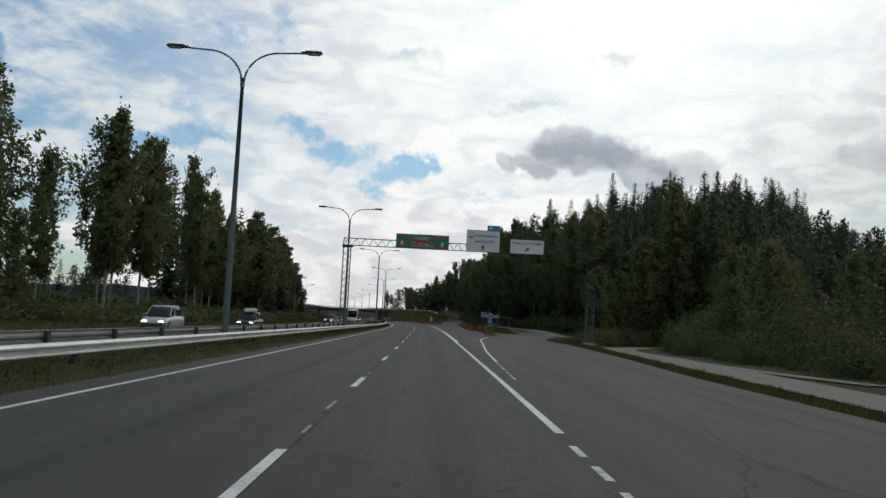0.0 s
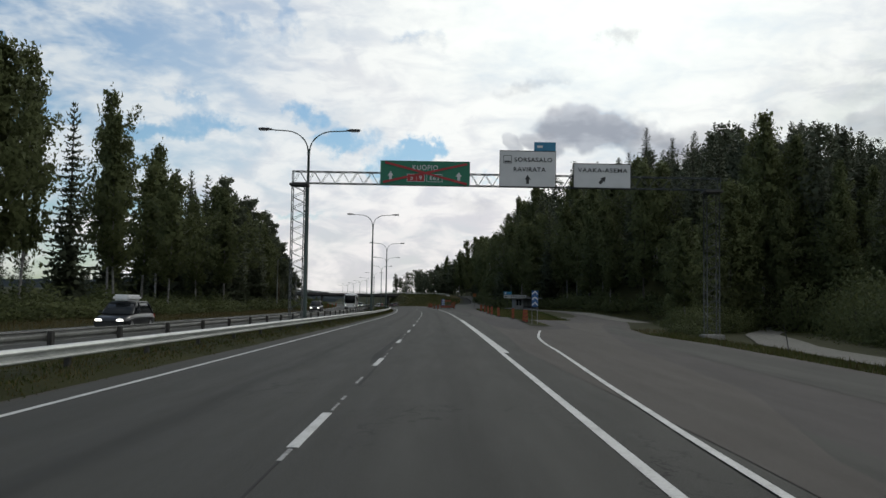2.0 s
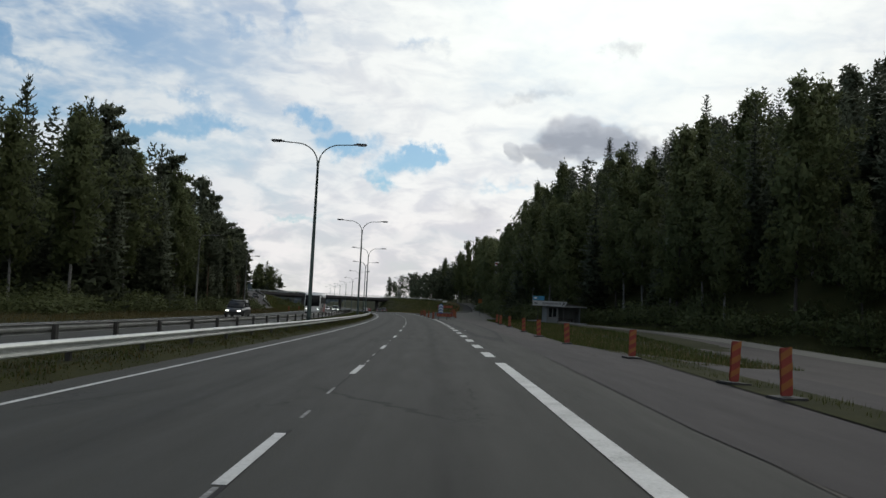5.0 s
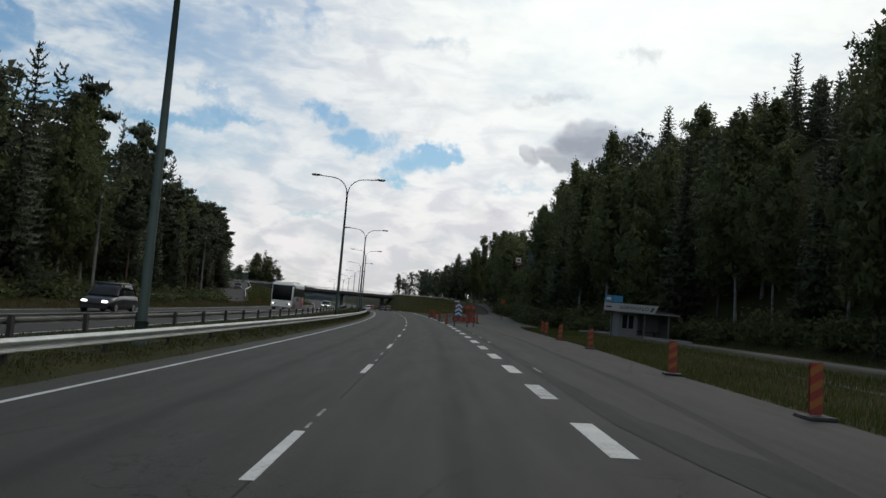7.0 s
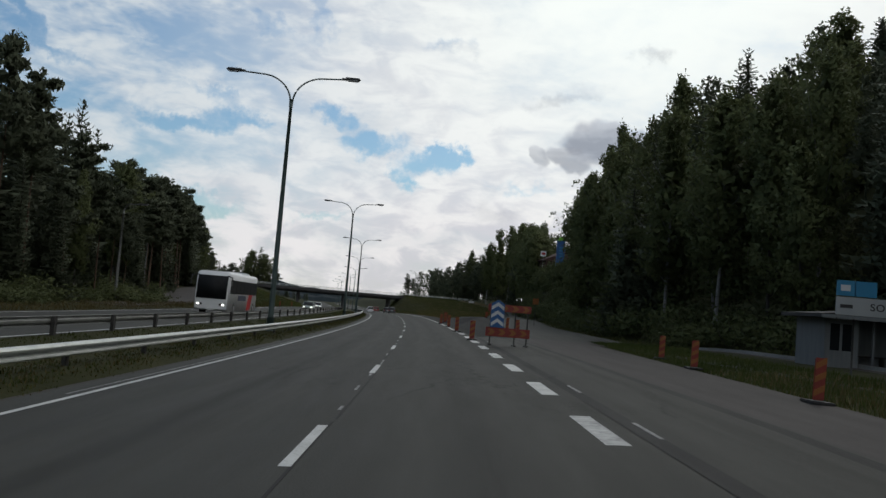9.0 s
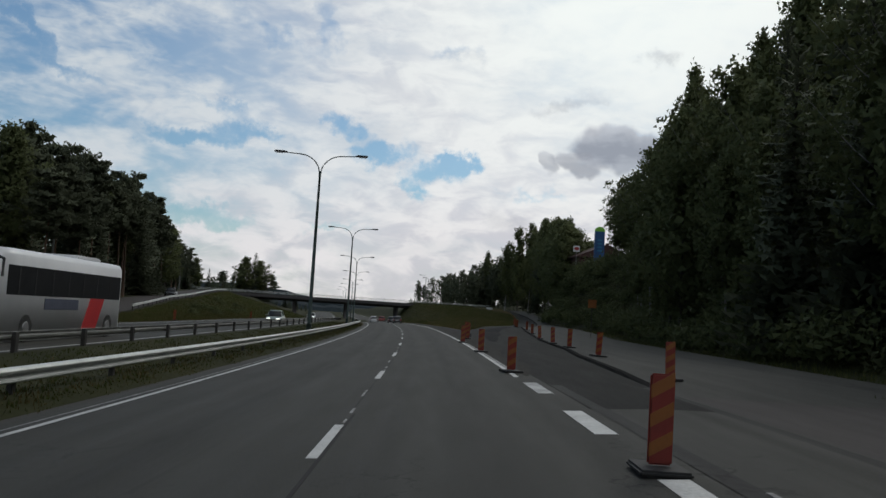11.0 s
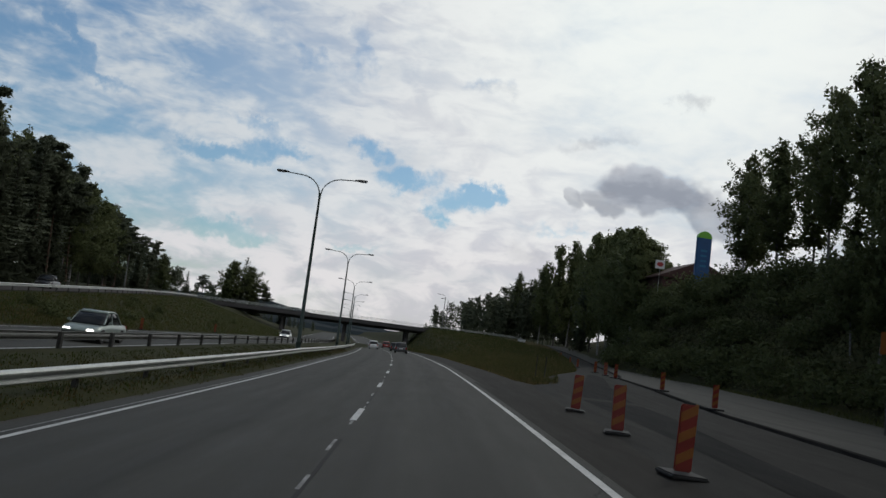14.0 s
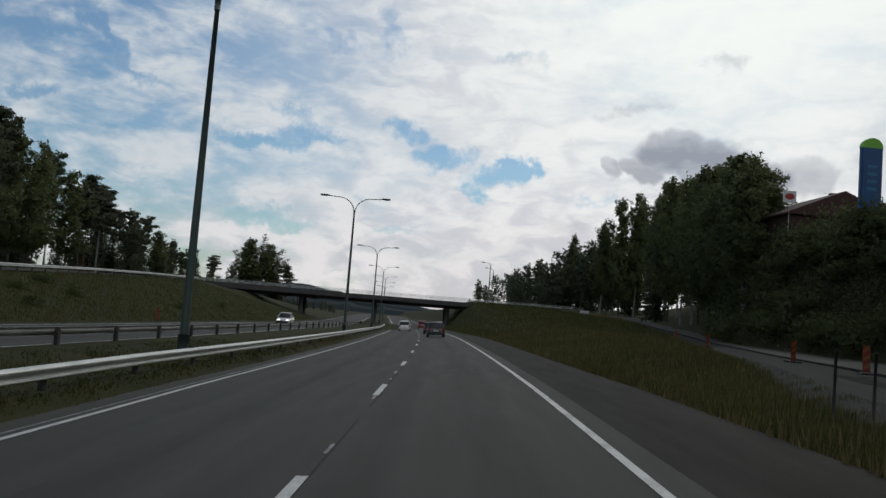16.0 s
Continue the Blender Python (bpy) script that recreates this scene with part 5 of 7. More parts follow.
    bm = bmesh.new()
    box(bm, (0, -hl - 0.005, belt * 0.72), (0.50, 0.02, 0.12), 0.004)
    part("number_plate", bm, SIGN_WHITE, th)
    if roof_box:
        bm = bmesh.new()
        box(bm, (0, -0.25, height + 0.20), (0.85, 1.9, 0.32), 0.10)
        part("roof_box", bm, WHITE_PAINT, th)
    return th


def road_pose(s, lat):
    """On our carriageway, leaning with the banked surface."""
    return on(s, lat, float(base_z(s, lat))) @ Matrix.Rotation(-math.atan(float(bank(s))), 4, "Y")


def left_pose(s, lat):
    return on(s, lat, float(base_z(s, lat) + left_z(s)), 180)


GREY_CAR = car_paint("dark_grey_car_paint", (0.045, 0.047, 0.052))
SILVER_CAR = car_paint("silver_car_paint", (0.34, 0.36, 0.36))
BLACK_CAR = car_paint("black_car_paint", (0.014, 0.015, 0.018))
RED_CAR = car_paint("red_car_paint", (0.22, 0.02, 0.02))
GREEN_CAR = car_paint("pale_green_car_paint", (0.26, 0.31, 0.29))
WHITE_CAR = car_paint("white_car_paint", (0.62, 0.63, 0.64))
car(road_pose(343.0, 1.6), GREY_CAR, "dark grey hatchback driving ahead in the lane", 4.0, 1.72, 1.48, False)
car(road_pose(366.0, 1.5), BLACK_CAR, "dark car further ahead in the same lane", 4.4, 1.78, 1.45, False)
car(road_pose(392.0, -1.9), WHITE_CAR, "white estate car ahead in the overtaking lane", 4.5, 1.8, 1.6, False)
car(road_pose(424.0, 1.6), RED_CAR, "red car far ahead", 4.3, 1.75, 1.5, False)
car(left_pose(36.5, -15.9), SILVER_CAR, "silver people carrier with lit headlights oncoming", 4.3, 1.78, 1.62)
car(left_pose(58.0, -14.6), BLACK_CAR, "dark car with white roof box oncoming", 4.4, 1.76, 1.48, True, True, True)
car(left_pose(149.5, -16.7), BLACK_CAR, "black off-road car oncoming with lit headlights", 4.6, 1.85, 1.7)
car(left_pose(264.0, -13.6), GREEN_CAR, "pale green hatchback oncoming with lit headlights", 4.1, 1.7, 1.42, True, False)
car(left_pose(367.0, -16.8), WHITE_CAR, "white car oncoming with lit headlights", 4.3, 1.75, 1.5, True, False)

car(on(318.0, float(ramp_lat(318.0)) - 3.0, float(ramp_z(318.0)) + 0.04, 186), BLACK_CAR, "small dark car coming down the ramp", 4.2, 1.75, 1.45, False, False)


def bus(m):
    th = empty("coach", m, "white coach with a red slanting stripe and dark windows", "bus", "traffic on the road")
    w, h, ln = 2.5, 3.35, 12.0
    bm = bmesh.new()
    rings = []
    for y, top, bot, k in ((-6.0, 3.2, 0.5, 0.96), (-5.8, h, 0.36, 1.0), (4.6, h, 0.36, 1.0), (5.6, h - 0.03, 0.36, 0.99), (5.9, 2.2, 0.42, 0.96), (6.0, 1.2, 0.5, 0.94)):
        x = w / 2 * k
        rings.append([(-x, y, bot), (-x, y, top - 0.25), (-x * 0.92, y, top - 0.06), (-x * 0.75, y, top), (x * 0.75, y, top), (x * 0.92, y, top - 0.06), (x, y, top - 0.25), (x, y, bot)])
    loft(bm, rings)
    part("body", bm, WHITE_PAINT, th)
    for k in (-1, 1):
        bm = bmesh.new()
        box(bm, (k * (w / 2 + 0.003), -0.25, 2.22), (0.03, 11.0, 1.05), 0.012)
        win = part("side_window", bm, TINTED, th)
        for y in (-4.4, -2.9, -1.4, 0.1, 1.6, 3.1, 4.4):
            bm = bmesh.new()
            box(bm, (k * (w / 2 + 0.022), y, 2.22), (0.012, 0.07, 1.02))
            part("window_pillar", bm, BLACK_TRIM, win)
        bm = bmesh.new()
        x = k * (w / 2 + 0.010)
        vs = [bm.verts.new((x, y, z)) for y, z in ((-3.1, 0.4), (-1.5, 0.4), (-2.3, 1.72), (-3.9, 1.72))] + [bm.verts.new((x - k * 0.02, y, z)) for y, z in ((-3.1, 0.4), (-1.5, 0.4), (-2.3, 1.72), (-3.9, 1.72))]
        for f in ((0, 1, 2, 3), (7, 6, 5, 4), (0, 4, 5, 1), (1, 5, 6, 2), (2, 6, 7, 3), (3, 7, 4, 0)):
            bm.faces.new([vs[i] for i in f])
        bmesh.ops.recalc_face_normals(bm, faces=bm.faces)
        part("stripe", bm, RED_PAINT, th, "red slanting stripe")
        for y in (3.6, -2.9 - 1.6):
            bm = bmesh.new()
            tube(bm, [(k * (w / 2 - 0.3), y, 0.5), (k * (w / 2 + 0.012), y, 0.5)], 0.5, 22)
            wh = part("wheel", bm, TYRE, th)
            bm = bmesh.new()
            tube(bm, [(k * (w / 2), y, 0.5), (k * (w / 2 + 0.025), y, 0.5)], [0.28, 0.24], 14)
            part("rim", bm, RIM, wh)
        bm = bmesh.new()
        box(bm, (k * (w / 2 + 0.006), 0.6, 1.40), (0.02, 3.2, 0.42), 0.004)
        part("writing_bar", bm, SLATE, th)
        bm = bmesh.new()
        box(bm, (k * 0.85, 5.97, 0.82), (0.5, 0.1, 0.24), 0.04)
        part("headlight_panel", bm, BLACK_TRIM, th)
        bm = bmesh.new()
        box(bm, (k * 0.93, 6.03, 0.82), (0.2, 0.04, 0.13), 0.015)
        part("headlight", bm, HEADLIGHT, th)
        bm = bmesh.new()
        tube(bm, [(k * 1.1, 5.8, 3.0), (k * 1.5, 6.15, 2.9), (k * 1.52, 6.2, 2.3)], 0.05, 6)
        part("mirror", bm, BLACK_TRIM, th)
    bm = bmesh.new()
    rings = []
    for z, y in ((1.25, 6.02), (2.2, 5.93), (3.0, 5.72)):
        rings.append([(-1.14, y - 0.1, z), (-1.10, y + 0.015, z), (1.10, y + 0.015, z), (1.14, y - 0.1, z)])
    loft(bm, rings)
    part("windscreen", bm, TINTED, th)
    bm = bmesh.new()
    box(bm, (0, -3.0, 3.42), (1.6, 2.6, 0.2), 0.06)
    part("roof_unit", bm, WHITE_PAINT, th)
    bm = bmesh.new()
    box(bm, (0, 6.02, 0.45), (0.52, 0.03, 0.12), 0.005)
    part("number_plate", bm, SIGN_WHITE, th)
    return th


bus(left_pose(206.0, -14.6))


# ---------------------------------------------------------------- petrol station on the bank
def totem(m):
    th = empty("price_totem", m, "tall blue petrol station totem with a green round top", "sign")
    bm = bmesh.new()
    box(bm, (0, 0, 3.7), (2.05, 0.55, 7.4), 0.08)
    part("column", bm, SIGN_BLUE, th)
    bm = bmesh.new()
    prism(bm, [(1.02 * math.cos(a), 7.3 + 0.95 * math.sin(a)) for a in [math.pi * i / 14 for i in range(15)]], -0.29, 0.29)
    bmesh.ops.recalc_face_normals(bm, faces=bm.faces)
    part("cap", bm, SIGN_GREEN_LIGHT, th, "bright green rounded top")
    for i, z in enumerate((5.4, 4.7, 4.0, 3.3)):
        shape("writing_bar", [(-0.45, z), (0.45, z), (0.45, z + 0.28), (-0.45, z + 0.28)], -0.278, PLATE_BLUE, th, 0.01)
    bm = bmesh.new()
    box(bm, (0, 0, -0.1), (2.6, 1.0, 0.5), 0.04)
    part("footing", bm, CONCRETE, th)
    return th


SIGN_GREEN_LIGHT = material("lime_green_sign", [(0.13, 0.36, 0.03), (0.17, 0.44, 0.04)], 1.0, 0.5)
totem(on(336.8, 40.8, 13.25, 4))


def station(m):
    th = empty("service_building", m, "low red brick building with a dark pitched roof", "building")
    for c, sz, nm in (((0, -5, 0.4), (12.6, 0.3, 6.8), "wall"), ((-6.15, 0.0, 0.4), (0.3, 9.7, 6.8), "wall"), ((6.15, 0.0, 0.4), (0.3, 9.7, 6.8), "wall"), ((0, 5, 0.4), (12.6, 0.3, 6.8), "wall")):
        bm = bmesh.new()
        box(bm, c, sz, 0.01)
        wl = part(nm, bm, BRICK, th)
        if c[1] == -5:
            for x in (-4.0, 0.5):
                bm = bmesh.new()
                box(bm, (x, -5.16, 1.9), (1.5, 0.06, 1.3), 0.01)
                wd = part("window", bm, GLASS_DARK, wl)
    bm = bmesh.new()
    prism(bm, [(-6.9, 3.8), (6.9, 3.8), (6.9, 4.0), (0, 7.0), (-6.9, 4.0)], -5.6, 6.0)
    bmesh.ops.recalc_face_normals(bm, faces=bm.faces)
    part("roof", bm, BRICK, th)
    bm = bmesh.new()
    box(bm, (3.6, -5.4, 2.9), (3.4, 0.5, 0.4), 0.02)
    part("fascia", bm, WHITE_PAINT, th)
    bm = bmesh.new()
    box(bm, (2.6, 2.0, 6.9), (0.7, 0.7, 2.2), 0.03)
    part("chimney", bm, BRICK, th)
    return th


station(on(361, 47.8, 12.95, 3))
ps = post_sign("station_sign", on(353, 40.4, ground_z(353, 40.4)), 1.5, 1.35, 17.6 - ground_z(353, 40.4), SIGN_WHITE, "white and red station sign on a tall post")
shape("emblem", [(0.55 * math.cos(a), 18.3 - ground_z(353, 40.4) + 0.36 * math.sin(a)) for a in [2 * math.pi * i / 20 for i in range(20)]], -0.02, SIGN_RED, ps, 0.01)


# ---------------------------------------------------------------- trees
def pieces(name, v, mat, normals=None):
    """A mesh of loose triangles (n,3,3); normals (n,3,3), if given, are the shading normals at the corners."""
    me = bpy.data.meshes.new(name)
    n, k = v.shape[:2]
    me.vertices.add(n * k)
    me.vertices.foreach_set("co", v.reshape(-1).astype(np.float32))
    me.loops.add(n * k)
    me.loops.foreach_set("vertex_index", np.arange(n * k, dtype=np.int32))
    me.polygons.add(n)
    me.polygons.foreach_set("loop_start", np.arange(0, n * k, k, dtype=np.int32))
    me.update(calc_edges=True)
    if normals is not None:
        me.polygons.foreach_set("use_smooth", np.ones(n, dtype=bool))
        me.normals_split_custom_set_from_vertices(normals.reshape(-1, 3).astype(np.float32))
    me.materials.append(mat)
    return me


def sprigs(pts, size, rng, flat=0.0, aspect=1.6, hang=0.0):
    """Pointed leaves or sprigs at given places (n,3) with sizes (n,)."""
    n = len(pts)
    a = rng.normal(size=(n, 3))
    a[:, 2] = a[:, 2] * (1.0 - flat) - hang
    a /= np.linalg.norm(a, axis=1)[:, None]
    b = np.cross(a, rng.normal(size=(n, 3)))
    b /= np.linalg.norm(b, axis=1)[:, None]
    a, b = a * (size * aspect / 2)[:, None], b * (size / 2)[:, None]
    v = np.empty((n, 3, 3))
    v[:, 0], v[:, 1], v[:, 2] = pts - a * 0.9 - b, pts - a * 0.5 + b, pts + a * 1.1
    return v


def rounded(v, middle, spread):
    """Turn each triangle outwards from a crown's axis and give its corners soft outward normals."""
    mid = v.mean(axis=1)
    out = mid - np.asarray(middle)
    out = out / np.asarray(spread)
    out[:, 2] += 0.25
    out /= np.linalg.norm(out, axis=1)[:, None] + 1e-6
    face = np.cross(v[:, 1] - v[:, 0], v[:, 2] - v[:, 0])
    face /= np.linalg.norm(face, axis=1)[:, None] + 1e-9
    wrong = (face * out).sum(1) < 0
    v[wrong] = v[wrong][:, [0, 2, 1]]
    face[wrong] *= -1
    nn = 0.72 * out + 0.5 * face
    nn /= np.linalg.norm(nn, axis=1)[:, None]
    return v, np.repeat(nn[:, None, :], 3, axis=1)


# kind: crown's foot, limbs, reach, twigs on a limb, leaf, spread of a clump
HABIT = {"birch": (0.20, 30, 0.165, 8, 0.25, 0.27), "aspen": (0.10, 34, 0.185, 8, 0.28, 0.30), "pine": (0.50, 17, 0.165, 9, 0.26, 0.26)}


def grow(kind, height, rng, width=1.0, count=2600, limbs=None, leaf=1.0):
    """The crown of a tree as triangles (n,3,3); limbs, if given, is a bmesh that receives the branches."""
    lean = rng.normal(size=2) * 0.018 * height
    k = np.linspace(0, 1, 8)
    sway = rng.normal(size=2) * 0.12
    tr = [(lean[0] * u + sway[0] * math.sin(3 * u), lean[1] * u + sway[1] * math.sin(4 * u), height * u * 0.985 - 0.5) for u in k]
    if limbs is not None:
        r0 = height * (0.0062 if kind != "spruce" else 0.009) + 0.02
        tube(limbs, tr, [r0 * (1.3 if i == 0 else 1) * (1 - 0.92 * u) + 0.012 for i, u in enumerate(k)], 7)
    tx, ty, tz = np.array(tr).T
    along = lambda z: np.array([np.interp(z, tz, tx), np.interp(z, tz, ty), z])
    if kind == "spruce":
        out = []
        n = int(32 * height / 18)
        for i in range(n):
            u = 0.06 + 0.935 * i / n
            r = height * 0.125 * width * (1 - u) ** 0.72 * rng.uniform(0.72, 1.18) + 0.10
            p = along(height * u)
            m = int(6 + 6 * (1 - u)) if count > 900 else int(4 + 4 * (1 - u))
            for j in range(m):
                az = j * 2 * math.pi / m + i * 0.7 + rng.normal() * 0.3
                rr = r * rng.uniform(0.6, 1.2)
                o = np.array([math.cos(az), math.sin(az), 0.0])
                side = np.array([-math.sin(az), math.cos(az), 0.0])
                q = (5 if count > 900 else 3) if rr > 0.7 else 2
                f0 = np.arange(q) / q
                f1 = (np.arange(q) + 1.3) / q
                rise = -0.45 + 1.3 * float(smooth((u - 0.72) / 0.28))
                dz = lambda f: rr * (rise * f + 0.34 * f * f)
                a0 = p + o * (rr * f0)[:, None] + np.stack([f0 * 0, f0 * 0, dz(f0)], 1)
                a1 = p + o * (rr * f1)[:, None] + np.stack([f1 * 0, f1 * 0, dz(f1)], 1)
                wv = ((0.17 if count > 900 else 0.27) * rr * (1 - 0.5 * f0) + 0.07) * rng.uniform(0.6, 1.3, q)
                mid = (a0 + a1) / 2
                for sg in (1, -1):
                    out.append(np.stack([a0, mid + sg * side * wv[:, None] - np.array([0, 0, 1]) * (wv * rng.uniform(0.3, 1.2, q))[:, None], a1], 1))
        out = np.concatenate(out)
        m = count // (2 if count > 900 else 3)
        u = 0.05 + 0.93 * (1 - np.sqrt(rng.random(m)))
        rad = height * 0.125 * width * (1 - u) ** 0.7 * rng.uniform(0, 0.8, m)
        az = rng.uniform(0, 6.28, m)
        pts = np.stack([np.interp(height * u, tz, tx) + rad * np.cos(az), np.interp(height * u, tz, ty) + rad * np.sin(az), height * u - rad * 0.3], 1)
        return np.concatenate([out, sprigs(pts, leaf * rng.uniform(0.22, 0.52, m) * (1.5 if count < 900 else 1.0) * (1.25 - u), rng, 0.2, 1.7, 0.6)])
    lo, n, reach, twigs, size, clump = HABIT[kind]
    cen, num = [], []
    heavy = rng.uniform(0, 6.28)                        # the side on which the crown is fuller
    for i in range(n):
        w = (i + rng.random()) / n
        u = lo + (0.965 - lo) * w
        if kind == "pine":
            prof = min(1.0, 0.45 + 2.2 * w) * (1 - 0.62 * w)
        elif kind == "birch":
            prof = min(1.0, 0.30 + 2.4 * w) * (1 - w) ** 0.72 * 1.30
        else:
            prof = min(1.0, 0.55 + 1.8 * w) * (1 - w) ** 0.60 * 1.15
        az = i * 2.4 + rng.normal() * 0.5
        ln = height * reach * width * (prof + 0.06) * rng.uniform(0.5, 1.2) * (1 + 0.22 * math.cos(az - heavy))
        p = along(height * u)
        climb = {"birch": rng.uniform(0.7, 1.4), "aspen": rng.uniform(0.5, 1.0), "pine": rng.uniform(0.05, 0.6)}[kind]
        d = np.array([math.cos(az), math.sin(az), climb])
        tip = p + d * ln
        if limbs is not None:
            tube(limbs, [p, p * 0.5 + tip * 0.5 - np.array([0, 0, 0.06 * ln]), tip], [0.055 * (1.15 - u), 0.032 * (1.15 - u), 0.008], 4, False)
        for j in range(twigs):
            f = 0.22 + 0.78 * (j + rng.random()) / twigs
            b = p * (1 - f) + tip * f
            ta = az + rng.normal() * 0.95
            tl = (0.42 * ln * (1.15 - f) + 0.22) * rng.uniform(0.6, 1.25)
            drop = rng.uniform(-0.15, 0.5) if kind != "birch" else rng.uniform(-0.9, 0.35)
            e = b + np.array([math.cos(ta), math.sin(ta), drop]) * tl
            if kind == "birch" and rng.random() < 0.35:
                e[2] -= rng.uniform(0.3, 1.0)          # hanging twigs
            c = (0.5 + tl) * rng.uniform(0.4, 1.5)
            for g, q in ((0.35, 0.3), (0.75, 0.4), (1.05, 0.3)):
                cen.append(b * (1 - g) + e * g)
                num.append(c * q)
    for u in np.linspace(0.86, 0.995, 7):
        cen.append(along(height * u) + rng.normal(size=3) * 0.10)
        num.append(0.5)
    num = np.array(num) / sum(num) * count
    num = np.floor(num + rng.random(len(num))).astype(int)
    idx = np.repeat(np.arange(len(cen)), num)
    shape3 = np.array([1, 1, 1.1]) if kind != "pine" else np.array([1.25, 1.25, 0.6])
    pts = np.array(cen)[idx] + np.clip(rng.normal(size=(len(idx), 3)), -1.5, 1.5) * clump * math.sqrt(leaf) * shape3
    v = [sprigs(pts, size * leaf * rng.uniform(0.55, 1.45, len(pts)), rng, 0.0, 1.5 if kind != "pine" else 2.2, 0.5 if kind == "birch" else 0.0)]
    # close inner foliage
    m = count // (7 if kind == "birch" else 9)
    w = rng.random(m) * 0.85
    u = lo + 0.03 + (0.93 - lo) * w
    prof = np.minimum(1.0, 0.4 + 2.0 * w) * (1 - w) ** 0.7
    r = height * reach * width * prof * 0.55 * np.sqrt(rng.random(m))
    az = rng.uniform(0, 6.28, m)
    pts = np.stack([np.interp(height * u, tz, tx) + r * np.cos(az), np.interp(height * u, tz, ty) + r * np.sin(az), height * u + 0.6 * r], 1)
    v.append(sprigs(pts, rng.uniform(0.4, 0.8, m) * (0.75 if kind == "pine" else 1.0) * max(1.0, leaf * 0.6), rng, 0.0, 1.3))
    return np.concatenate(v)


LEAF = {"birch": BIRCH_LEAF, "aspen": BIRCH_LEAF, "spruce": SPRUCE_LEAF, "pine": SPRUCE_LEAF}
BARK = {"birch": BIRCH_BARK, "pine": PINE_BARK, "spruce": DARK_BARK, "aspen": DARK_BARK}
ROUND = {"birch": 0.48, "aspen": 0.42, "spruce": 0.30, "pine": 0.68}


def make_tree(kind, height, seed, label, width=1.0, count=2600):
    """A tree as an empty with a branching trunk and a crown."""
    rng = np.random.default_rng(seed)
    th = empty("tree", IDENT, label, "tree")
    bm = bmesh.new()
    v, nn = rounded(grow(kind, height, rng, width, count, bm), (0, 0, height * ROUND[kind]), (1, 1, 3.0))
    part("trunk", bm, BARK[kind], th)
    c = new("crown", pieces("crown", v, LEAF[kind], nn))
    c.parent = th
    return th


def make_shrub(seed, h, w, label, mat, fine=1.0):
    rng = np.random.default_rng(seed)
    th = empty("shrub", IDENT, label, "shrub")
    bm = bmesh.new()
    pts, sz = [], []
    for i in range(15):
        az, r = rng.uniform(0, 6.28), w / 2 * math.sqrt(rng.random())
        top = np.array([math.cos(az) * r, math.sin(az) * r, h * rng.uniform(0.45, 0.95) * (1 - 0.45 * (2 * r / w) ** 2)])
        tube(bm, [(top[0] * 0.3, top[1] * 0.3, -0.2), (top[0] * 0.8, top[1] * 0.8, top[2] * 0.6), tuple(top)], [0.035, 0.022, 0.008], 3, False)
        for q in (top, top * np.array([0.85, 0.85, 0.55]), top * np.array([1.0, 1.0, 0.25])):
            m = int(24 * fine)
            pts.append(q + rng.normal(size=(m, 3)) * np.array([0.14 * w, 0.14 * w, 0.12 * h]))
            sz.append(rng.uniform(0.10, 0.28, m) / fine ** 0.6)
    pts = np.concatenate(pts)
    pts[:, 2] = np.maximum(pts[:, 2], 0.05)
    part("stem", bm, DARK_BARK, th)
    v, nn = rounded(sprigs(pts, np.concatenate(sz), rng), (0, 0, h * 0.2), (1, 1, 0.8))
    c = new("foliage", pieces("foliage", v, mat, nn))
    c.parent = th
    return th


LIB = {"birch": [make_tree("birch", 18, 21 + i, "tall birch with drooping dark green crown and pale trunk", (1.0, 1.15, 1.3)[i % 3], 4300) for i in range(6)],
       "aspen": [make_tree("aspen", 18, 41 + i, "dense leafy deciduous tree at the edge of the woods", (1.0, 1.15, 0.9)[i % 3], 4000) for i in range(4)],
       "spruce": [make_tree("spruce", 18, 61 + i, "tall dark spruce with drooping branches", (1.05, 1.2, 1.3, 0.95)[i % 4], 2400) for i in range(6)],
       "pine": [make_tree("pine", 18, 81 + i, "tall pine with a bare trunk and rounded crown", (1.0, 1.2)[i % 2], 3600) for i in range(5)]}
SHRUBS = [make_shrub(101 + i, 2.6, 3.6, "dense green roadside shrub", SHRUB_LEAF) for i in range(5)]
BUSHES = [make_shrub(131 + i, 2.6, 3.6, "big leafy green bush beside the bicycle path", SHRUB_LEAF, 3.2) for i in range(4)]
used = {}


def plant(ob, s, lat, h, rng, group, base=18.0, wide=None, sink=0.15):
    k = h / base
    w = wide or min(k, 1.05) * rng.uniform(0.85, 1.12)
    z = ground_z(s, lat) - sink
    m = Matrix.Translation(at(s, lat, z)) @ Matrix.Rotation(rng.uniform(0, 6.28), 4, "Z")
    if ob.name not in used:
        used[ob.name] = ob
        t = ob
    else:
        t = copy_thing(ob, IDENT)
    t.matrix_basis = m @ Matrix.Diagonal((w, w, k, 1))
    t["group"] = group
    return t


rng = random.Random(77)
pick = lambda k: LIB[k][rng.randrange(len(LIB[k]))]

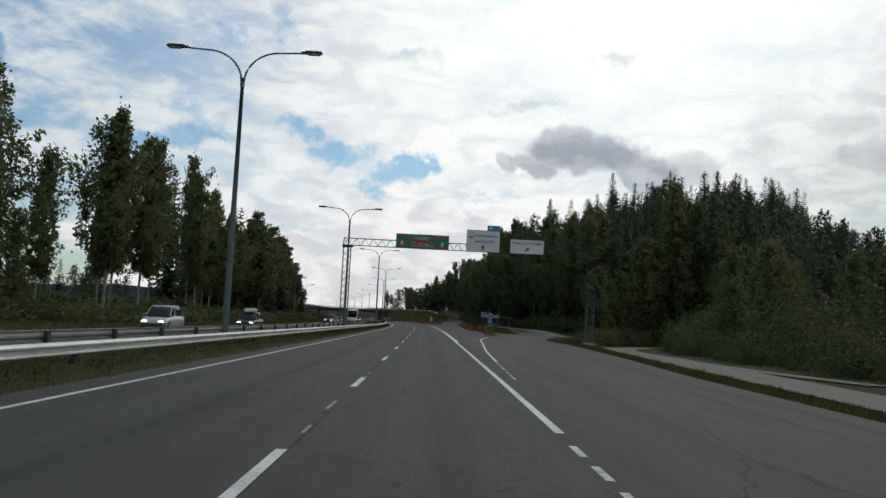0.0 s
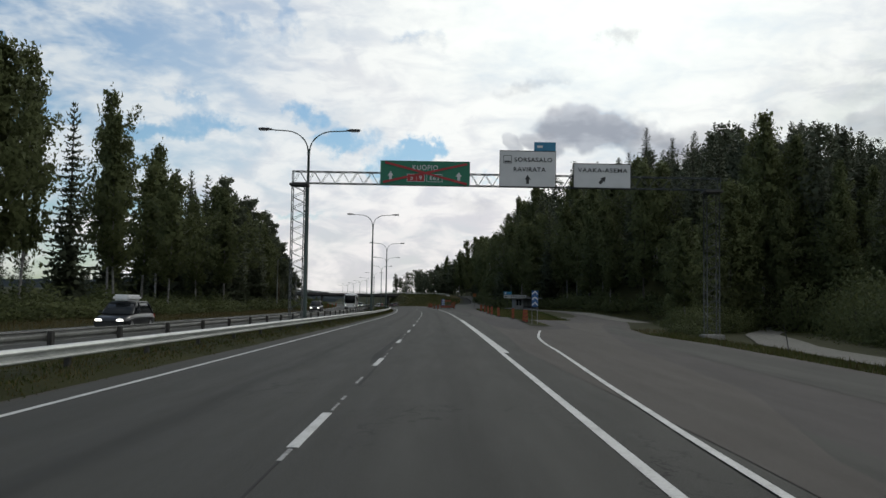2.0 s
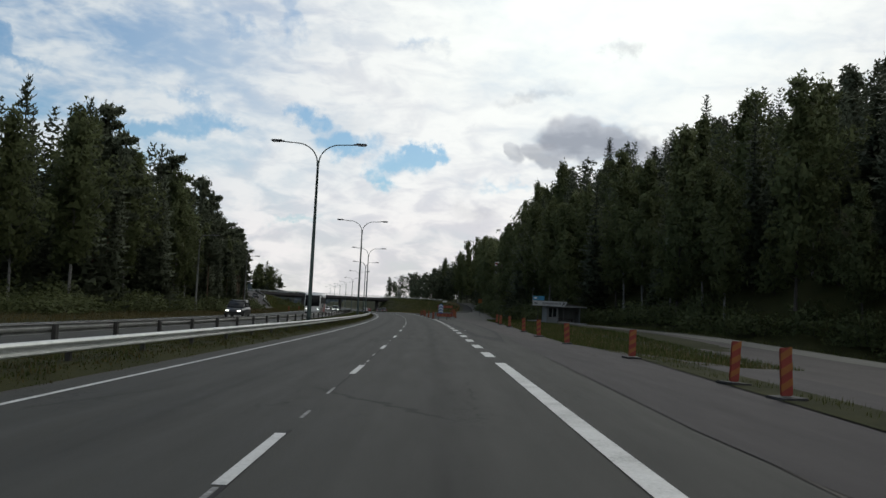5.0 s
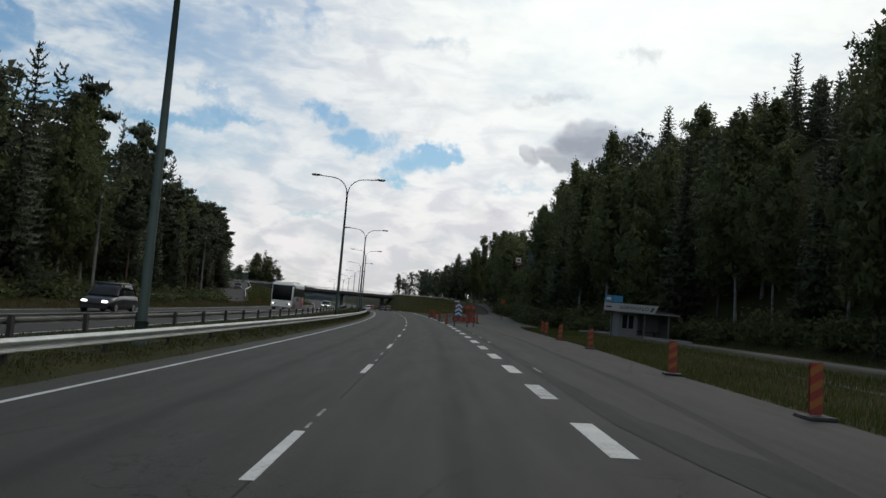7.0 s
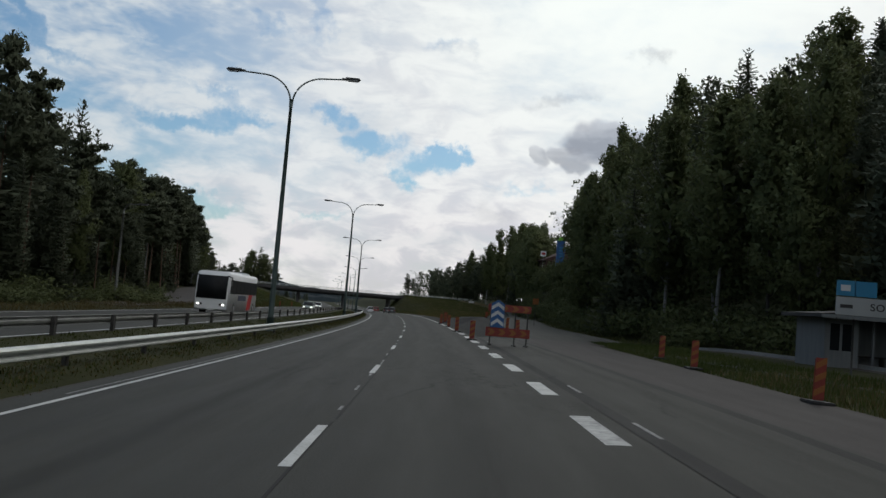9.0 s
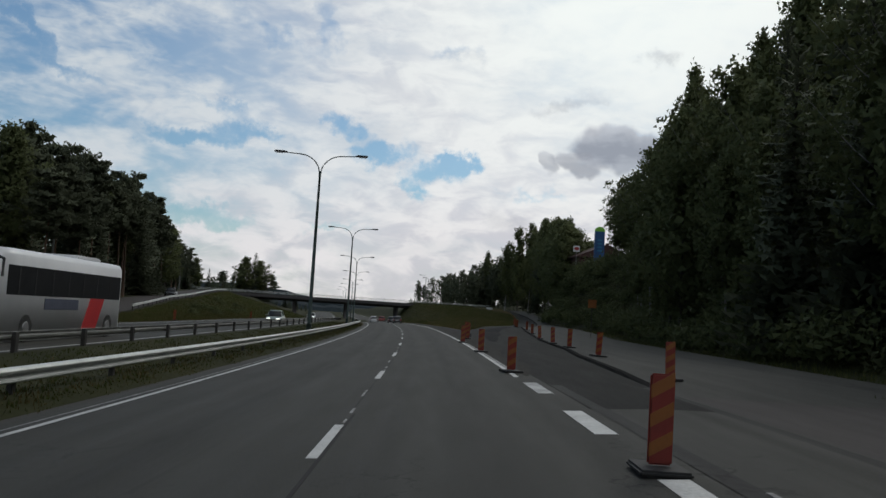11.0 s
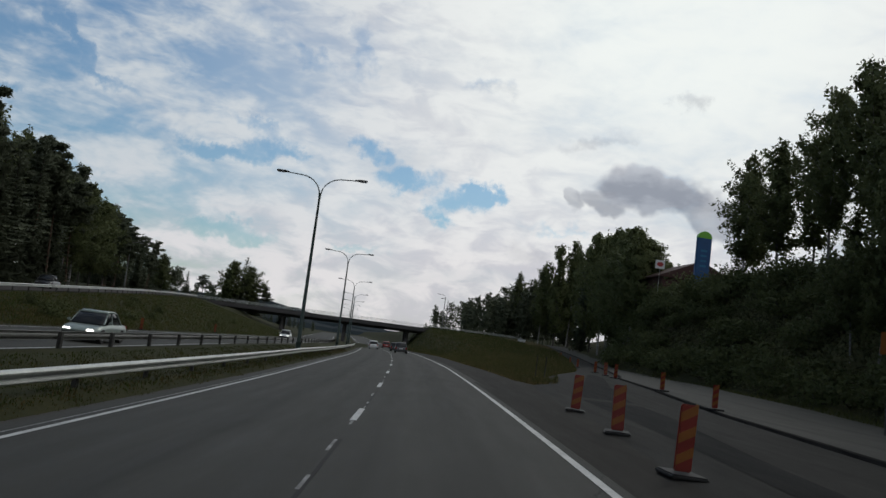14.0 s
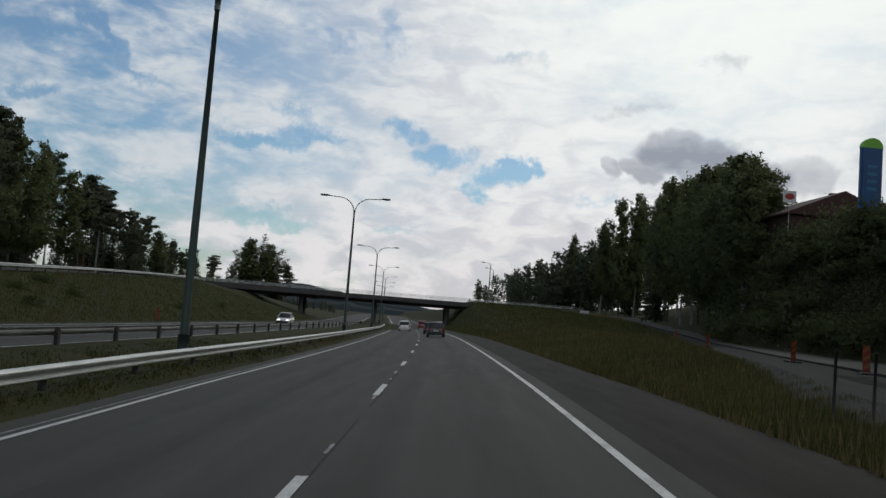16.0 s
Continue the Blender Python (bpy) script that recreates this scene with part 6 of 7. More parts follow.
# heights of the woods' skyline above the road, every 20 m from 20 m on, on lines along it
R22 = [7, 14, 14, 18, 16, 18, 16, 18, 20, 20, 22, 19, 16, 12, 13, 15, 17, 17, 17, 17, 16, 15, 15, 14, 12]
R28 = [10, 13, 13, 18, 16, 20, 22, 22, 21, 23, 27, 28, 28, 22, 14, 13, 20, 22, 22, 20, 20, 20, 19, 18, 18]
R35 = [12, 14, 16, 18, 22, 22, 25, 28, 25, 26, 31, 34, 34, 34, 27, 17, 16, 24, 25, 26, 26, 24, 24, 23, 23]
R42 = [12, 12, 12, 15, 22, 27, 27, 30, 30, 29, 35, 39, 38, 40, 34, 31, 19, 20, 27, 28, 28, 28, 28, 28, 27]
R50 = [12, 12, 14, 17, 19, 26, 28, 33, 35, 36, 33, 40, 45, 43, 46, 38, 36, 20, 23, 29, 31, 31, 31, 31, 31]
R60 = [12, 12, 12, 16, 20, 23, 31, 34, 39, 41, 42, 38, 46, 49, 50, 52, 46, 43, 24, 27, 32, 32, 34, 34, 34]
R72 = [12, 12, 12, 14, 17, 21, 26, 35, 39, 44, 48, 49, 47, 51, 53, 54, 56, 52, 50, 28, 30, 32, 37, 38, 38]
R85 = [12, 12, 12, 14, 15, 17, 23, 29, 40, 45, 50, 53, 56, 56, 57, 58, 58, 58, 58, 58, 56, 35, 36, 37, 42]
R100 = [12, 12, 12, 12, 13, 15, 18, 25, 33, 45, 50, 54, 58, 60, 60, 60, 60, 60, 60, 60, 60, 58, 39, 41, 42]
R115 = [12, 12, 12, 12, 12, 13, 15, 20, 27, 35, 47, 54, 58, 60, 60, 60, 60, 60, 60, 60, 60, 60, 58, 43, 45]
L26 = [10, 12, 17, 19, 14, 16, 17, 13, 8, 7, 7, 6, 7, 8, 8, 6, 7, 7, 9, 10, 11, 11, 10, 10, 10]
L30 = [14, 16, 20, 21, 23, 20, 20, 20, 18, 14, 9, 8, 6, 7, 7, 9, 6, 7, 8, 10, 11, 12, 12, 12, 12]
L34 = [14, 15, 17, 22, 22, 19, 20, 23, 22, 22, 21, 16, 13, 10, 7, 8, 10, 7, 8, 9, 11, 12, 13, 13, 14]
L38 = [14, 17, 22, 25, 26, 26, 25, 23, 26, 23, 23, 22, 17, 20, 16, 8, 9, 10, 8, 9, 10, 12, 14, 15, 15]
L44 = [14, 16, 17, 19, 28, 29, 23, 25, 27, 29, 28, 26, 26, 20, 24, 20, 20, 9, 10, 10, 9, 10, 11, 17, 17]
L50 = [14, 15, 16, 18, 21, 32, 33, 27, 27, 30, 32, 33, 30, 30, 23, 25, 24, 21, 19, 13, 10, 11, 11, 12, 13]
L58 = [14, 16, 18, 21, 26, 26, 36, 37, 31, 32, 34, 37, 36, 36, 34, 31, 26, 27, 24, 22, 20, 18, 17, 14, 13]
L70 = [14, 16, 18, 20, 22, 26, 29, 38, 44, 37, 42, 38, 40, 40, 41, 42, 42, 38, 32, 33, 25, 27, 25, 21, 22]
RIGHT_TOPS = {22: R22, 28: R28, 35: R35, 42: R42, 50: R50, 60: R60, 72: R72, 85: R85, 100: R100, 115: R115}
LEFT_TOPS = {-26: L26, -30: L30, -34: L34, -38: L38, -44: L44, -50: L50, -58: L58, -70: L70}
EVERY = np.arange(20.0, 501.0, 20.0)


def tops(table, s, lat):
    ls = sorted(table)
    return float(np.interp(lat, ls, [np.interp(s, EVERY, table[l]) for l in ls]))


def stand(s, lat, rng, table, lo=0.74, most=22.5, chance=0.4):
    """Height of a tree under the woods' skyline: some reach it, most stay below."""
    room = tops(table, s, lat) - ground_z(s, lat)
    k = rng.uniform(0.97, 1.03) if rng.random() < chance else rng.uniform(lo, 0.97 if chance > 0.2 else 0.84)
    return min(room, most * rng.uniform(0.88, 1.06)) * k


behind = {"right": [], "left": [], "far": []}

# woods on the right-hand hill: rows by their distance from the foot of the bank
for row, (off, gap, kinds) in enumerate([(2.0, 5.4, ("aspen", "birch", "spruce", "birch")), (7, 5.0, ("birch", "birch", "spruce", "spruce")), (13, 5.0, ("spruce", "spruce", "birch")),
                                         (19, 4.8, ("spruce", "spruce", "birch")), (25, 4.8, ("spruce", "spruce", "pine")), (31, 6.0, ("spruce", "spruce")), (38, 6.5, ("spruce", "spruce", "pine"))]):
    s = 70.0 + rng.uniform(0, 4)
    while s < (286 if row < 3 else 276):
        la = float(bank_lat(s)) + off + rng.uniform(-2, 2)
        h = stand(s, la, rng, RIGHT_TOPS, 0.5 if row in (0, 3, 4, 5, 6) else 0.66, chance=0.12 if row > 2 else 0.35) * (0.66 if s < 112 else 1.0)
        if h > 4.5:
            kind = rng.choice(kinds)
            if row < 2:
                plant(pick(kind), s, la, h, rng, "woods on the bank")
            else:
                behind["right"].append((s, la, h, kind))
        s += gap * rng.uniform(0.7, 1.35)
# the hill's crest
for s, la, top in [(238, 64.2, 50.7), (224, 77.3, 49.5), (220, 85.6, 49.5), (230, 93.6, 51.4), (222, 95.9, 49.9), (207, 99.7, 46.1), (214, 110, 44.6), (255, 61.4, 44.6), (232, 54.5, 40.9), (254, 47.6, 43.7), (228, 49.2, 36.4), (236, 70, 47.5), (228, 73, 47), (226, 81, 48.5), (222, 90, 50.0), (216, 104, 46.0), (240, 59, 44.0), (246, 66, 47.0), (210, 94, 46.0)]:
    plant(pick("spruce"), s, la, top - ground_z(s, la), rng, "tall spruces on the hill", wide=rng.uniform(1.5, 1.8))
for i in range(170):
    s, la = rng.uniform(150, 285), rng.uniform(56, 112)
    h = stand(s, la, rng, RIGHT_TOPS, 0.68, 22.0, 0.10)
    if h > 7:
        behind["right"].append((s, la, h, "spruce"))
for s, la in [(199, 44.5), (203, 46.5), (206, 44), (208, 48.5), (212, 46.5), (205, 50.5), (214, 50), (201, 48.5), (210, 53), (197, 47)]:
    behind["right"].append((s, la, min(13.0, max(8.0, tops(RIGHT_TOPS, s, la) - ground_z(s, la))), "spruce"))

# birches on the top of the right-hand bank, with bare lower trunks
for s, la, top, kind in [(323, 40.5, 29.5, "birch"), (326, 43, 28, "birch"), (314, 40.7, 29.2, "birch"), (311, 43, 30, "birch"), (303, 40.5, 31.5, "birch"), (300, 44, 32.5, "birch"), (295, 40, 32.5, "birch"), (289, 42, 34, "birch"), (283, 40, 35, "birch"), (279, 38, 35, "birch"),
                         (294, 48, 36, "birch"), (284, 47, 37, "aspen"), (276, 44, 37, "birch"), (273, 34.8, 35.3, "birch"), (246, 35.0, 35.3, "birch"), (242, 34.0, 34.8, "birch"), (208, 36.4, 31.1, "birch")]:
    plant(pick(kind), s, la, top - ground_z(s, la), rng, "birches on the bank", wide=rng.uniform(1.0, 1.2), sink=0.3)
for s, la, kind, top in [(363, 39.6, "birch", 24.9), (367, 41, "birch", 25.7), (371, 42, "aspen", 26.7), (374.5, 42.6, "birch", 27.1), (378, 43.6, "birch", 27.6), (382, 44.6, "aspen", 27.8), (386, 46, "birch", 28.2), (366, 43.2, "aspen", 24.1), (371, 45.2, "birch", 23.9), (377, 47, "birch", 25.5), (393, 46, "aspen", 29.5), (398, 50, "birch", 28.8), (403, 48, "aspen", 31.6), (407, 53, "birch", 31.3), (412, 50, "birch", 32), (416, 54, "aspen", 32.2), (421, 51, "birch", 32.9), (427, 55, "birch", 34.5), (432, 52, "aspen", 34.5), (438, 56, "birch", 34.9), (443, 53, "spruce", 33.4), (449, 57, "aspen", 36.8), (400, 58, "spruce", 25.5), (414, 61, "birch", 26.9), (430, 62, "spruce", 32.4), (380, 49, "birch", 22.9), (392, 55, "birch", 24.4), (445, 63, "birch", 37.4), (455, 56, "birch", 34.8), (477, 54, "aspen", 36.5), (480, 58.5, "birch", 38.9), (483, 50.5, "birch", 31.1), (486, 61, "aspen", 37.5), (479, 64, "birch", 39.1), (503, 46.7, "birch", 28.7)]:
    plant(pick(kind), s, la, top - ground_z(s, la), rng, "trees by the service building", wide=rng.uniform(1.25, 1.55))
for i in range(26):
    la = 30 + 1.3 * i + rng.uniform(-0.6, 0.6)
    s = rng.uniform(488, 512)
    behind["far"].append((s, la, float(np.interp(la, (30, 37, 43, 48, 54, 62), (17.5, 21, 25, 28, 32, 34))) * rng.uniform(0.78, 1.0) - ground_z(s, la), rng.choice(("birch", "aspen", "spruce", "birch"))))
for i in range(100):
    s = rng.uniform(520, 820)
    behind["far"].append((s, rng.uniform(48, 110) + (s - 462) * 0.01, rng.uniform(15, 24), rng.choice(("spruce", "birch", "aspen", "pine"))))
for i in range(46):
    s, la = rng.uniform(430, 575), -rng.uniform(64, 98)
    behind["far"].append((s, la, (9.5 + 0.17 * (-la - 64) + 3.0 * rng.random()) * rng.uniform(0.8, 1.1), rng.choice(("pine", "spruce", "birch"))))
for i in range(70):
    s, la = rng.uniform(525, 680), rng.choice((-1, 1)) * rng.uniform(22, 62)
    behind["far"].append((s, la, rng.uniform(3.0, 5.5), rng.choice(("aspen", "spruce", "aspen"))))
for i in range(60):
    s = rng.uniform(520, 820)
    behind["far"].append((s, -rng.uniform(62, 130), rng.uniform(9, 15), rng.choice(("spruce", "pine", "birch"))))
# lower right-hand woods behind the bicycle path
for s, la, kind in [(30, 27, "aspen"), (38, 25, "aspen"), (45, 29, "birch"), (52, 27, "aspen"), (60, 34, "aspen"), (88, 23.5, "birch"), (55, 36, "spruce"), (48, 38, "aspen"), (62, 42, "spruce"), (40, 34, "aspen"), (32, 33, "spruce"), (24, 29, "aspen"),
                    (100, 29, "aspen"), (80, 40, "spruce"), (70, 46, "spruce"), (85, 48, "spruce"), (92, 44, "birch"), (57, 29.5, "aspen"), (48, 31, "aspen"), (68, 38, "birch"), (36, 29, "aspen"), (97, 25.5, "aspen"), (106, 34, "aspen"), (44, 24.5, "aspen")]:
    plant(pick(kind), s, la, max(3.6, stand(s, la, rng, RIGHT_TOPS, 0.7) * (0.62 if la < 33 else 0.8)), rng, "woods behind the bicycle path")
for s, la in [(102, 30.5), (106, 32.5), (108, 36), (110, 34.5), (112, 39.5), (116, 43), (97, 45.5), (108, 47), (103, 50), (112, 53), (110, 41), (92, 45.5)]:
    plant(pick(rng.choice(("aspen", "spruce", "birch"))), s, la, 0.72 * stand(s, la, rng, RIGHT_TOPS, 0.8), rng, "spruces on the slope")
for i in range(110):
    s, la = rng.uniform(40, 190), rng.uniform(46, 84)
    h = stand(s, la, rng, RIGHT_TOPS, 0.75, 20.0)
    if h > 5:
        behind["right"].append((s, la, h, rng.choice(("spruce", "aspen", "aspen", "birch"))))

# woods on the left: a loose row of birches, then taller mixed woods with bare trunks
for s, la, kind, h in [(32, -26.8, "birch", 17), (46, -30.5, "aspen", 8.5), (49, -33.5, "aspen", 9.5), (51, -31.0, "birch", 14.5), (42, -33, "aspen", 9.0), (62, -29.5, "birch", 21), (68, -32.5, "birch", 18), (72.5, -33, "birch", 21), (76, -31.0, "birch", 21), (82, -31.9, "birch", 21.6), (93, -33.0, "spruce", 20), (99, -30.5, "birch", 20),
                       (105, -33.5, "birch", 24), (112, -36, "spruce", 19), (118, -31.0, "birch", 17), (122, -35.5, "birch", 19), (128, -35.6, "birch", 22.4), (133, -31.5, "birch", 16)]:
    plant(pick(kind), s, la, h, rng, "birches beside the opposite carriageway")
for row, (off, gap, kinds) in enumerate([(-29.5, 5.0, ("spruce", "birch", "spruce", "pine")), (-34.0, 4.6, ("spruce", "spruce", "birch", "pine")), (-39.0, 5.0, ("spruce", "spruce", "pine"))]):
    s = 138.0 + 1.5 * row
    while s < 246:
        la = off + rng.uniform(-1.5, 1.5) - max(0, s - 215) * 0.12
        h = stand(s, la, rng, LEFT_TOPS, 0.8, 24.0)
        if s < 236 or row > 1:
            kind = rng.choice(kinds)
            if row < 2:
                plant(pick(kind), s, la, h, rng, "woods beside the opposite carriageway")
            else:
                behind["left"].append((s, la, h, kind))
        s += gap * rng.uniform(0.7, 1.3)
for i in range(46):
    behind["left"].append((rng.uniform(26, 190), rng.uniform(-64, -42), rng.uniform(5.5, 8.5), rng.choice(("aspen", "spruce", "birch"))))
for i in range(26):
    s, la = rng.uniform(150, 250), rng.uniform(-52, -43)
    behind["left"].append((s, la, stand(s, la, rng, LEFT_TOPS, 0.7, 22.0), rng.choice(("spruce", "spruce", "pine"))))
for row, off in enumerate((-9.5, -13.5, -18, -23)):
    s = 254.0 + 3 * row
    while s < 350:
        la = float(ramp_lat(s)) + off + rng.uniform(-2, 2)
        h = stand(s, la, rng, LEFT_TOPS, 0.84, 20.0)
        if h > 4:
            kind = rng.choice(("pine", "birch", "pine", "spruce"))
            if row < 2:
                plant(pick(kind), s, la, h, rng, "trees beyond the left ramp", wide=rng.uniform(0.95, 1.25))
            else:
                behind["left"].append((s, la, h, kind))
        s += rng.uniform(3.4, 5.6)
s = 350.0
while s < 456:
    la = float(ramp_lat(s)) - rng.uniform(9, 22)
    plant(pick(rng.choice(("pine", "aspen", "spruce", "pine"))), s, la, max(4.5, stand(s, la, rng, LEFT_TOPS, 0.7)), rng, "trees beyond the left ramp", wide=rng.uniform(0.75, 1.05))
    s += rng.uniform(3.2, 5.5)
for s, la, h, kind in [(444, -69.4, 20.6, "pine"), (438, -66, 18, "pine"), (452, -72, 18.5, "spruce"), (520, -45.5, 18.8, "spruce"), (523, -43, 16.5, "birch"), (518, -48, 16.5, "birch"), (525, -40.5, 15, "spruce"), (521, -50.5, 13.5, "birch"), (528, -38, 12, "pine"),
                       (496, -54, 9, "pine"), (500, -60, 10, "spruce"), (508, -66, 10, "pine"), (540, -29.5, 7, "pine"), (544, -33, 6, "spruce")]:
    plant(pick(kind), s, la, h, rng, "trees beside the bridge", wide=max(0.75, h / 11))


def woods(name, spots, seed, label, fine=1.0):
    """Closely standing trees deep in the woods, joined."""
    r = np.random.default_rng(seed)
    crowns = {}
    for k in ("birch", "aspen", "spruce", "pine"):
        crowns[k] = [rounded(grow(k, 18, r, 1.05, int(fine * {"spruce": 560, "pine": 800}.get(k, 1000)), None, (1.0 if k == "spruce" else 1.5) / math.sqrt(fine)), (0, 0, 18 * ROUND[k]), (1, 1, 3.0)) for i in range(3)]
    out, nrm = [], []
    for s, la, h, kind in spots:
        c, nc = crowns[kind][int(r.integers(3))]
        k, w, t = h / 18, min(h / 18, 1.2) * r.uniform(0.95, 1.2) * (1.35 if kind == "spruce" else 1.0), r.uniform(0, 6.28)
        p = at(s, la, ground_z(s, la) - 0.2)
        for src, dst, sw, sk, o in ((c, out, w, k, p), (nc, nrm, 1.0, 1.0, Vector((0, 0, 0)))):
            q = np.empty_like(src)
            q[..., 0] = (src[..., 0] * math.cos(t) - src[..., 1] * math.sin(t)) * sw + o.x
            q[..., 1] = (src[..., 0] * math.sin(t) + src[..., 1] * math.cos(t)) * sw + o.y
            q[..., 2] = src[..., 2] * sk + o.z
            dst.append(q)
        b = 0.14 * k
        ring = np.array([(b, 0), (0, b), (-b, 0), (0, -b)])
        for i in range(4):
            a, d = ring[i], ring[(i + 1) % 4]
            out.append(np.array([[[p.x + a[0], p.y + a[1], p.z], [p.x + d[0], p.y + d[1], p.z], [p.x, p.y, p.z + h * 0.7]]]))
            g = np.array([*(a + d), 0.0]) / (np.linalg.norm(a + d) + 1e-9)
            nrm.append(np.tile(g, (1, 3, 1)))
    return tagged(new(name, pieces(name, np.concatenate(out), SPRUCE_LEAF, np.concatenate(nrm))), label, "trees", kind="stuff")


woods("hill_woods", behind["right"], 3, "dark dense spruce woods covering the hill", 0.8)
woods("left_woods", behind["left"], 4, "dark dense woods behind the opposite carriageway")
woods("far_woods", behind["far"], 5, "distant dark woods beyond the overbridge", 0.4)

# shrubs along the banks and paths
s = 98.0
while s < 384:
    b = float(bank_lat(s))
    plant(rng.choice(SHRUBS), s, b + rng.uniform(0.3, 1.6), rng.uniform(1.8, 3.4), rng, "shrubs at the foot of the bank", 2.6, rng.uniform(0.9, 1.4))
    if rng.random() < 0.8:
        plant(rng.choice(SHRUBS), s + 2, b + rng.uniform(3.5, 8), rng.uniform(2.4, 4.2), rng, "shrubs at the foot of the bank", 2.6, rng.uniform(1.1, 1.6))
    if s > 262:
        for k in range(3):
            plant(rng.choice(SHRUBS), s + rng.uniform(-2, 2), b + rng.uniform(1, 8.5), rng.uniform(1.4, 2.6), rng, "shrubs on the bank", 2.6, rng.uniform(1.1, 1.6))
    s += rng.uniform(3.4, 5.2)
for s, la, h, w in [(44, 26, 4.4, 1.6), (52, 29, 5.0, 1.8), (60, 28, 4.2, 1.6), (66, 33, 5.5, 2.0), (66, 34, 4.8, 1.8), (74, 36, 5.6, 2.0), (82, 40, 6.2, 2.2), (108, 36, 5.2, 1.9), (112, 47, 6.0, 2.2), (70, 40, 6.5, 2.3), (58, 38, 6.0, 2.2), (48, 34, 5.4, 2.0), (80, 45, 7.0, 2.4), (92, 47, 7.0, 2.4), (104, 40, 6.0, 2.2)]:
    plant(rng.choice(BUSHES), s, la, h, rng, "tall bushes on the slope", 2.6, w)
s = 318.0
while s < 376:
    b = float(bank_lat(s)) + float(hill_top(s)) / float(steep(s))
    plant(rng.choice(SHRUBS), s, b + rng.uniform(-1.6, 0.4), rng.uniform(1.2, 2.4), rng, "shrubs along the top of the bank", 2.6, rng.uniform(0.9, 1.3))
    s += rng.uniform(1.6, 2.6)
for s, la, h, w in [(-6, 19, 2.4, 1.1), (0, 21.5, 3.2, 1.3), (6, 19.8, 2.4, 1.1), (11, 22.0, 3.6, 1.4), (17, 20.2, 2.4, 1.0), (22, 22.0, 3.6, 1.3), (28, 20.6, 2.0, 1.0), (30, 24.0, 4.2, 1.5), (37, 22.4, 2.6, 1.0), (44, 25.5, 3.6, 1.3), (50, 28.2, 3.2, 1.3), (33, 20.4, 1.1, 0.7), (79, 20.5, 2.2, 0.9), (85, 23.4, 2.6, 1.1), (50, 23.0, 2.6, 1.0), (57, 26.4, 3.0, 1.2), (42, 21.0, 2.2, 0.9), (63, 29.6, 3.2, 1.3), (58, 25.6, 2.8, 1.0), (64, 28.0, 3.6, 1.2), (70, 30.6, 4.2, 1.4), (78, 34.0, 4.8, 1.6), (86, 38.0, 5.4, 1.8), (96, 43.0, 5.5, 1.9), (106, 45.0, 5.5, 1.9),
                    (64, 16.0, 1.0, 0.7), (68, 18.5, 1.0, 0.6), (90, 25.0, 2.6, 1.2), (96, 29.0, 3.2, 1.3), (101, 32.5, 3.0, 1.2), (95, 26.0, 3.6, 1.4), (14, 25.0, 5.0, 1.7), (4, 26.5, 5.0, 1.7), (-8, 25, 4.6, 1.7), (24, 26, 5.2, 1.7), (60, 30.5, 3.4, 1.4), (52, 30, 4.0, 1.6)]:
    plant(rng.choice(BUSHES), s, la, h, rng, "shrubs beside the bicycle path", 2.6, w)
s = 5.0
while s < 240:
    plant(rng.choice(SHRUBS), s, -27.2 + rng.uniform(-1.6, 0.6) - max(0, s - 215) * 0.12, rng.uniform(1.3, 2.4), rng, "undergrowth beside the opposite carriageway", 2.6, rng.uniform(0.9, 1.5))
    if rng.random() < 0.5:
        plant(rng.choice(SHRUBS), s, -32.0 + rng.uniform(-2, 2) - max(0, s - 215) * 0.12, rng.uniform(2.2, 3.4), rng, "undergrowth beside the opposite carriageway", 2.6, rng.uniform(1.1, 1.6))
    s += rng.uniform(3.2, 5.0)
for k in range(12):
    s = rng.uniform(268, 400)
    la = rng.uniform(float(ramp_lat(s)) + 2, -23.0)
    plant(rng.choice(SHRUBS), s, la, rng.uniform(0.8, 1.5), rng, "low shrubs on the embankment", 2.6, rng.uniform(0.35, 0.55))
for lib in list(LIB.values()) + [SHRUBS, BUSHES]:
    for ob in lib:
        if ob.name not in used:
            for c in list(ob.children_recursive) + [ob]:
                bpy.data.objects.remove(c)


def brush(name, s0, s1, off0, off1, n, seed, label):
    """Low tangled scrub covering a slope: sprigs heaped into uneven clumps."""
    r = np.random.default_rng(seed)
    m = n // 60
    cs, co = r.uniform(s0, s1, m), r.uniform(off0, off1, m)
    k = r.integers(0, m, n)
    s = cs[k] + np.clip(r.normal(size=n), -1.6, 1.6) * 0.75
    off = co[k] + np.clip(r.normal(size=n), -1.6, 1.6) * 0.75
    la = bank_lat(s) + off
    x, y = atv(s, la)
    lift = r.uniform(0.0, 1.0, n) * r.uniform(0.5, 1.5, m)[k]
    pts = np.stack([x, y, terrain(s, la) + lift], 1)
    v = sprigs(pts, r.uniform(0.12, 0.30, n), r)
    h = np.interp(s, _S, _H)
    out = np.stack([-np.cos(h) * 0.8, -np.sin(h) * 0.8, np.full(n, 0.7)], 1) + r.normal(size=(n, 3)) * 0.35
    out /= np.linalg.norm(out, axis=1)[:, None]
    face = np.cross(v[:, 1] - v[:, 0], v[:, 2] - v[:, 0])
    wrong = (face * out).sum(1) < 0
    v[wrong] = v[wrong][:, [0, 2, 1]]
    return tagged(new(name, pieces(name, v, SCRUB_LEAF, np.repeat(out[:, None, :], 3, axis=1))), label, "undergrowth", kind="stuff")


brush("bank_scrub", 184, 392, 0.6, 11.0, 90000, 21, "dark tangled scrub covering the steep bank")

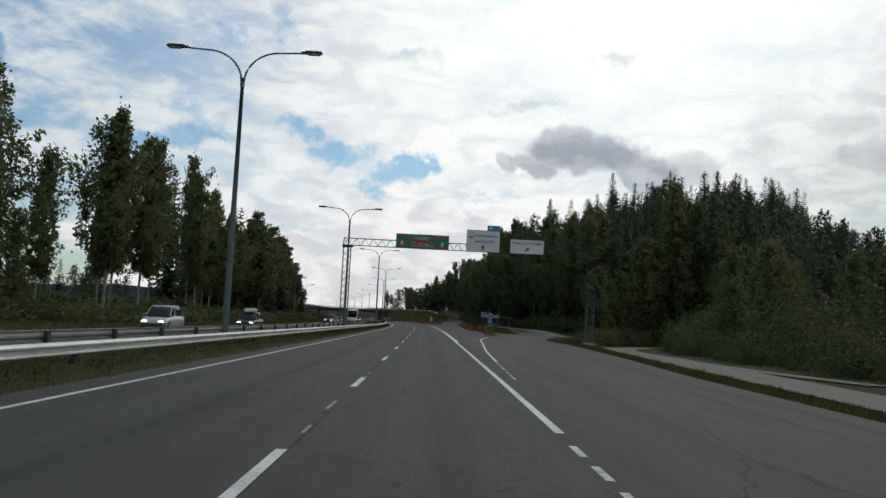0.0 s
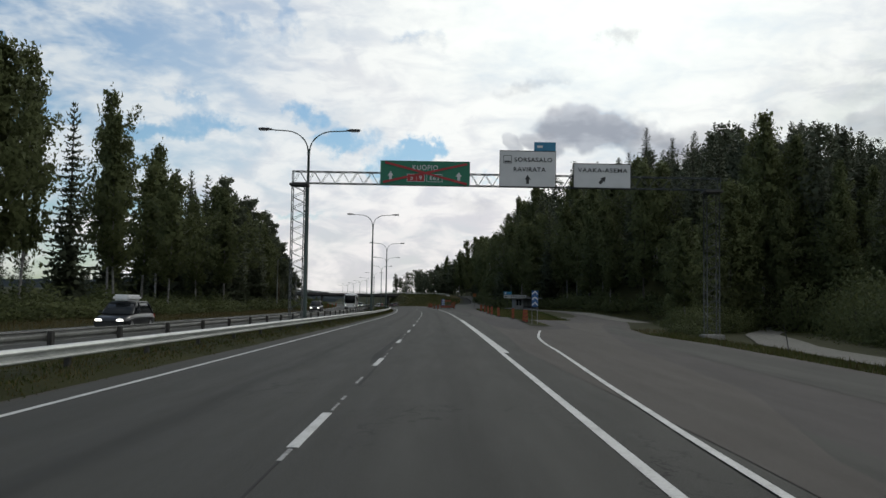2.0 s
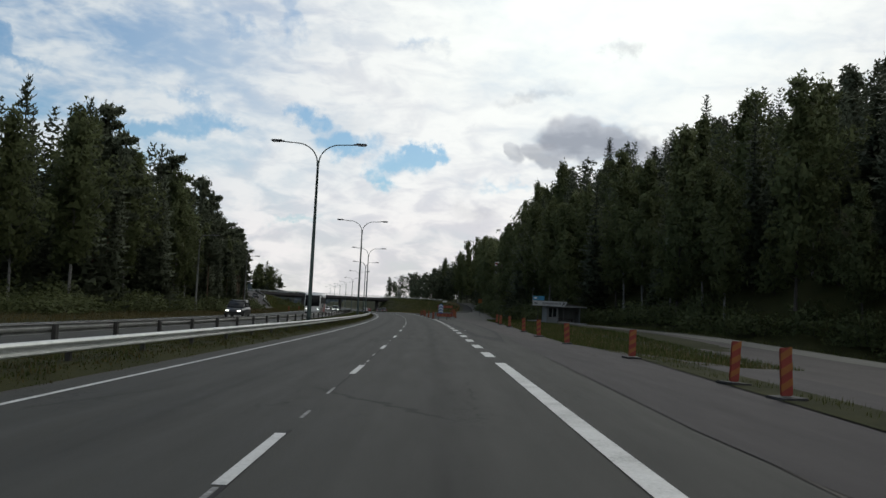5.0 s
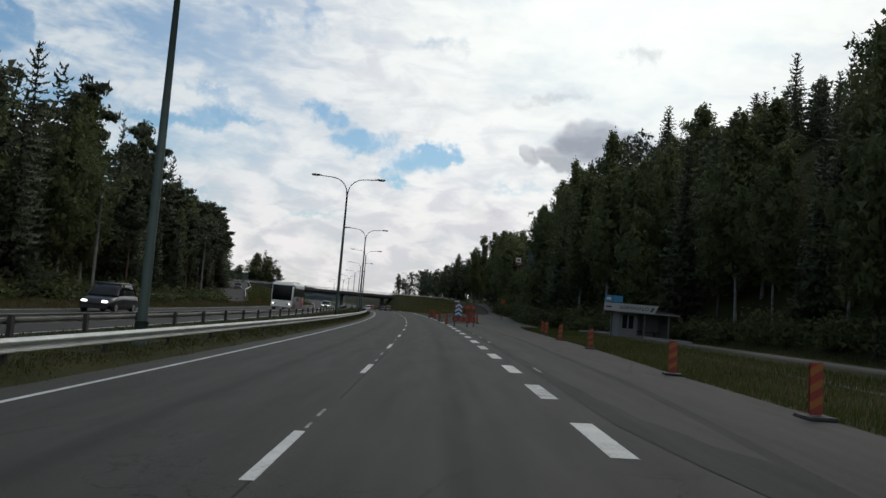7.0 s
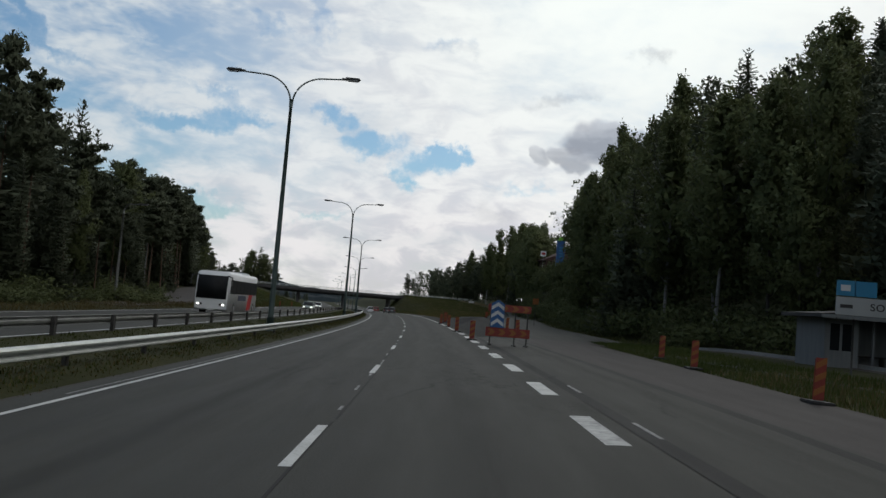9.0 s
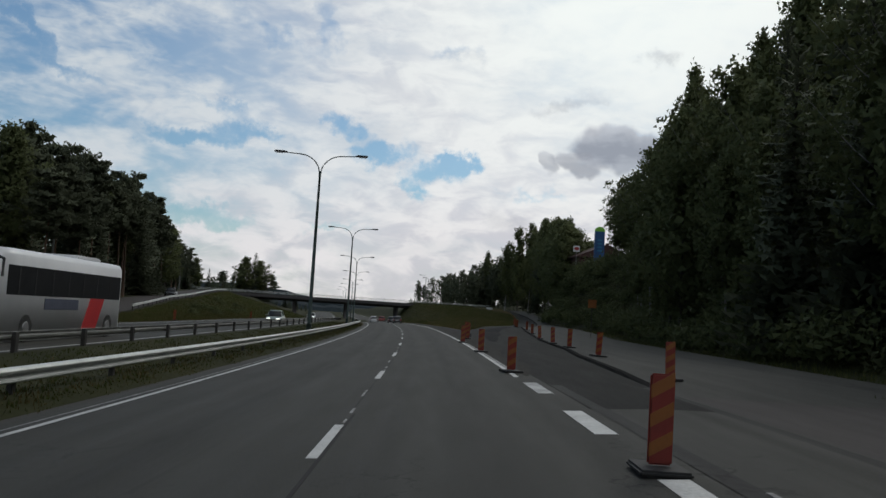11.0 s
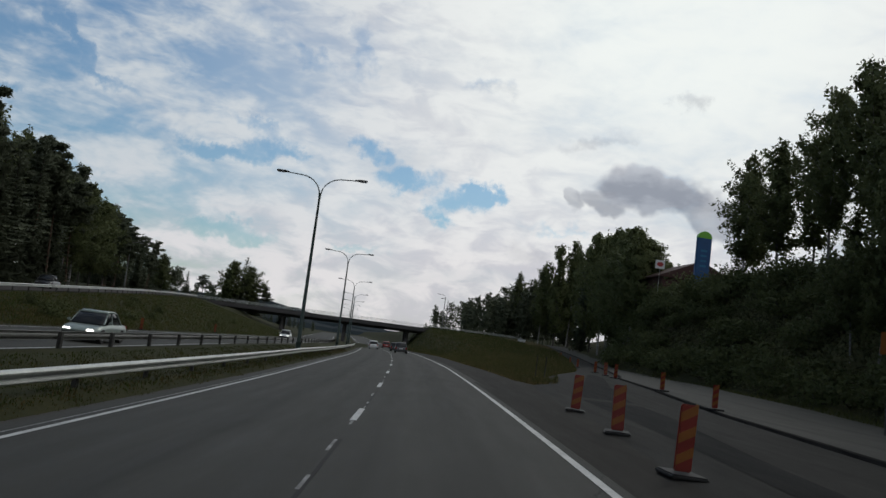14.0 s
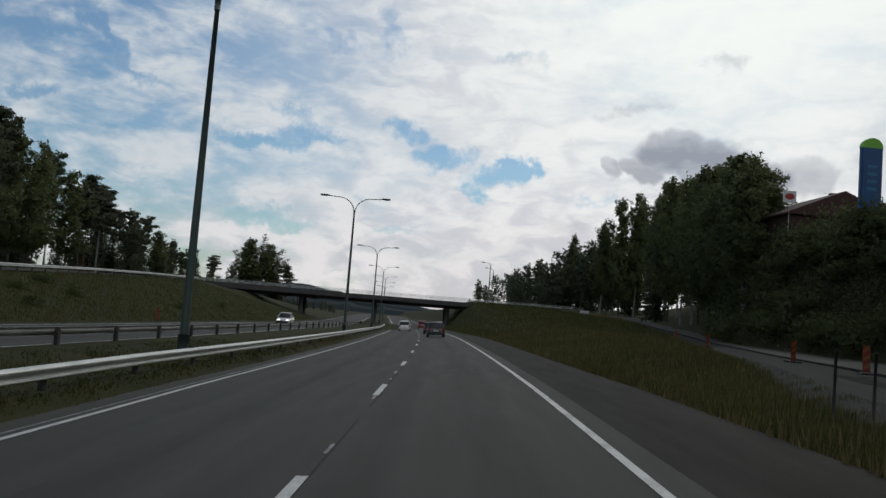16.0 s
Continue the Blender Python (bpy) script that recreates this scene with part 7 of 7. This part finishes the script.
# ---------------------------------------------------------------- grass
def grass(name, s0, s1, lat0, lat1, n, h, seed, mat, label, width=0.018):
    """Bent blades scattered over a stretch of verge."""
    r = np.random.default_rng(seed)
    s = r.uniform(s0, s1, n)
    f0 = lat0(s) if callable(lat0) else lat0
    f1 = lat1(s) if callable(lat1) else lat1
    la = f0 + (f1 - f0) * r.random(n)
    tuft = np.sin(s * 1.7 + la * 2.3) * np.sin(s * 0.45 - la * 1.1) * 0.5 + 0.5
    hh = h * r.uniform(0.4, 1.2, n) * (0.55 + 0.75 * tuft)
    x, y = atv(s, la)
    z = terrain(s, la) - 0.03
    base = np.stack([x, y, z], 1)
    az = r.uniform(0, 2 * math.pi, n)
    wv = np.stack([np.cos(az), np.sin(az), np.zeros(n)], 1) * (width * r.uniform(0.6, 1.5, n) * (0.6 + hh))[:, None]
    bend = np.stack([-np.sin(az), np.cos(az), np.zeros(n)], 1) * (hh * r.uniform(-0.6, 0.6, n))[:, None]
    v = np.empty((n, 3, 3))
    v[:, 0], v[:, 1] = base - wv, base + wv
    v[:, 2] = base + bend + np.stack([np.zeros(n), np.zeros(n), hh], 1)
    return tagged(new(name, pieces(name, v, mat)), label, "grass", kind="stuff")


grass("median_grass", -18, 300, -9.4, -5.02, 105000, 0.10, 1, GRASS, "short mown green grass in the median", 0.030)
grass("median_dry_grass", -18, 330, -8.6, -4.95, 85000, 0.09, 2, DRYGRASS, "short dry yellowish grass in the median", 0.030)
grass("strip_grass", 92, 192, lerp([(92, 9.4), (106, 8.75), (117, 8.95), (126, 9.15), (143, 10.05), (158, 10.55), (180, 11.4), (192, 12.2)]), lerp([(92, 14.0), (130, 16.0), (192, 15.0)]), 62000, 0.22, 3, MEADOW, "long grass on the strip beside the side road")
path_line = lerp(curve_pts)
grass("path_grass", -16, 62, lambda s: edge_right(s) + 0.1, lambda s: np.minimum(edge_right(s) + 2.2, path_line(s) - 1.45), 16000, 0.20, 4, GRASS, "grass verge beside the bicycle path")
grass("path_dry_grass", -16, 70, lambda s: edge_right(s) + 0.1, lambda s: np.minimum(edge_right(s) + 2.6, path_line(s) - 1.4), 8000, 0.20, 5, DRYGRASS, "dry grass verge beside the bicycle path")
grass("mound_grass", 266.2, 350, lambda s: shoulder_edge(s) + 0.05, lambda s: np.maximum(exit_left(s) - 0.4, shoulder_edge(s) + 0.2), 85000, 0.30, 6, GRASS, "tall meadow grass on the mound beside the ramp")
grass("mound_dry_grass", 265.8, 450, lambda s: shoulder_edge(s) - 0.1, lambda s: np.maximum(exit_left(s) - 0.4, shoulder_edge(s) + 0.2), 75000, 0.32, 7, STRAW, "dry flowering grass on the mound beside the ramp")
grass("approach_grass", 350, 474, lambda s: shoulder_edge(s) + 0.1, lambda s: np.minimum(exit_left(s) - 0.5, 34), 50000, 0.40, 13, GRASS, "rough grass on the bridge embankment", 0.03)
grass("verge_grass", -10, 300, -26.5, lambda s: near_line(s) - 8.9, 50000, 0.30, 8, DRYGRASS, "dry grass verge beside the opposite carriageway")
grass("embankment_grass", 232, 440, lambda s: ramp_lat(s) + 0.3, -21.4, 70000, 0.26, 9, MEADOW, "green grass on the ramp embankment", 0.032)
grass("embankment_straw", 236, 440, lambda s: ramp_lat(s) + 0.3, -21.4, 26000, 0.24, 14, STRAW, "dry straw-coloured grass in patches on the ramp embankment", 0.028)
grass("strip_straw", 92, 165, lerp([(92, 9.6), (106, 8.9), (126, 9.3), (165, 10.9)]), lerp([(92, 13.6), (130, 15.0), (165, 14.6)]), 13000, 0.24, 15, STRAW, "dry flowering grass on the strip beside the side road")
grass("bank_grass", 95, 330, lambda s: bank_lat(s) - 3.0, lambda s: bank_lat(s) + 3, 20000, 0.4, 10, GRASS, "grass at the foot of the wooded bank")
grass("island_grass", 74, 150, lerp([(74, 8.8), (92, 9.1), (150, 10.1)]), lerp([(74, 9.5), (92, 10.1), (150, 11.1)]), 5000, 0.22, 12, GRASS, "grass on the narrow traffic island")


# ---------------------------------------------------------------- ramp rails, lamps and distance
th = empty("guard_rail", IDENT, "pale steel guard rail along the climbing ramp", "guard rail")
ss = np.arange(264, 446, 4.0)
sweep("beam", ss, lambda s: ramp_lat(s) - 0.3, W_BEAM, lambda s: ramp_z(s) + 0.55, GALV, th)
bm = bmesh.new()
box(bm, (0, 0, 0.25), (0.1, 0.12, 0.9), 0.01)
first_post = part("post", bm, POST, th)
for i, s in enumerate(np.arange(265, 445, 4.0)):
    m = on(s, float(ramp_lat(s)) - 0.42, float(ramp_z(s)))
    ob = first_post if i == 0 else copy_thing(first_post, m)
    ob.matrix_basis = m

lamp1 = None
for s, la, turn in ((173, -26.6, 0), (221, -28.6, 0), (266, -38.5, 0), (306, -45, 0), (352, -49, 0), (400, -53, 0), (457, 17.5, 180), (480, 21.0, 180)):
    m = on(s, la, ground_z(s, la), turn)
    if lamp1 is None:
        lamp1 = street_lamp(m, "single-armed ramp lamps", "slim grey single-armed street lamp beside the ramp", 9.0, 1.6, 0.7, False, GALV_OLD)
    else:
        copy_thing(lamp1, m)


def hills(name, dist, s0, s1, heights, label):
    """A long wooded ridge across the distance."""
    r = np.random.default_rng(5)
    c = at(462, 0)
    h = head(462)
    n = 160
    xs = np.linspace(s0, s1, n)
    hh = np.interp(xs, *zip(*heights)) + r.normal(size=n) * 1.2 + np.convolve(r.normal(size=n + 8), np.ones(9) / 3, "valid") * 1.2
    verts, faces = [], []
    for x, z in zip(xs, hh):
        for dy, dz in ((0, -15.0), (60, z * 0.6), (130, z), (400, z * 0.7)):
            verts.append((c.x + x * math.cos(h) - (dist + dy) * math.sin(h), c.y + x * math.sin(h) + (dist + dy) * math.cos(h), dz))
    for i in range(n - 1):
        for k in range(3):
            faces.append((4 * i + k, 4 * i + 4 + k, 4 * i + 5 + k, 4 * i + 1 + k))
    return tagged(link(name, verts, faces, HILL), label, "hill", kind="structure")


hills("backdrop", 1250, -1500, 1500, [(-1500, 30), (-500, 34), (-260, 42), (-170, 44), (-60, 26), (60, 17), (300, 22), (1500, 40)], "low wooded hills in the distance")
hills("backdrop_near", 520, -700, 700, [(-700, 20), (-200, 14), (-60, 10), (-30, 7), (60, 7), (110, 13), (700, 22)], "dark woods beyond the overbridge")
